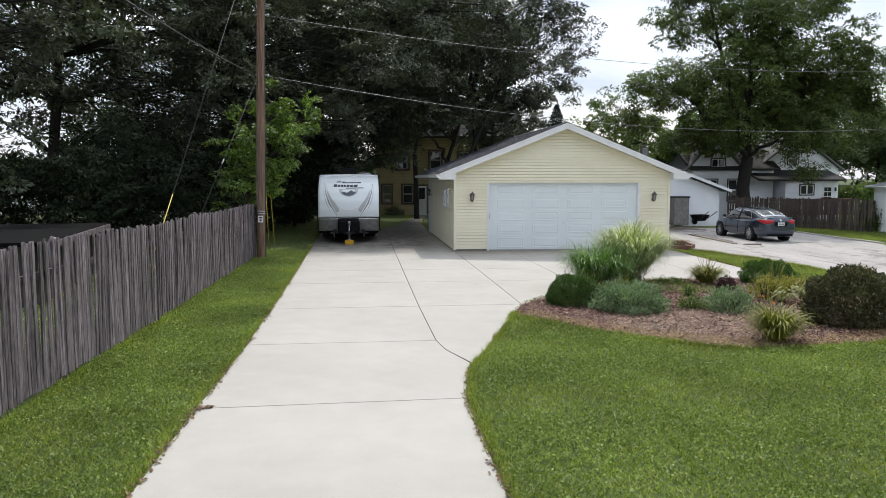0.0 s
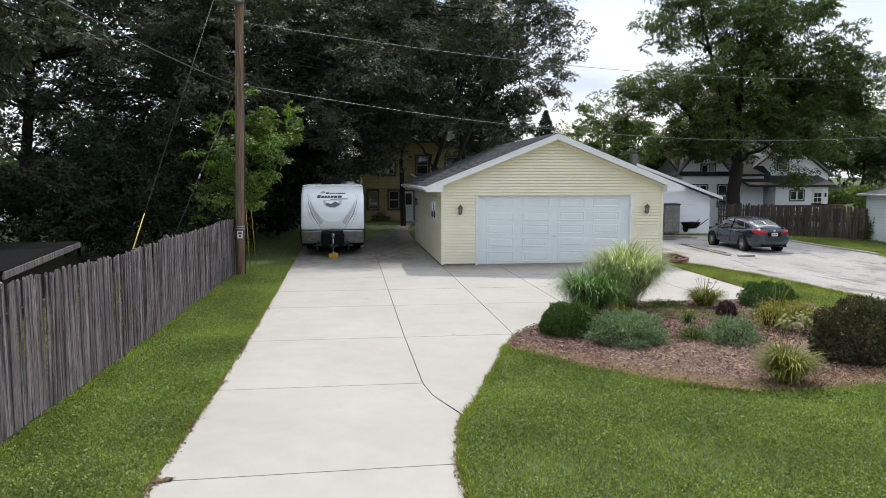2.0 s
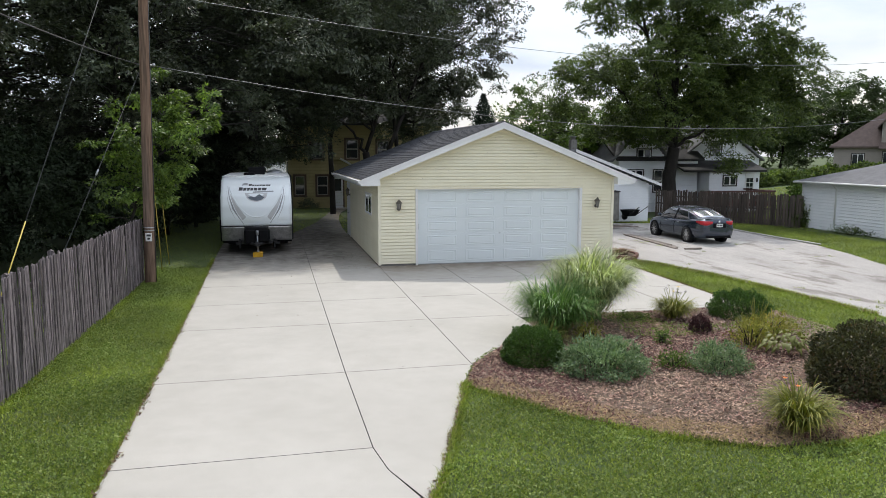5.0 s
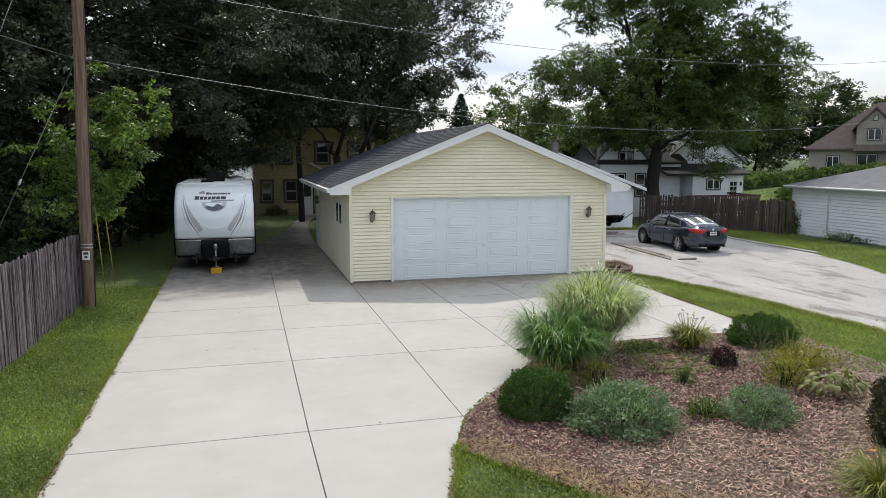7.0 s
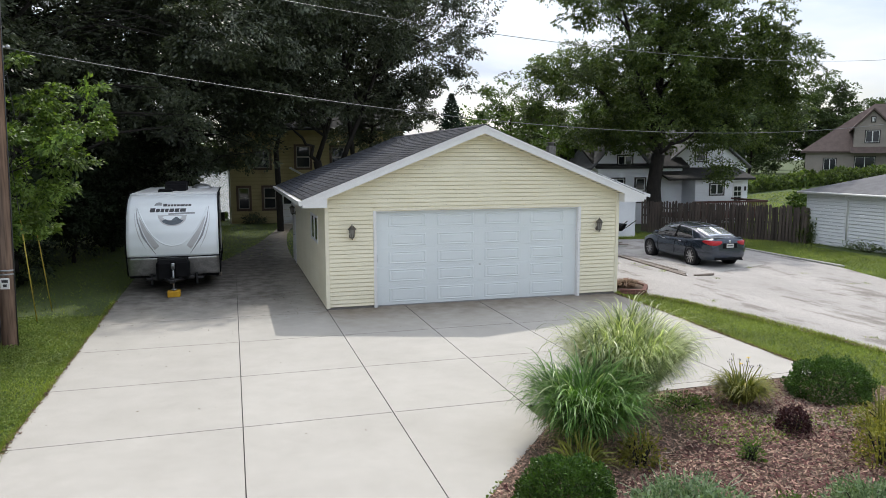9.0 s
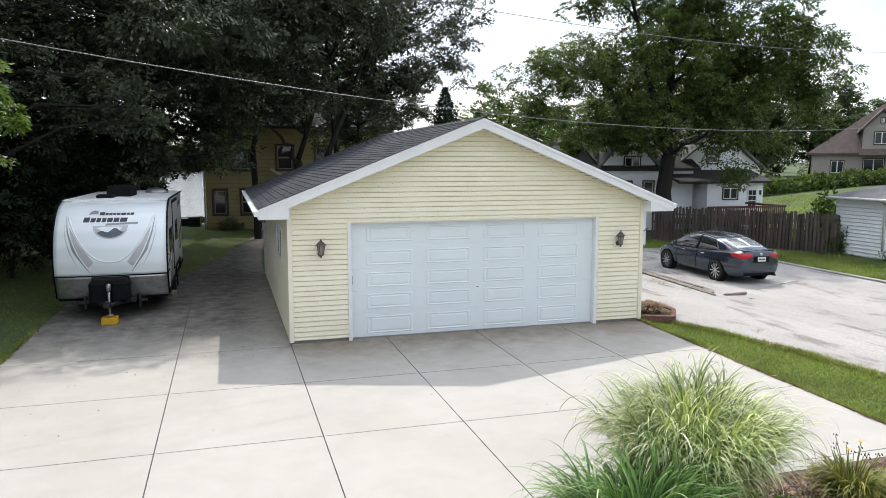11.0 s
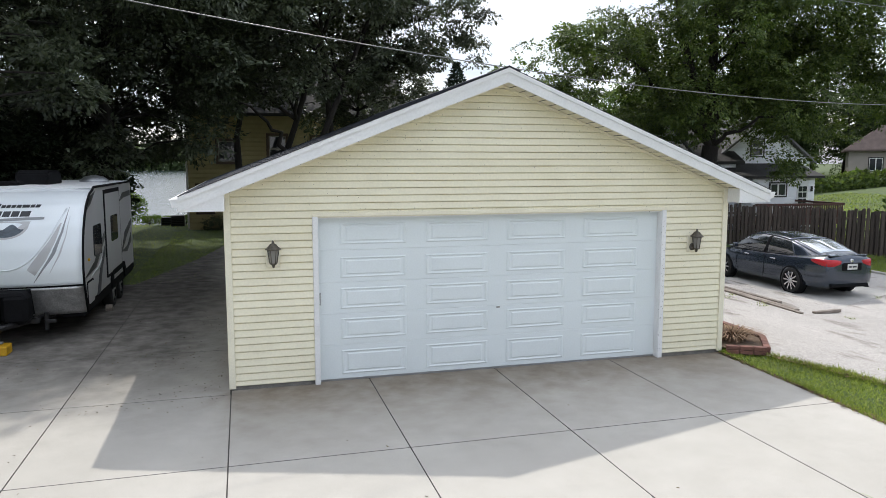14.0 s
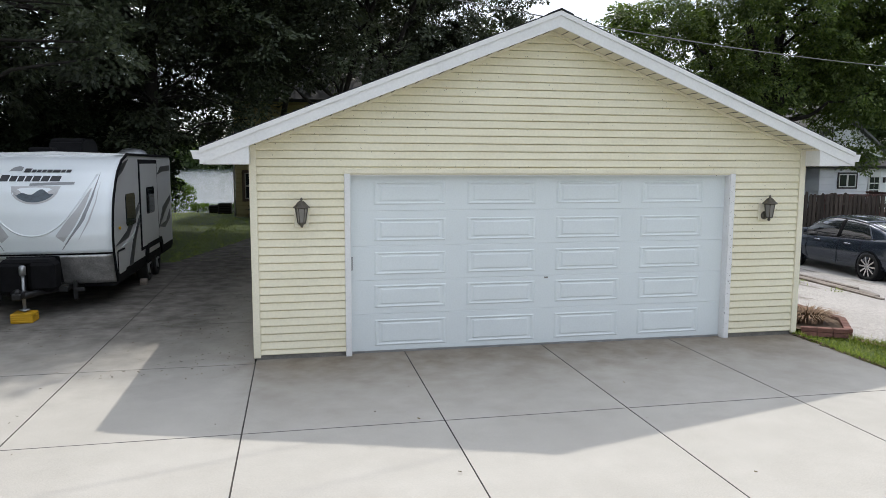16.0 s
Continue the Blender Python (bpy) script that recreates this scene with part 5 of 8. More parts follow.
for i in range(n + 1):
    u = -k + 2 * k * i / n
    zb = 1.955 - 0.215 * math.sqrt(max(0, 1 - (u / k) ** 2))
    zt = min(1.955, 1.88 + 0.06 * math.sin(u * 16) * math.sin(u * 7 + 1))
    zt = max(zt, zb + 0.001)
    vs.append([bm.verts.new((TCX + u, nose(TCX + u, z) - 0.007, z)) for z in (zt, (zt + zb) / 2, zb)])
for a, b in zip(vs, vs[1:]):
    for j in range(2):
        bm.faces.new((a[j], a[j + 1], b[j + 1], b[j]))
part("emblem", bm, M["decal_blue"], trailer, "slate mountain emblem")


def flank(name, outline, material, parent=None, out=0.006, label=""):
    """A piece on the trailer's near side: outline in y and z."""
    bm = bmesh.new()
    prism(bm, outline, TX1 - 0.004, TX1 + out, "x")
    return part(name, bm, material, parent or trailer, label)


def rounded(y0, y1, z0, z1, r, n=4):
    pts = []
    for cy, cz, a0 in ((y1 - r, z1 - r, 0), (y0 + r, z1 - r, 90), (y0 + r, z0 + r, 180), (y1 - r, z0 + r, 270)):
        for i in range(n + 1):
            a = radians(a0 + 90 * i / n)
            pts.append((cy + r * math.cos(a), cz + r * math.sin(a)))
    return pts


flank("door_frame", [(5.76, 0.70), (7.58, 0.70), (7.58, 2.42), (5.76, 2.42)], M["black"], out=0.012, label="black door surround")
tdoor = flank("entry_door", [(5.84, 0.76), (7.50, 0.76), (7.50, 2.34), (5.84, 2.34)], M["trailer_side"], out=0.02)
flank("door_window", rounded(6.31, 7.1, 1.36, 1.88, 0.07), M["window_glass"], tdoor, 0.028)
flank("side_window", rounded(4.60, 5.32, 1.26, 1.82, 0.08), M["window_glass"], out=0.014)
flank("hatch_frame", rounded(3.86, 4.40, 0.50, 0.92, 0.05), M["black"], out=0.008)
flank("hatch", rounded(3.89, 4.37, 0.53, 0.89, 0.04), M["trailer_side"], out=0.016)
for pts in ([(4.0, 2.08), (4.3, 2.32), (4.95, 2.42), (4.5, 2.22)], [(3.75, 1.0), (4.6, 1.18), (5.7, 1.62), (5.7, 1.5), (4.7, 1.06)], [(4.7, 0.55), (5.1, 1.0), (5.75, 1.4), (5.75, 1.3), (5.3, 0.95), (5.0, 0.55)],
            [(7.62, 0.95), (8.2, 1.4), (9.2, 1.62), (9.2, 1.5), (8.4, 1.26)], [(7.6, 2.1), (8.1, 2.28), (9.2, 2.3), (9.2, 2.18), (8.2, 2.16)], [(7.65, 1.0), (8.6, 1.06), (9.1, 1.3), (9.1, 1.1), (8.4, 0.92)]):
    flank("side_swoosh", pts, M["decal_dark"], out=0.005)
for pts in ([(4.2, 0.95), (5.0, 1.05), (5.7, 1.25), (5.7, 1.18), (5.0, 0.98)],):
    flank("side_swoosh", pts, M["trailer_white"], out=0.005)
flank("skirt", [(3.75, 0.44), (9.3, 0.44), (9.3, 0.56), (3.75, 0.56)], M["black"], out=0.004)
bm = bmesh.new()
lathe(bm, (TX1 + 0.02, 4.05, 1.28), [(0.02, -0.03), (0.03, 0.0), (0.02, 0.012)], 10, "x")
part("marker_light", bm, M["yellow"], trailer)


def wheel(name, x, y, r, w, parent, rim_mat, side, spokes=10, hub=0.62):
    """A wheel whose outer face looks along side * x."""
    top = new(name)
    top.parent = parent
    top.matrix_basis = pose(x, y, r, 0, 0, 0)
    s = side
    bm = bmesh.new()
    lathe(bm, (0, 0, 0), [(r * hub, -w * s), (r * 0.93, -w * s), (r, -w * 0.85 * s), (r, -0.15 * w * s), (r * 0.95, 0), (r * (hub + 0.08), 0.008 * s), (r * (hub + 0.04), -0.02 * s), (r * hub, -0.03 * s)], 28, "x")
    part("tyre", bm, M["rubber"], top)
    bm = bmesh.new()
    lathe(bm, (0, 0, 0), [(r * (hub + 0.04), -0.10 * s), (r * (hub + 0.05), -0.01 * s), (r * (hub + 0.08), 0.0), (r * (hub + 0.02), -0.012 * s), (r * (hub - 0.02), -0.06 * s), (0.02, -0.07 * s)], 28, "x")
    part("rim_barrel", bm, M["black"], top)
    bm = bmesh.new()
    for k in range(spokes):
        a = 2 * math.pi * k / spokes
        d = Vector((0, math.cos(a), math.sin(a)))
        e = Vector((0, -math.sin(a), math.cos(a)))
        o = Vector((0.005 * s, 0, 0))
        b1 = [d * r * 0.12 + e * r * 0.05, d * r * (hub + 0.04) + e * r * 0.075, d * r * (hub + 0.04) - e * r * 0.045, d * r * 0.12 - e * r * 0.05]
        loft(bm, [[p - o * 5 for p in b1], [p - o for p in b1]], True, False)
    lathe(bm, (0, 0, 0), [(r * 0.17, -0.03 * s), (r * 0.17, -0.004 * s), (r * 0.10, 0.002 * s)], 14, "x")
    part("rim", bm, rim_mat, top)
    return top


for y in (6.55, 7.45):
    wheel("wheel", TX1 - 0.02, y, 0.34, 0.2, trailer, M["galvanised"], 1, 6)
    wheel("wheel", TX0 + 0.02, y, 0.34, 0.2, trailer, M["galvanised"], -1, 6)
bm = bmesh.new()
prism(bm, [(6.1, 0.44), (6.1, 0.62), (6.25, 0.78), (7.75, 0.78), (7.9, 0.62), (7.9, 0.44), (7.75, 0.44), (7.65, 0.68), (6.35, 0.68), (6.25, 0.44)], TX1 - 0.01, TX1 + 0.035, "x")
part("fender", bm, M["black"], trailer)
bm = bmesh.new()
for s in (-1, 1):
    tube(bm, [(TCX + s * 0.85, 4.2, 0.42), (TCX + s * 0.12, 2.95, 0.40), (TCX, 2.7, 0.40)], 0.05, 6)
    tube(bm, [(TCX + s * 0.85, 4.2, 0.42), (TCX + s * 0.85, 9.2, 0.42)], 0.06, 6)
box(bm, TCX - 0.5, 3.3, 0.36, TCX + 0.5, 3.4, 0.44, 0.01)
part("frame", bm, M["steel_black"], trailer, "black steel A-frame tongue")
bm = bmesh.new()
box(bm, TX0 + 0.02, 3.75, 0.36, TX1 - 0.02, 9.3, 0.46, 0.01)
part("underbelly", bm, M["black"], trailer)
bm = bmesh.new()
box(bm, TCX - 0.40, 3.02, 0.36, TCX - 0.012, 3.42, 0.88, 0.07)
box(bm, TCX + 0.012, 3.02, 0.40, TCX + 0.40, 3.42, 0.88, 0.07)
box(bm, TCX - 0.36, 3.06, 0.80, TCX + 0.36, 3.4, 0.90, 0.04)
part("gas_bottle_cover", bm, M["black"], trailer, "black moulded gas bottle cover")
bm = bmesh.new()
tube(bm, [(TCX + 0.02, 2.86, 0.15), (TCX + 0.02, 2.86, 0.72)], 0.025, 10)
lathe(bm, (TCX + 0.02, 2.86, 0.70), [(0.05, 0), (0.05, 0.12), (0.03, 0.14)], 10)
lathe(bm, (TCX + 0.02, 2.86, 0.17), [(0.075, 0), (0.075, 0.015), (0.03, 0.03)], 10)
part("tongue_jack", bm, M["galvanised"], trailer, "steel tongue jack")
bm = bmesh.new()
box(bm, TCX - 0.07, 2.6, 0.36, TCX + 0.07, 2.92, 0.46, 0.02)
lathe(bm, (TCX + 0.0, 2.66, 0.44), [(0.05, 0), (0.05, 0.05), (0.02, 0.08)], 10)
part("coupler", bm, M["steel_black"], trailer)
for s in (-1, 1):
    bm = bmesh.new()
    box(bm, TCX + s * 0.55 - 0.03, 3.5, 0.2, TCX + s * 0.55 + 0.03, 3.56, 0.5, 0.01)
    box(bm, TCX + s * 0.62 - 0.06, 3.4, 0.34, TCX + s * 0.62 + 0.1, 3.44, 0.40, 0.01)
    part("stabiliser", bm, M["steel_black"], trailer)
lock = thing("jack_block", "yellow plastic block under the trailer jack", "block", (TCX + 0.02, 2.84, 0.0))
bm = bmesh.new()
box(bm, -0.15, -0.14, 0.0, 0.15, 0.14, 0.15, 0.012)
for i in range(4):
    box(bm, -0.154, -0.144, 0.022 + 0.032 * i, 0.154, 0.144, 0.036 + 0.032 * i, 0.004)
part("ribbed_pad", bm, M["yellow"], lock)
bm = bmesh.new()
prism(bm, [(5.35, 2.52), (5.45, 2.74), (5.6, 2.80), (6.3, 2.80), (6.42, 2.72), (6.5, 2.52)], TCX - 0.29, TCX + 0.27, "x")
bmesh.ops.bevel(bm, geom=bm.edges[:], offset=0.03, segments=2, affect="EDGES")
part("air_conditioner", bm, M["black"], trailer, "black rooftop air conditioner")
bm = bmesh.new()
box(bm, TCX - 0.42, 4.75, 2.5, TCX - 0.05, 5.1, 2.62, 0.03)
part("roof_vent", bm, M["black"], trailer)
bm = bmesh.new()
lathe(bm, (TCX + 0.6, 7.9, 2.5), [(0.3, 0), (0.3, 0.06), (0.2, 0.14), (0.05, 0.17)], 16)
part("antenna_dome", bm, M["galvanised"], trailer)
chock = thing("wheel_chock", "pale wooden chock against the trailer wheel", "chock", (TX1 - 0.05, 6.1, 0.0))
bm = bmesh.new()
prism(bm, [(-0.09, 0), (0.09, 0), (0.09, 0.09), (-0.03, 0.12), (-0.09, 0.06)], -0.06, 0.06, "x")
part("block", bm, M["lumber"], chock)

# ---- parked car ----
M["car_paint"] = surface("slate_metallic_paint", (0.040, 0.053, 0.076), 0.22, metal=0.5, vary=0.04, scale=1, bump=0.0, coat=0.8)
M["tail_red"] = surface("red_lens", (0.46, 0.012, 0.02), 0.2, vary=0.15, bump=0.0)
M["plate"] = surface("number_plate", (0.62, 0.62, 0.60), 0.4, vary=0.08)
M["chrome"] = surface("bright_alloy", (0.62, 0.62, 0.63), 0.25, metal=0.9, vary=0.05, bump=0.0)
car = thing("parked_car", "dark slate metallic sedan with alloy wheels on the concrete pad", "car", (13.93, 6.40, -0.215), -1.8)
car.scale = (0.91, 0.99, 0.94)
ST = [(-2.34, 0.46, 0.50, 0.66, 0.84, 0.88), (-2.315, 0.60, 0.38, 0.62, 0.92, 0.97), (-2.25, 0.71, 0.30, 0.62, 0.965, 1.055), (-2.1, 0.79, 0.25, 0.62, 0.98, 1.075), (-1.9, 0.84, 0.22, 0.62, 0.98, 1.075), (-1.6, 0.875, 0.21, 0.62, 0.975, 1.055), (-1.2, 0.89, 0.20, 0.62, 0.955, 1.02),
      (-0.5, 0.885, 0.19, 0.61, 0.93, 0.985), (0.4, 0.885, 0.19, 0.60, 0.905, 0.965), (1.0, 0.88, 0.19, 0.58, 0.88, 0.95), (1.4, 0.875, 0.20, 0.56, 0.84, 0.90), (1.8, 0.84, 0.21, 0.53, 0.765, 0.82), (2.06, 0.74, 0.23, 0.49, 0.68, 0.725),
      (2.23, 0.60, 0.27, 0.45, 0.60, 0.63), (2.31, 0.42, 0.32, 0.43, 0.53, 0.55)]
rings = []
for y, w, zb, zm, zs, zt in ST:
    half = [(0.0, zb), (0.78 * w, zb), (0.93 * w, zb + 0.06), (0.985 * w, zb + 0.18), (w, zm), (0.985 * w, zm + 0.1), (0.955 * w, zs - 0.03), (0.90 * w, zs), (0.72 * w, (zs + zt) / 2 + 0.02), (0.4 * w, zt), (0.0, zt + 0.012)]
    ringp = [Vector((x, y, z)) for x, z in half] + [Vector((-x, y, z)) for x, z in half[-2:0:-1]]
    rings.append(ringp)
bm = bmesh.new()
loft(bm, rings)
part("body", bm, M["car_paint"], car)
GH = [(-1.98, 0.58, 0.70, 1.075), (-1.65, 0.60, 0.755, 1.175), (-1.3, 0.605, 0.785, 1.285), (-0.95, 0.605, 0.80, 1.375), (-0.5, 0.605, 0.81, 1.43), (0.0, 0.60, 0.815, 1.45), (0.4, 0.595, 0.815, 1.42), (0.75, 0.585, 0.81, 1.325), (1.1, 0.565, 0.785, 1.15), (1.42, 0.52, 0.73, 0.97)]


def cabin_half(wt, wb, zt, lift=0.0):
    return [(0.0, 0.90), (wb + lift, 0.93), (wt + (wb - wt) * 0.25 + lift, (zt - 0.10 if zt > 1.15 else (zt + 0.93) / 2)), (wt * 0.93 + lift * 0.7, zt - 0.025 + lift * 0.7), (wt * 0.6, zt - 0.003 + lift), (0.0, zt + 0.008 + lift)]


def cabin_at(y, j, s, lift):
    """A point on the cabin's skin: y along the car, j from the sill (1) over the roof's edge (3) to its middle (5)."""
    ys = [g[0] for g in GH]
    wt, wb, zt = (float(np.interp(y, ys, [g[k] for g in GH])) for k in (1, 2, 3))
    h = cabin_half(wt, wb, zt, lift)
    k = min(int(j), 4)
    x, z = (h[k][q] + (h[k + 1][q] - h[k][q]) * (j - k) for q in (0, 1))
    return Vector((s * x, y, z))


def cabin_patch(name, front, back, j0, j1, s, material, lift=0.009, n=8, m=6):
    """A panel on the cabin's skin between two slanting edges, each (y at j0, y at j1)."""
    bm = bmesh.new()
    out = []
    for high in (lift, -0.01):
        grid = []
        for a in range(m + 1):
            g = a / m
            y0, y1 = back[0] + (back[1] - back[0]) * g, front[0] + (front[1] - front[0]) * g
            grid.append([bm.verts.new(cabin_at(y0 + (y1 - y0) * b / n, j0 + (j1 - j0) * g, s, high)) for b in range(n + 1)])
        for p, q in zip(grid, grid[1:]):
            for b in range(n):
                bm.faces.new((p[b], p[b + 1], q[b + 1], q[b])).smooth = True
        out.append(grid)
    up, dn = out
    rim = [(a, 0) for a in range(m + 1)] + [(m, b) for b in range(1, n + 1)] + [(a, n) for a in range(m - 1, -1, -1)] + [(0, b) for b in range(n - 1, 0, -1)]
    for (a, b), (c, d) in zip(rim, rim[1:] + rim[:1]):
        bm.faces.new((up[a][b], up[c][d], dn[c][d], dn[a][b]))
    return part(name, bm, material, car)


rings = []
for y, wt, wb, zt in GH:
    half = cabin_half(wt, wb, zt)
    rings.append([Vector((x, y, z)) for x, z in half] + [Vector((-x, y, z)) for x, z in half[-2:0:-1]])
bm = bmesh.new()
loft(bm, rings)
M["car_glass"] = glass("tinted_car_glass", (0.03, 0.034, 0.038), 0.02)
M["car_glass"].node_tree.nodes["Principled BSDF"].inputs["Specular IOR Level"].default_value = 1.0
M["car_glass"].node_tree.nodes["Principled BSDF"].inputs["IOR"].default_value = 1.9
M["car_glass"].node_tree.nodes["Principled BSDF"].inputs["Coat Weight"].default_value = 0.8
# pale metallic base added so the rear window reads as bright reflected sky
M["rear_glass"] = surface("sky_pale_rear_glass", (0.62, 0.66, 0.68), 0.12, metal=0.75, vary=0.05, bump=0.0)
part("cabin_glass", bm, M["car_glass"], car, "tinted cabin glass")
for s in (-1, 1):
    cabin_patch("roof", (0.50, 0.60), (-0.95, -1.02), 2.55, 5.0, s, M["car_paint"], n=12, m=8)
    cabin_patch("rear_pillar", (-1.28, -0.92), (-1.97, -1.30), 1.0, 2.55, s, M["car_paint"])
    cabin_patch("rear_pillar", (-0.92, -0.95), (-1.97, -1.86), 2.55, 3.2, s, M["car_paint"])
    cabin_patch("rear_window", (-1.03, -1.07), (-1.86, -1.84), 3.2, 5.0, s, M["rear_glass"], 0.007)
    cabin_patch("front_pillar", (1.40, 0.66), (1.26, 0.52), 1.25, 2.9, s, M["car_paint"])
    cabin_patch("door_pillar", (-0.16, -0.23), (-0.26, -0.31), 1.0, 2.6, s, M["black"])


for s in (-1, 1):
    bm = bmesh.new()
    tube(bm, [(s * 0.835, 1.2, 0.925), (s * 0.84, 0.2, 0.925), (s * 0.838, -0.9, 0.94), (s * 0.80, -1.4, 0.985)], 0.008, 6)
    part("window_trim", bm, M["black"], car)
    bm = bmesh.new()
    box(bm, s * 0.86, 0.80, 0.96, s * 1.02, 0.90, 1.08, 0.03)
    part("mirror", bm, M["car_paint"], car)
    for y in (-0.62, 0.42):
        bm = bmesh.new()
        box(bm, s * 0.872, y - 0.1, 0.80, s * 0.905, y + 0.1, 0.83, 0.01)
        part("door_handle", bm, M["chrome"], car)
    for y in (0.85, -0.27, -1.0):
        bm = bmesh.new()
        tube(bm, [(s * 0.886, y, 0.28), (s * 0.888, y + 0.01, 0.6), (s * 0.862, y - 0.02, 0.9)], 0.006, 4)
        part("door_seam", bm, M["black"], car)
    curve = [(0.822, -1.88), (0.805, -1.96), (0.768, -2.10), (0.695, -2.245), (0.585, -2.325), (0.47, -2.350), (0.36, -2.356)]
    bands = [(0.925, 0.95), (0.88, 0.965), (0.835, 0.975), (0.805, 0.975), (0.805, 0.97), (0.83, 0.965), (0.88, 0.955)]
    rings_ = []
    for (u, v), (z0, z1) in zip(curve, bands):
        rings_.append([Vector((s * u, v, z0)), Vector((s * (u - 0.012), v, z1)), Vector((s * (u - 0.10), v + 0.06, z1)), Vector((s * (u - 0.10), v + 0.06, z0))])
    bm = bmesh.new()
    loft(bm, rings_)
    part("tail_light", bm, M["tail_red"], car, "slim red wraparound tail light")
    for y in (-1.30, 1.40):
        bm = bmesh.new()
        lathe(bm, (s * 0.89, y, 0.33), [(0.37, -0.22 * s), (0.372, 0.004 * s), (0.355, 0.006 * s), (0.34, -0.01 * s)], 26, "x")
        part("wheel_arch", bm, M["black"], car)
        wheel("wheel", s * 0.905, y, 0.325, 0.2, car, M["chrome"], s, 10, 0.70)
    bm = bmesh.new()
    tube(bm, [(0.55 + 0.03 * s, -2.1, 0.29), (0.55 + 0.03 * s, -2.31, 0.28)], 0.024, 10)
    part("exhaust", bm, M["steel_black"], car)
    bm = bmesh.new()
    box(bm, s * 0.30, 1.9, 0.22, s * 0.5, 2.28, 0.40, 0.03)
    part("fog_light_recess", bm, M["black"], car)
bm = bmesh.new()
box(bm, -0.30, -2.356, 0.70, 0.30, -2.29, 0.895, 0.02)
part("plate_recess", bm, M["black"], car)
bm = bmesh.new()
box(bm, -0.15, -2.364, 0.73, 0.15, -2.352, 0.87, 0.004)
plate = part("number_plate", bm, M["plate"], car, "white number plate with dark bars")
bm = bmesh.new()
box(bm, -0.115, -2.368, 0.78, -0.03, -2.363, 0.82)
box(bm, -0.005, -2.368, 0.78, 0.115, -2.363, 0.82)
part("plate_bars", bm, M["decal_dark"], car)
bm = bmesh.new()
lathe(bm, (0, -2.325, 0.945), [(0.05, 0.03), (0.05, -0.012), (0.03, -0.018)], 14, "y")
part("badge", bm, M["chrome"], car)
bm = bmesh.new()
box(bm, -0.58, -2.325, 0.28, 0.58, -2.24, 0.37, 0.03)
part("rear_valance", bm, M["black"], car)
bm = bmesh.new()
box(bm, -0.56, -2.25, 1.045, 0.56, -2.12, 1.078, 0.012)
part("boot_lip", bm, M["car_paint"], car)

# ---- fences ----
def picket(h, w, t, tip):
    """One board, its head cut to a point or with clipped corners."""
    bm = bmesh.new()
    a = w * (0.12 if tip == "point" else 0.5)
    head = [(w / 2, h - w * 0.35), (a * 0.5, h), (-a * 0.5, h), (-w / 2, h - w * 0.35)]
    o = [(-w / 2, 0), (w / 2, 0)] + head
    prism(bm, o, -t / 2, t / 2, "y")
    return bm


grey_fence = thing("picket_fence", "tall weathered grey wooden picket fence beside the lawn", "fence")
grng = random.Random(8)
F0, F1 = Vector((-6.65, -19.9)), Vector((-6.21, -1.2))
boards = [finish(picket(1.605 + 0.012 * k, 0.045 + 0.003 * k, 0.018, "dog"), "picket", M["fence_grey"]) for k in range(5)]
length = (F1 - F0).length
n = int(length / 0.0565)
ang = math.degrees(math.atan2(F1.y - F0.y, F1.x - F0.x))
for i in range(n):
    p = F0.lerp(F1, (i + 0.5) / n)
    bow = 0.014 * math.sin(p.y * 0.9) * math.sin(p.y * 0.23 + 1)
    rise = 0.012 * math.sin(p.y * 1.3) + 0.09 * float(1 - smooth(-17, -11, p.y))
    ob = new("picket", boards[grng.randrange(5)])
    ob.parent = grey_fence
    ob.matrix_basis = pose(p.x + bow + grng.uniform(-0.008, 0.008), p.y, rise + grng.uniform(-0.02, 0.012), grng.gauss(0, 0.7), grng.gauss(0, 0.65) + (3 if grng.random() < 0.03 else 0), ang)
for z in (0.35, 1.3):
    bm = bmesh.new()
    box(bm, 0, -0.03, z - 0.045, length, 0.01, z + 0.045, 0.005)
    r_ = part("rail", bm, M["fence_grey"], grey_fence)
    r_.matrix_basis = pose(F0.x - 0.0, F0.y, 0, 0, 0, ang) @ pose(0, 0.075, 0)
for y in (-19.2, -16.8, -14.4, -12.05, -9.8, -7.9, -5.85, -3.1, -1.3):
    bm = bmesh.new()
    tall_ = 1.66 if y in (-14.4, -7.9) else 1.58
    box(bm, -0.045, -0.045, -0.1, 0.045, 0.045, tall_, 0.008)
    prism(bm, [(-0.045, tall_ - 0.004), (0.045, tall_ - 0.004), (0.0, tall_ + 0.02)], -0.045, 0.045, "y")
    po = part("post", bm, M["fence_grey"], grey_fence)
    k = (y - F0.y) / (F1.y - F0.y)
    po.matrix_basis = pose(F0.x + (F1.x - F0.x) * k - 0.135, y, 0, grng.gauss(0, 1), grng.gauss(0, 1), 0)

brown_fence = thing("privacy_fence", "dark brown dog-eared wooden privacy fence behind the car", "fence")
B0, B1 = Vector((17.9, 16.2)), Vector((21.7, 9.2))
boards = [finish(picket(1.50 + 0.045 * k, 0.10, 0.02, "dog"), "fence_board", M["fence_brown"]) for k in range(3)]
length = (B1 - B0).length
n = int(length / 0.15)
ang = math.degrees(math.atan2(B1.y - B0.y, B1.x - B0.x))
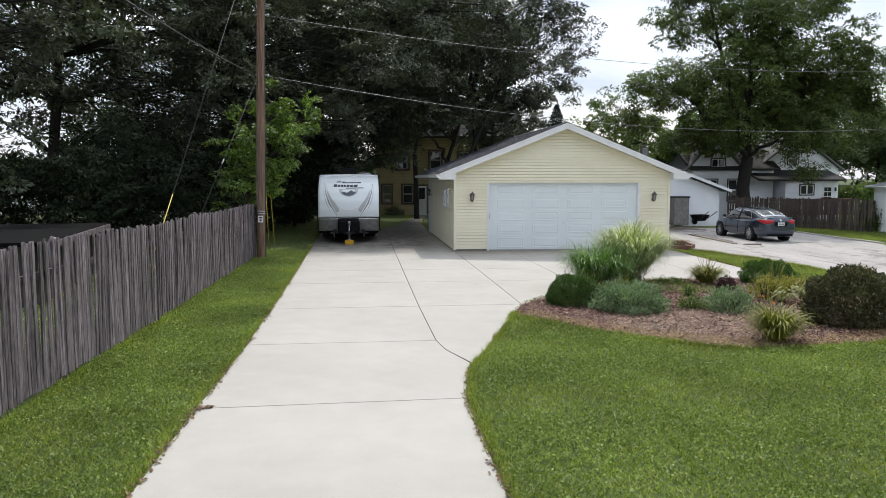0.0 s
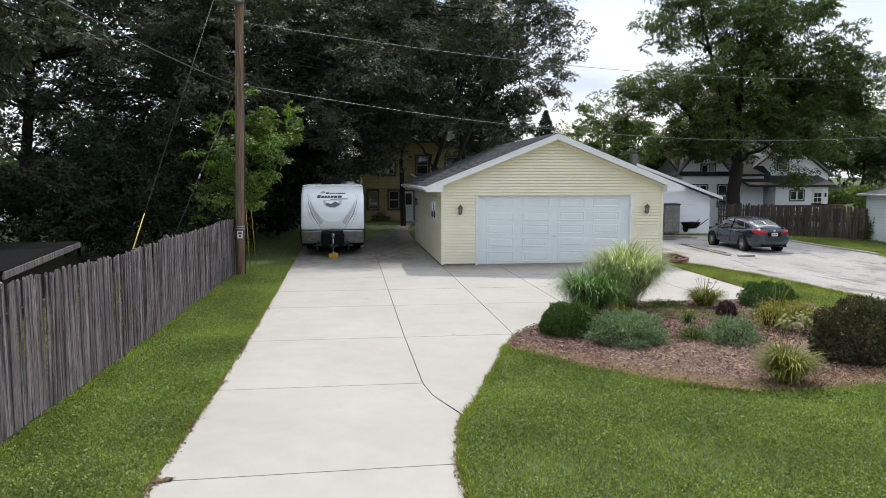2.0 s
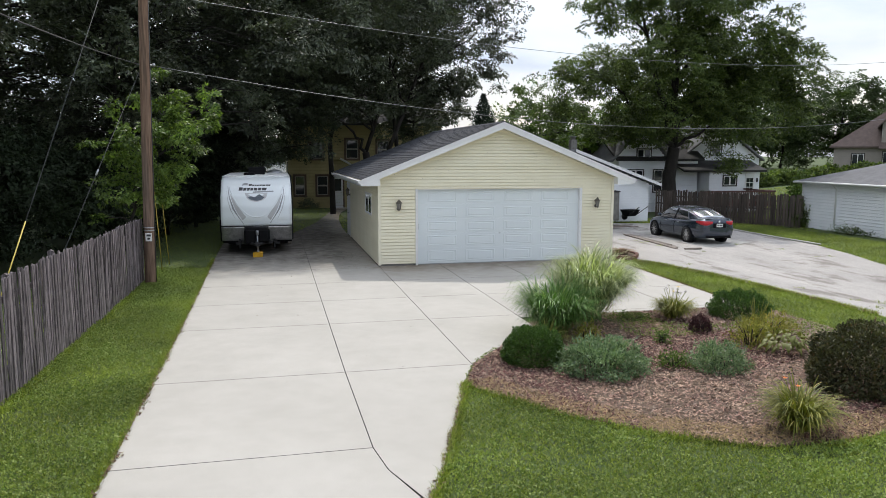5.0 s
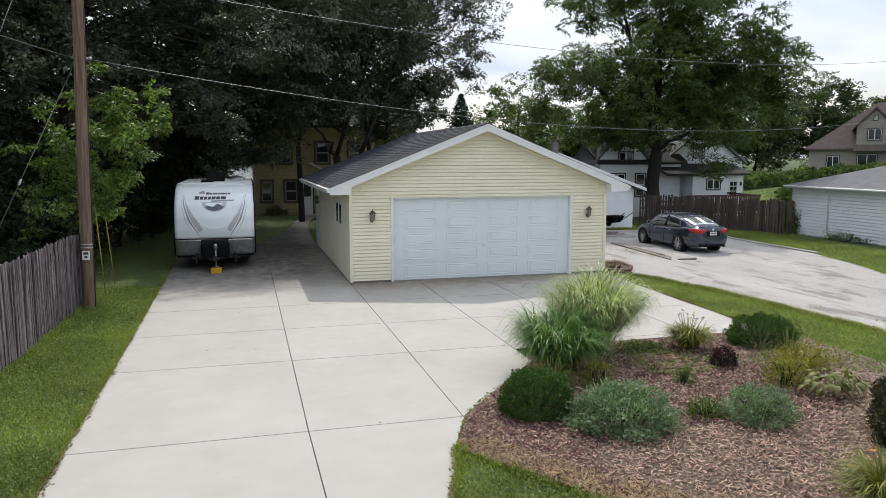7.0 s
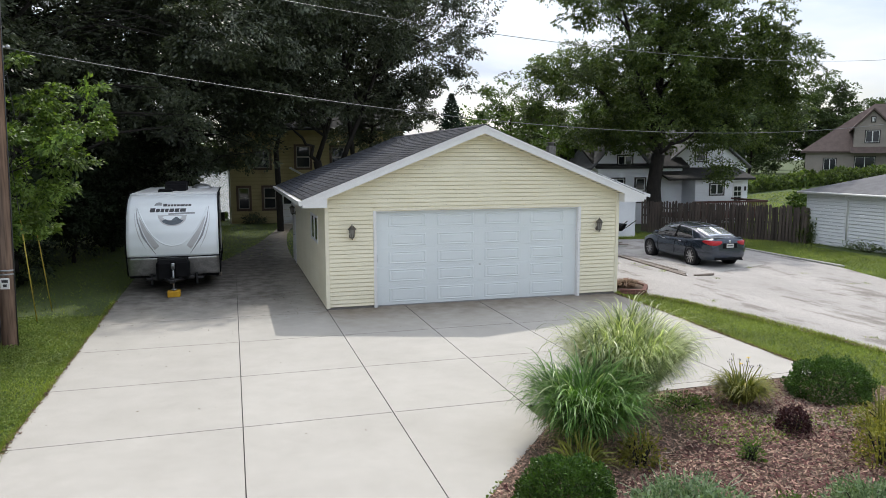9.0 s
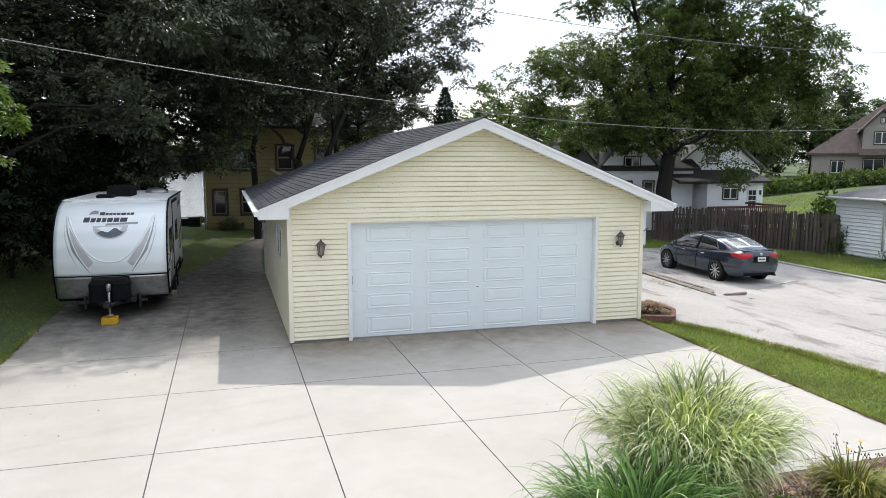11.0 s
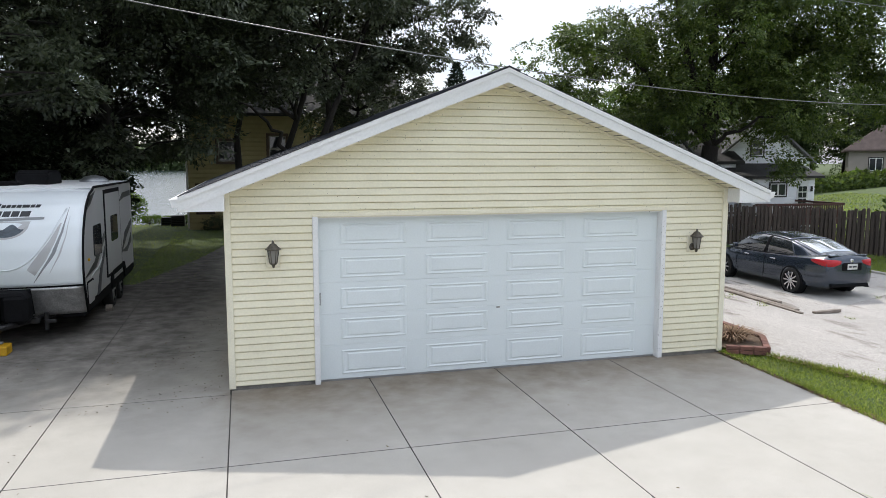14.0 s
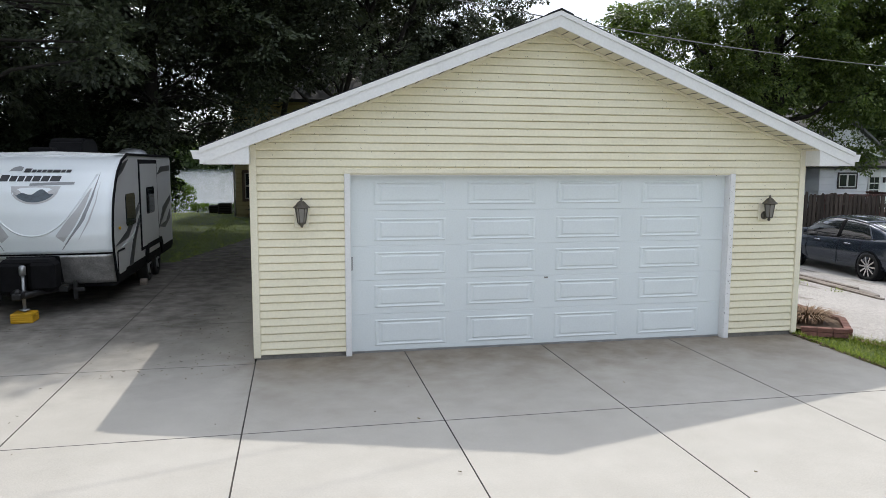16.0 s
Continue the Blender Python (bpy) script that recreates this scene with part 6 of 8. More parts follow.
for i in range(n):
    p = B0.lerp(B1, (i + 0.5) / n)
    for side in (0, 1):
        ob = new("fence_board", boards[grng.randrange(3)])
        ob.parent = brown_fence
        q = p + Vector((math.cos(radians(ang)), math.sin(radians(ang)))) * (0.075 * side) + Vector((-math.sin(radians(ang)), math.cos(radians(ang)))) * (0.09 * side)
        ob.matrix_basis = pose(q.x, q.y, -0.22 + grng.uniform(-0.03, 0.03), 0, grng.gauss(0, 1.1), ang)
for z in (0.25, 0.8, 1.2):
    bm = bmesh.new()
    box(bm, 0, 0.02, z - 0.04, length, 0.07, z + 0.04, 0.005)
    part("rail", bm, M["fence_brown"], brown_fence).matrix_basis = pose(B0.x, B0.y, -0.2, 0, 0, ang)

# ---- utility pole, cables, stays ----
pole = thing("utility_pole", "weathered wooden utility pole with tags and a transformer", "pole", (-6.02, -1.50, 0))
pole.rotation_euler.y = radians(1.2)
bm = bmesh.new()
tube(bm, [(0, 0, -0.3), (0.0, 0, 0), (-0.01, 0, 3), (0.0, 0, 7), (0.02, 0, 11)], [0.140, 0.137, 0.127, 0.115, 0.10], 18)
part("shaft", bm, M["pole_wood"], pole)
bm = bmesh.new()
lathe(bm, (-0.03, -0.2, 7.6), [(0.14, -0.02), (0.2, 0), (0.2, 0.75), (0.12, 0.8)], 18)
part("transformer", bm, M["galvanised"], pole, "grey metal can")
bm = bmesh.new()
box(bm, -0.075, -0.147, 1.08, 0.075, -0.130, 1.28, 0.004)
part("warning_tag", bm, M["paint_white"], pole, "white tag with dark bars")
bm = bmesh.new()
box(bm, -0.05, -0.151, 1.20, 0.05, -0.146, 1.25)
box(bm, -0.03, -0.151, 1.12, 0.03, -0.146, 1.17)
part("tag_bars", bm, M["decal_dark"], pole)
for z in (1.33, 1.40):
    bm = bmesh.new()
    lathe(bm, (-0.005, 0, z), [(0.133, 0), (0.138, 0.005), (0.138, 0.025), (0.133, 0.03)], 18)
    part("band", bm, M["galvanised"], pole)
bm = bmesh.new()
tube(bm, [(0.137, -0.03, 0), (0.127, -0.03, 3), (0.113, -0.03, 7.6)], 0.012, 6)
part("ground_wire", bm, M["cable"], pole)
for z in (5.39, 7.11):
    bm = bmesh.new()
    tube(bm, [(-0.18, -0.02, z), (0.22, 0.0, z)], 0.02, 8)
    lathe(bm, (0.2, 0, z - 0.03), [(0.035, 0), (0.045, 0.03), (0.03, 0.07)], 10)
    part("cable_clamp", bm, M["galvanised"], pole)


def cable(name, label, a, b, sag, r, material, end=1.0, parts=40):
    a, b = Vector(a), Vector(b)
    pts = []
    for i in range(parts + 1):
        s = end * i / parts
        p = a + (b - a) * s
        p.z -= 4 * sag * s * (1 - s)
        pts.append(p)
    bm = bmesh.new()
    tube(bm, pts, r, 6)
    ob = part(name, bm, M[material])
    return tagged(ob, label, "cable", "overhead cables")


cable("overhead_cable", "slack overhead service cable from the pole over the garage", (-5.90, -1.50, 5.40), (17.62, 4.83, 4.38), 0.58, 0.0075, "cable_light", 1.35)
cable("overhead_cable", "upper overhead cable from the pole", (-5.90, -1.50, 7.12), (19.5, 7.02, 7.1), 0.47, 0.0075, "cable_light", 1.35)
cable("overhead_cable", "overhead cable along the fence line", (-6.08, -1.55, 5.40), (-7.3, -40, 6.1), 0.75, 0.012, "cable")
cable("overhead_cable", "upper overhead cable along the fence line", (-6.08, -1.55, 7.7), (-7.3, -40, 8.4), 0.6, 0.009, "cable")
for top_z, foot, guard, lab in ((9.21, (-7.62, -7.91, 0), 2.5, "steel stay wire with a yellow guard behind the fence"), (5.27, (-7.51, -5.61, 0), 0, "thin steel stay wire to the ground"),
                                (6.2, (-6.02, 0.45, 0), 2.35, "steel stay wire with a yellow guard beside the pole"), (7.4, (-5.98, 1.6, 0), 2.35, "steel stay wire with a yellow guard beside the pole")):
    stay = thing("stay_wire", lab, "stay wire", foot, 0, "pole stays")
    d = Vector((-6.02, -1.50, top_z)) - Vector(foot)
    bm = bmesh.new()
    tube(bm, [(0, 0, 0), d], 0.008, 6)
    part("wire", bm, M["cable"], stay)
    if guard:
        bm = bmesh.new()
        e = d.normalized()
        tube(bm, [e * 0.05, e * guard], 0.012, 8)
        part("guard", bm, M["guard_yellow"], stay, "yellow plastic guard")
    else:
        bm = bmesh.new()
        e = d.normalized()
        tube(bm, [e * 3.6, e * 3.75], 0.022, 8)
        part("insulator", bm, M["galvanised"], stay)

# ---- lumber, planter, clutter by the gravel ----
for i, (x, y, l, a, w) in enumerate([(11.50, 5.2, 4.6, 86, 0.12), (11.66, 5.5, 3.6, 87.5, 0.11), (11.36, 5.0, 4.9, 85, 0.09), (11.86, 2.66, 0.75, 8, 0.1)]):
    t_ = thing("timber", "old grey timber lying on the gravel edge", "lumber", (x, y, float(height(x, y)) + 0.02), a, "timbers by the pad")
    bm = bmesh.new()
    box(bm, -l / 2, -w / 2, -0.005, l / 2, w / 2, 0.045 + 0.015 * (i % 2), 0.008)
    part("board", bm, M["lumber"], t_)
for i in range(7):
    t_ = thing("plank", "short weathered plank in a heap beside the garage", "lumber", (11.6 + 0.22 * i, 10.4 + 0.12 * (i % 3), -0.13 + 0.035 * (i % 3)), 8 * (i % 4) - 10, "heap of planks")
    bm = bmesh.new()
    box(bm, -0.9, -0.06, 0, 0.9, 0.06, 0.035, 0.004)
    part("board", bm, M["lumber"], t_)

for (x0, y0), (x1, y1) in (((17.72, 3.2), (17.74, 5.1)), ((17.72, 5.12), (17.80, 7.3)), ((17.80, 7.32), (17.95, 9.4))):
    e_ = thing("timber_edging", "weathered timber edging between gravel and grass", "edging", (x0, y0, float(height(x0, y0))), math.degrees(math.atan2(y1 - y0, x1 - x0)), "timber edging")
    bm = bmesh.new()
    box(bm, 0, -0.06, -0.06, math.hypot(x1 - x0, y1 - y0), 0.06, 0.075, 0.012)
    part("board", bm, M["concrete_old"], e_)

planter = thing("brick_planter", "low red brick planter edge at the garage corner", "planter")
edge_pts = [Vector((7.42, -0.02)), Vector((7.95, -0.30)), Vector((8.42, 0.38)), Vector((8.45, 1.5))]
block = bmesh.new()
box(block, -0.095, -0.05, 0, 0.095, 0.05, 0.06, 0.006)
brick_mesh = finish(block, "brick", M["brick"])
for a, b in zip(edge_pts, edge_pts[1:]):
    k = max(1, round((b - a).length / 0.2))
    for lay in (0, 1):
        for i in range(k):
            p = a.lerp(b, (i + 0.5) / k)
            ob = new("brick", brick_mesh)
            ob.parent = planter
            ob.matrix_basis = pose(p.x, p.y, -0.01 + 0.064 * lay, 0, 0, math.degrees(math.atan2(b.y - a.y, b.x - a.x)) + grng.uniform(-4, 4))
bm = bmesh.new()
poly(bm, [(7.40, 1.5, 0.07), (7.40, 0.02, 0.07), (7.95, -0.24, 0.07), (8.36, 0.4, 0.07), (8.4, 1.5, 0.07)])
part("soil", bm, M["mulch"], planter)

# ---- houses ----
def laps(bm, axis, u0, u1, z0, z1, at, step=0.115, out=0.014, top=None, cover=0.86):
    """Lapped boards over a wall facing -y (axis x) or -x (axis y). top: how wide the wall is at a height."""
    z = z0
    while z < z1 - 0.01:
        a, b = top(z + step * 0.5) if top else (u0, u1)
        if b - a > 0.1:
            sec = [(at, z), (at - out, z), (at - out, z + 0.01), (at - out * 0.3, min(z1, z + step * cover)), (at, min(z1, z + step * cover))]
            if axis == "x":
                v0 = [bm.verts.new((a, yy, zz)) for yy, zz in sec]
                v1 = [bm.verts.new((b, yy, zz)) for yy, zz in sec]
            else:
                v0 = [bm.verts.new((yy, a, zz)) for yy, zz in sec]
                v1 = [bm.verts.new((yy, b, zz)) for yy, zz in sec]
            for i in range(4):
                bm.faces.new((v0[i], v0[i + 1], v1[i + 1], v1[i]))
        z += step


def window(parent, x0, x1, z0, z1, y, frame_mat, sash=True, mid=False, trim=0.09, sash_mat="paint_white"):
    w = new("window")
    w.parent = parent
    bm = bmesh.new()
    for a in ((x0 - trim, z0 - trim, x1 + trim, z0), (x0 - trim, z1, x1 + trim, z1 + trim), (x0 - trim, z0, x0, z1), (x1, z0, x1 + trim, z1)):
        box(bm, a[0], y - 0.05, a[1], a[2], y, a[3], 0.005)
    part("window_frame", bm, M[frame_mat], w)
    bm = bmesh.new()
    t = 0.045
    cells = [(x0, z0, x1, (z0 + z1) / 2), (x0, (z0 + z1) / 2, x1, z1)] if sash else [(x0, z0, x1, z1)]
    if mid:
        cells = [(x0, z0, (x0 + x1) / 2, z1), ((x0 + x1) / 2, z0, x1, z1)]
    for a in cells:
        for b in ((a[0], a[1], a[2], a[1] + t), (a[0], a[3] - t, a[2], a[3]), (a[0], a[1] + t, a[0] + t, a[3] - t), (a[2] - t, a[1] + t, a[2], a[3] - t)):
            box(bm, b[0], y - 0.035, b[1], b[2], y - 0.005, b[3])
    part("sash", bm, M[sash_mat], w)
    for a in cells:
        bm = bmesh.new()
        box(bm, a[0] + t, y - 0.022, a[1] + t, a[2] - t, y - 0.014, a[3] - t)
        part("pane", bm, M["window_glass"], w)


def gable_roof(bm, x0, x1, y0, y1, ze, zr, along, over=0.35, t=0.14):
    if along == "y":
        xm = (x0 + x1) / 2
        k = (zr - ze) / (xm - x0)
        for a in (x0 - over, x1 + over):
            prism(bm, [(xm, zr + t), (a, ze - over * k + t), (a, ze - over * k), (xm, zr)], y0 - over, y1 + over, "y")
    else:
        ym = (y0 + y1) / 2
        k = (zr - ze) / (ym - y0)
        for a in (y0 - over, y1 + over):
            prism(bm, [(ym, zr + t), (a, ze - over * k + t), (a, ze - over * k), (ym, zr)], x0 - over, x1 + over, "x")


# yellow house by the lake
yh = thing("lakeside_house", "two-storey yellow clapboard house with brown window trim", "house")
HY = 24.6
bm = bmesh.new()
sm = bmesh.new()
box(bm, -2.05, HY, -0.6, 7.5, HY + 6.5, 5.3)
laps(sm, "x", -2.05, 7.5, -0.3, 5.3, HY, 0.2, 0.06, cover=0.74)
laps(sm, "y", HY, HY + 6.5, -0.3, 5.3, -2.05, 0.16, 0.032)
part("wall", bm, M["yellow_siding"], yh)
tagged(part("siding", sm, M["yellow_siding"], yh), kind="stuff")
bm = bmesh.new()
gable_roof(bm, -2.05, 7.5, HY, HY + 6.5, 5.3, 7.6, "x", 0.4)
part("roof", bm, M["roof_dark"], yh)
for x0, x1, z0, z1 in ((-1.66, -1.10, 0.78, 1.92), (-0.33, 0.31, 0.78, 1.92), (-0.75, 0.02, 3.0, 3.9), (1.46, 2.2, 3.0, 4.15), (3.4, 4.1, 3.0, 4.1)):
    window(yh, x0, x1, z0, z1, HY - 0.055, "brown_trim", trim=0.12, sash_mat="storm_sash")
ydoor = new("door")
ydoor.parent = yh
bm = bmesh.new()
box(bm, 0.62, HY - 0.06, -0.1, 1.24, HY - 0.02, 1.88, 0.006)
part("door_leaf", bm, M["paint_white"], ydoor, "white half-glazed door")
bm = bmesh.new()
box(bm, 0.73, HY - 0.07, 1.02, 1.13, HY - 0.055, 1.75)
part("pane", bm, M["window_glass"], ydoor)
bm = bmesh.new()
for a in ((0.54, -0.1, 0.62, 1.98), (1.24, -0.1, 1.32, 1.98), (0.62, 1.88, 1.24, 1.98)):
    box(bm, a[0], HY - 0.07, a[1], a[2], HY - 0.02, a[3])
part("door_frame", bm, M["brown_trim"], ydoor)
bm = bmesh.new()
box(bm, 0.5, HY - 1.0, -0.2, 1.5, HY - 0.02, -0.02, 0.02)
part("step", bm, M["concrete_old"], yh)
bm = bmesh.new()
prism(bm, [(1.1, 3.05), (2.6, 2.2), (2.6, 2.08), (1.05, 2.95)], HY - 0.5, HY - 0.02, "y")
part("porch_rake", bm, M["white_trim"], yh)
bm = bmesh.new()
tube(bm, [(-2.12, HY + 0.1, 5.2), (-2.12, HY + 0.1, 0.0)], 0.04, 8)
part("downspout", bm, M["paint_white"], yh)
for i, (x, y, s) in enumerate([(-2.75, 27.0, 0.62), (-3.3, 27.6, 0.5)]):
    unit = thing("air_unit", "dark garden unit beside the lakeside house", "air conditioner", (x, y, -0.2))
    bm = bmesh.new()
    box(bm, -s / 2, -s / 2, 0, s / 2, s / 2, s * 1.1, 0.04)
    part("case", bm, M["steel_black"], unit)
    bm = bmesh.new()
    for k in range(6):
        box(bm, -s / 2 + 0.05, -s / 2 - 0.012, 0.1 + k * 0.08, s / 2 - 0.05, -s / 2 + 0.002, 0.13 + k * 0.08)
    part("grille", bm, M["black"], unit)

# white house behind the walnut tree
wh = thing("white_house", "white clapboard house with dark trim and a gable", "house")
bm = bmesh.new()
sm = bmesh.new()
box(bm, 18.1, 21.2, -0.9, 23.6, 28, 3.0)
laps(sm, "x", 18.1, 23.6, -0.6, 3.0, 21.2, 0.16, 0.035)
prism(bm, [(17.8, 3.0), (21.4, 3.0), (19.6, 4.9)], 21.2, 24.5, "y")
laps(sm, "x", 17.8, 21.4, 3.0, 4.9, 21.2, 0.16, 0.035, top=lambda z: (17.8 + max(0, z - 3) * 0.95, 21.4 - max(0, z - 3) * 0.95))
box(bm, 22.7, 21.8, -0.9, 28.5, 29, 3.0)
prism(bm, [(22.7, 3.0), (28.5, 3.0), (25.6, 5.1)], 21.8, 29, "y")
laps(sm, "x", 22.7, 28.5, -0.6, 5.1, 21.8, 0.16, 0.035, top=lambda z: (22.7 + max(0, z - 3) * 1.38, 28.5 - max(0, z - 3) * 1.38))
box(bm, 23.9, 20.3, -0.9, 27.5, 21.8, 2.3)
laps(sm, "x", 23.9, 27.5, -0.6, 2.3, 20.3, 0.16, 0.035)
laps(sm, "y", 20.3, 21.8, -0.6, 2.3, 23.9, 0.16, 0.035)
part("wall", bm, M["white_siding"], wh)
tagged(part("siding", sm, M["white_siding"], wh), kind="stuff")
bm = bmesh.new()
gable_roof(bm, 18.1, 23.6, 21.2, 28, 3.05, 5.0, "x", 0.3)
part("roof", bm, M["roof_dark"], wh)
bm = bmesh.new()
gable_roof(bm, 22.7, 28.5, 21.8, 29, 3.05, 5.15, "y", 0.25, 0.12)
part("gable_roof", bm, M["roof_grey"], wh)
bm = bmesh.new()
gable_roof(bm, 17.8, 21.4, 21.2, 24.5, 3.05, 4.95, "y", 0.22, 0.12)
part("gable_roof", bm, M["roof_grey"], wh)
bm = bmesh.new()
prism(bm, [(19.95, 2.32), (21.9, 2.95), (21.9, 2.87), (19.95, 2.2)], 21.9, 27.8, "x")
part("porch_roof", bm, M["roof_dark"], wh, "dark lean-to roof")
for x0, x1, z0, z1, y, sash, mid in ((18.75, 19.75, 1.55, 2.3, 21.2, False, True), (20.5, 21.1, 0.95, 2.3, 21.2, True, False), (24.9, 25.8, 1.35, 1.95, 20.3, False, True), (19.3, 20.2, 3.1, 3.6, 21.15, False, True), (24.9, 25.6, 3.3, 4.1, 21.8, True, False)):
    window(wh, x0, x1, z0, z1, y - 0.016, "dark_trim", sash, mid, 0.07)
wdoor = new("door")
wdoor.parent = wh
bm = bmesh.new()
box(bm, 26.45, 20.24, -0.05, 27.1, 20.28, 2.1, 0.006)
part("door_leaf", bm, M["paint_white"], wdoor)
bm = bmesh.new()
for i in range(2):
    for k in range(3):
        box(bm, 26.53 + 0.25 * i, 20.225, 0.95 + 0.3 * k, 26.75 + 0.25 * i, 20.235, 1.2 + 0.3 * k)
part("pane", bm, M["window_glass"], wdoor)
bm = bmesh.new()
box(bm, 27.25, 20.2, 1.55, 27.36, 20.28, 1.8, 0.02)
part("porch_light", bm, M["dark_trim"], wh)

deck = thing("deck", "red-stained wooden deck railing behind the fence", "deck")
bm = bmesh.new()
box(bm, 21.7, 17.2, 0.2, 26.4, 20.2, 0.4)
part("boards", bm, M["deck_red"], deck)
bm = bmesh.new()
box(bm, 21.7, 17.2, 1.06, 26.4, 17.32, 1.16, 0.01)
box(bm, 26.3, 17.32, 1.06, 26.4, 20.2, 1.16, 0.01)
part("handrail", bm, M["deck_red"], deck)
bal = bmesh.new()
box(bal, -0.03, -0.02, 0.40, 0.03, 0.02, 1.06)
bal_mesh = finish(bal, "baluster", M["deck_red"])
for i in range(38):
    ob = new("baluster", bal_mesh)
    ob.parent = deck
    ob.matrix_basis = pose(21.8 + i * 0.122, 17.255, 0)

# low white outbuilding behind the garage
ob_ = thing("white_shed", "white lap-sided shed with a sloping roof behind the garage", "shed")
bm = bmesh.new()
sm = bmesh.new()
prism(bm, [(7.6, -0.5), (16.35, -0.5), (16.35, 1.75), (12.0, 3.36), (7.6, 1.75)], 14.2, 19.5, "y")
laps(sm, "x", 7.6, 16.35, -0.2, 3.3, 14.2, 0.13, top=lambda z: (7.6 + max(0, z - 1.75) * 2.73, 16.35 - max(0, z - 1.75) * 2.70))
part("wall", bm, M["white_siding"], ob_)
tagged(part("siding", sm, M["white_siding"], ob_), kind="stuff")
bm = bmesh.new()
gable_roof(bm, 7.6, 16.35, 14.2, 19.5, 1.82, 3.42, "y", 0.45, 0.1)
part("roof", bm, M["roof_grey"], ob_)
bm = bmesh.new()
prism(bm, [(12.0, 3.54), (16.83, 1.77), (16.83, 1.62), (12.0, 3.38)], 13.72, 13.76, "y")
part("rake_board", bm, M["white_trim"], ob_)
bm = bmesh.new()
box(bm, 12.5, 15.6, 3.0, 12.85, 15.95, 4.05, 0.02)
lathe(bm, (12.675, 15.775, 4.05), [(0.13, 0), (0.13, 0.12), (0.19, 0.14), (0.19, 0.17)], 12)
part("chimney", bm, M["foundation"], ob_, "grey block chimney with a cap")

cab = thing("storage_cabinet", "grey resin storage cabinet against the shed", "cabinet", (13.9, 13.75, -0.1))
bm = bmesh.new()
box(bm, -0.42, -0.3, 0, 0.42, 0.3, 1.45, 0.02)
part("body", bm, M["foundation"], cab)
bm = bmesh.new()
box(bm, -0.46, -0.34, 1.45, 0.46, 0.34, 1.53, 0.02)
part("lid", bm, M["dark_trim"], cab)
for s in (-1, 1):
    bm = bmesh.new()
    box(bm, s * 0.02, -0.325, 0.06, s * 0.40, -0.3, 1.4, 0.008)
    part("door", bm, M["foundation"], cab)
barrow = thing("garden_cart", "dark garden cart with handles beside the shed", "cart", (14.95, 13.5, -0.1), 20)
bm = bmesh.new()
loft(bm, [[Vector((x * 0.24, y * 0.18, 0.22)) for x, y in ((-1, -1), (1, -1), (1, 1), (-1, 1))], [Vector((x * 0.42, y * 0.32, 0.55)) for x, y in ((-1, -1), (1, -1), (1, 1), (-1, 1))]], True, False)
part("tub", bm, M["black"], barrow)
for s in (-1, 1):
    bm = bmesh.new()
    tube(bm, [(s * 0.2, 0.4, 0.2), (s * 0.25, -0.3, 0.35), (s * 0.3, -0.9, 0.75)], 0.02, 6)
    part("handle", bm, M["steel_black"], barrow)
bm = bmesh.new()
lathe(bm, (-0.04, 0.35, 0.18), [(0.05, 0), (0.18, 0.01), (0.18, 0.07), (0.05, 0.08)], 16, "x")
part("wheel", bm, M["rubber"], barrow)

# white shed with a hipped roof beside the gravel
sh = thing("white_garage", "white lap-sided outbuilding with a grey hipped roof", "shed")
SX, SY0, SY1 = 22.1, -3.0, 9.7
bm = bmesh.new()
sm = bmesh.new()
box(bm, SX, SY0, -0.5, SX + 7, SY1, 1.95)
laps(sm, "y", SY0, SY1, -0.2, 1.95, SX, 0.14, 0.04, cover=0.8)
laps(sm, "x", SX, SX + 7, 0.0, 1.95, SY0, 0.14, 0.03)
part("wall", bm, M["white_siding"], sh)
tagged(part("siding", sm, M["white_siding"], sh), kind="stuff")
bm = bmesh.new()
E_ = 0.32
outer = [Vector((SX - E_, SY0 - E_, 1.93)), Vector((SX + 7 + E_, SY0 - E_, 1.93)), Vector((SX + 7 + E_, SY1 + E_, 1.93)), Vector((SX - E_, SY1 + E_, 1.93))]
ridge = [Vector((SX + 3.5, SY0 + 3.6, 3.2)), Vector((SX + 3.5, SY1 - 3.6, 3.2))]
up_ = Vector((0, 0, 0.07))
vb = [bm.verts.new(p) for p in outer]
vt = [bm.verts.new(p + up_) for p in outer]
vr = [bm.verts.new(p + up_) for p in ridge]
for i in range(4):
    bm.faces.new((vb[i], vb[(i + 1) % 4], vt[(i + 1) % 4], vt[i]))
bm.faces.new(vb[::-1])
bm.faces.new((vt[0], vt[1], vr[0]))
bm.faces.new((vt[1], vt[2], vr[1], vr[0]))
bm.faces.new((vt[2], vt[3], vr[1]))
bm.faces.new((vt[3], vt[0], vr[0], vr[1]))
part("roof", bm, M["roof_grey"], sh)
bm = bmesh.new()
tube(bm, [(SX - E_ - 0.05, SY0, 1.95), (SX - E_ - 0.05, SY1 + 0.2, 1.97)], 0.055, 8)
part("gutter", bm, M["paint_white"], sh)
bm = bmesh.new()
tube(bm, [(SX - 0.3, 4.4, 1.93), (SX - 0.1, 3.6, 1.5), (SX - 0.06, 2.6, 1.05), (SX - 0.06, 2.2, 0.2)], 0.045, 8)
part("downspout", bm, M["paint_white"], sh, "slanting white downspout")
bm = bmesh.new()
tube(bm, [(SX - 0.25, 7.5, 1.93), (SX - 0.06, 7.45, 1.7), (SX - 0.06, 7.45, 0.1)], 0.04, 8)
part("downspout", bm, M["paint_white"], sh)
bm = bmesh.new()
box(bm, SX - 0.02, SY1 - 0.09, 0, SX + 0.05, SY1 + 0.02, 1.95)
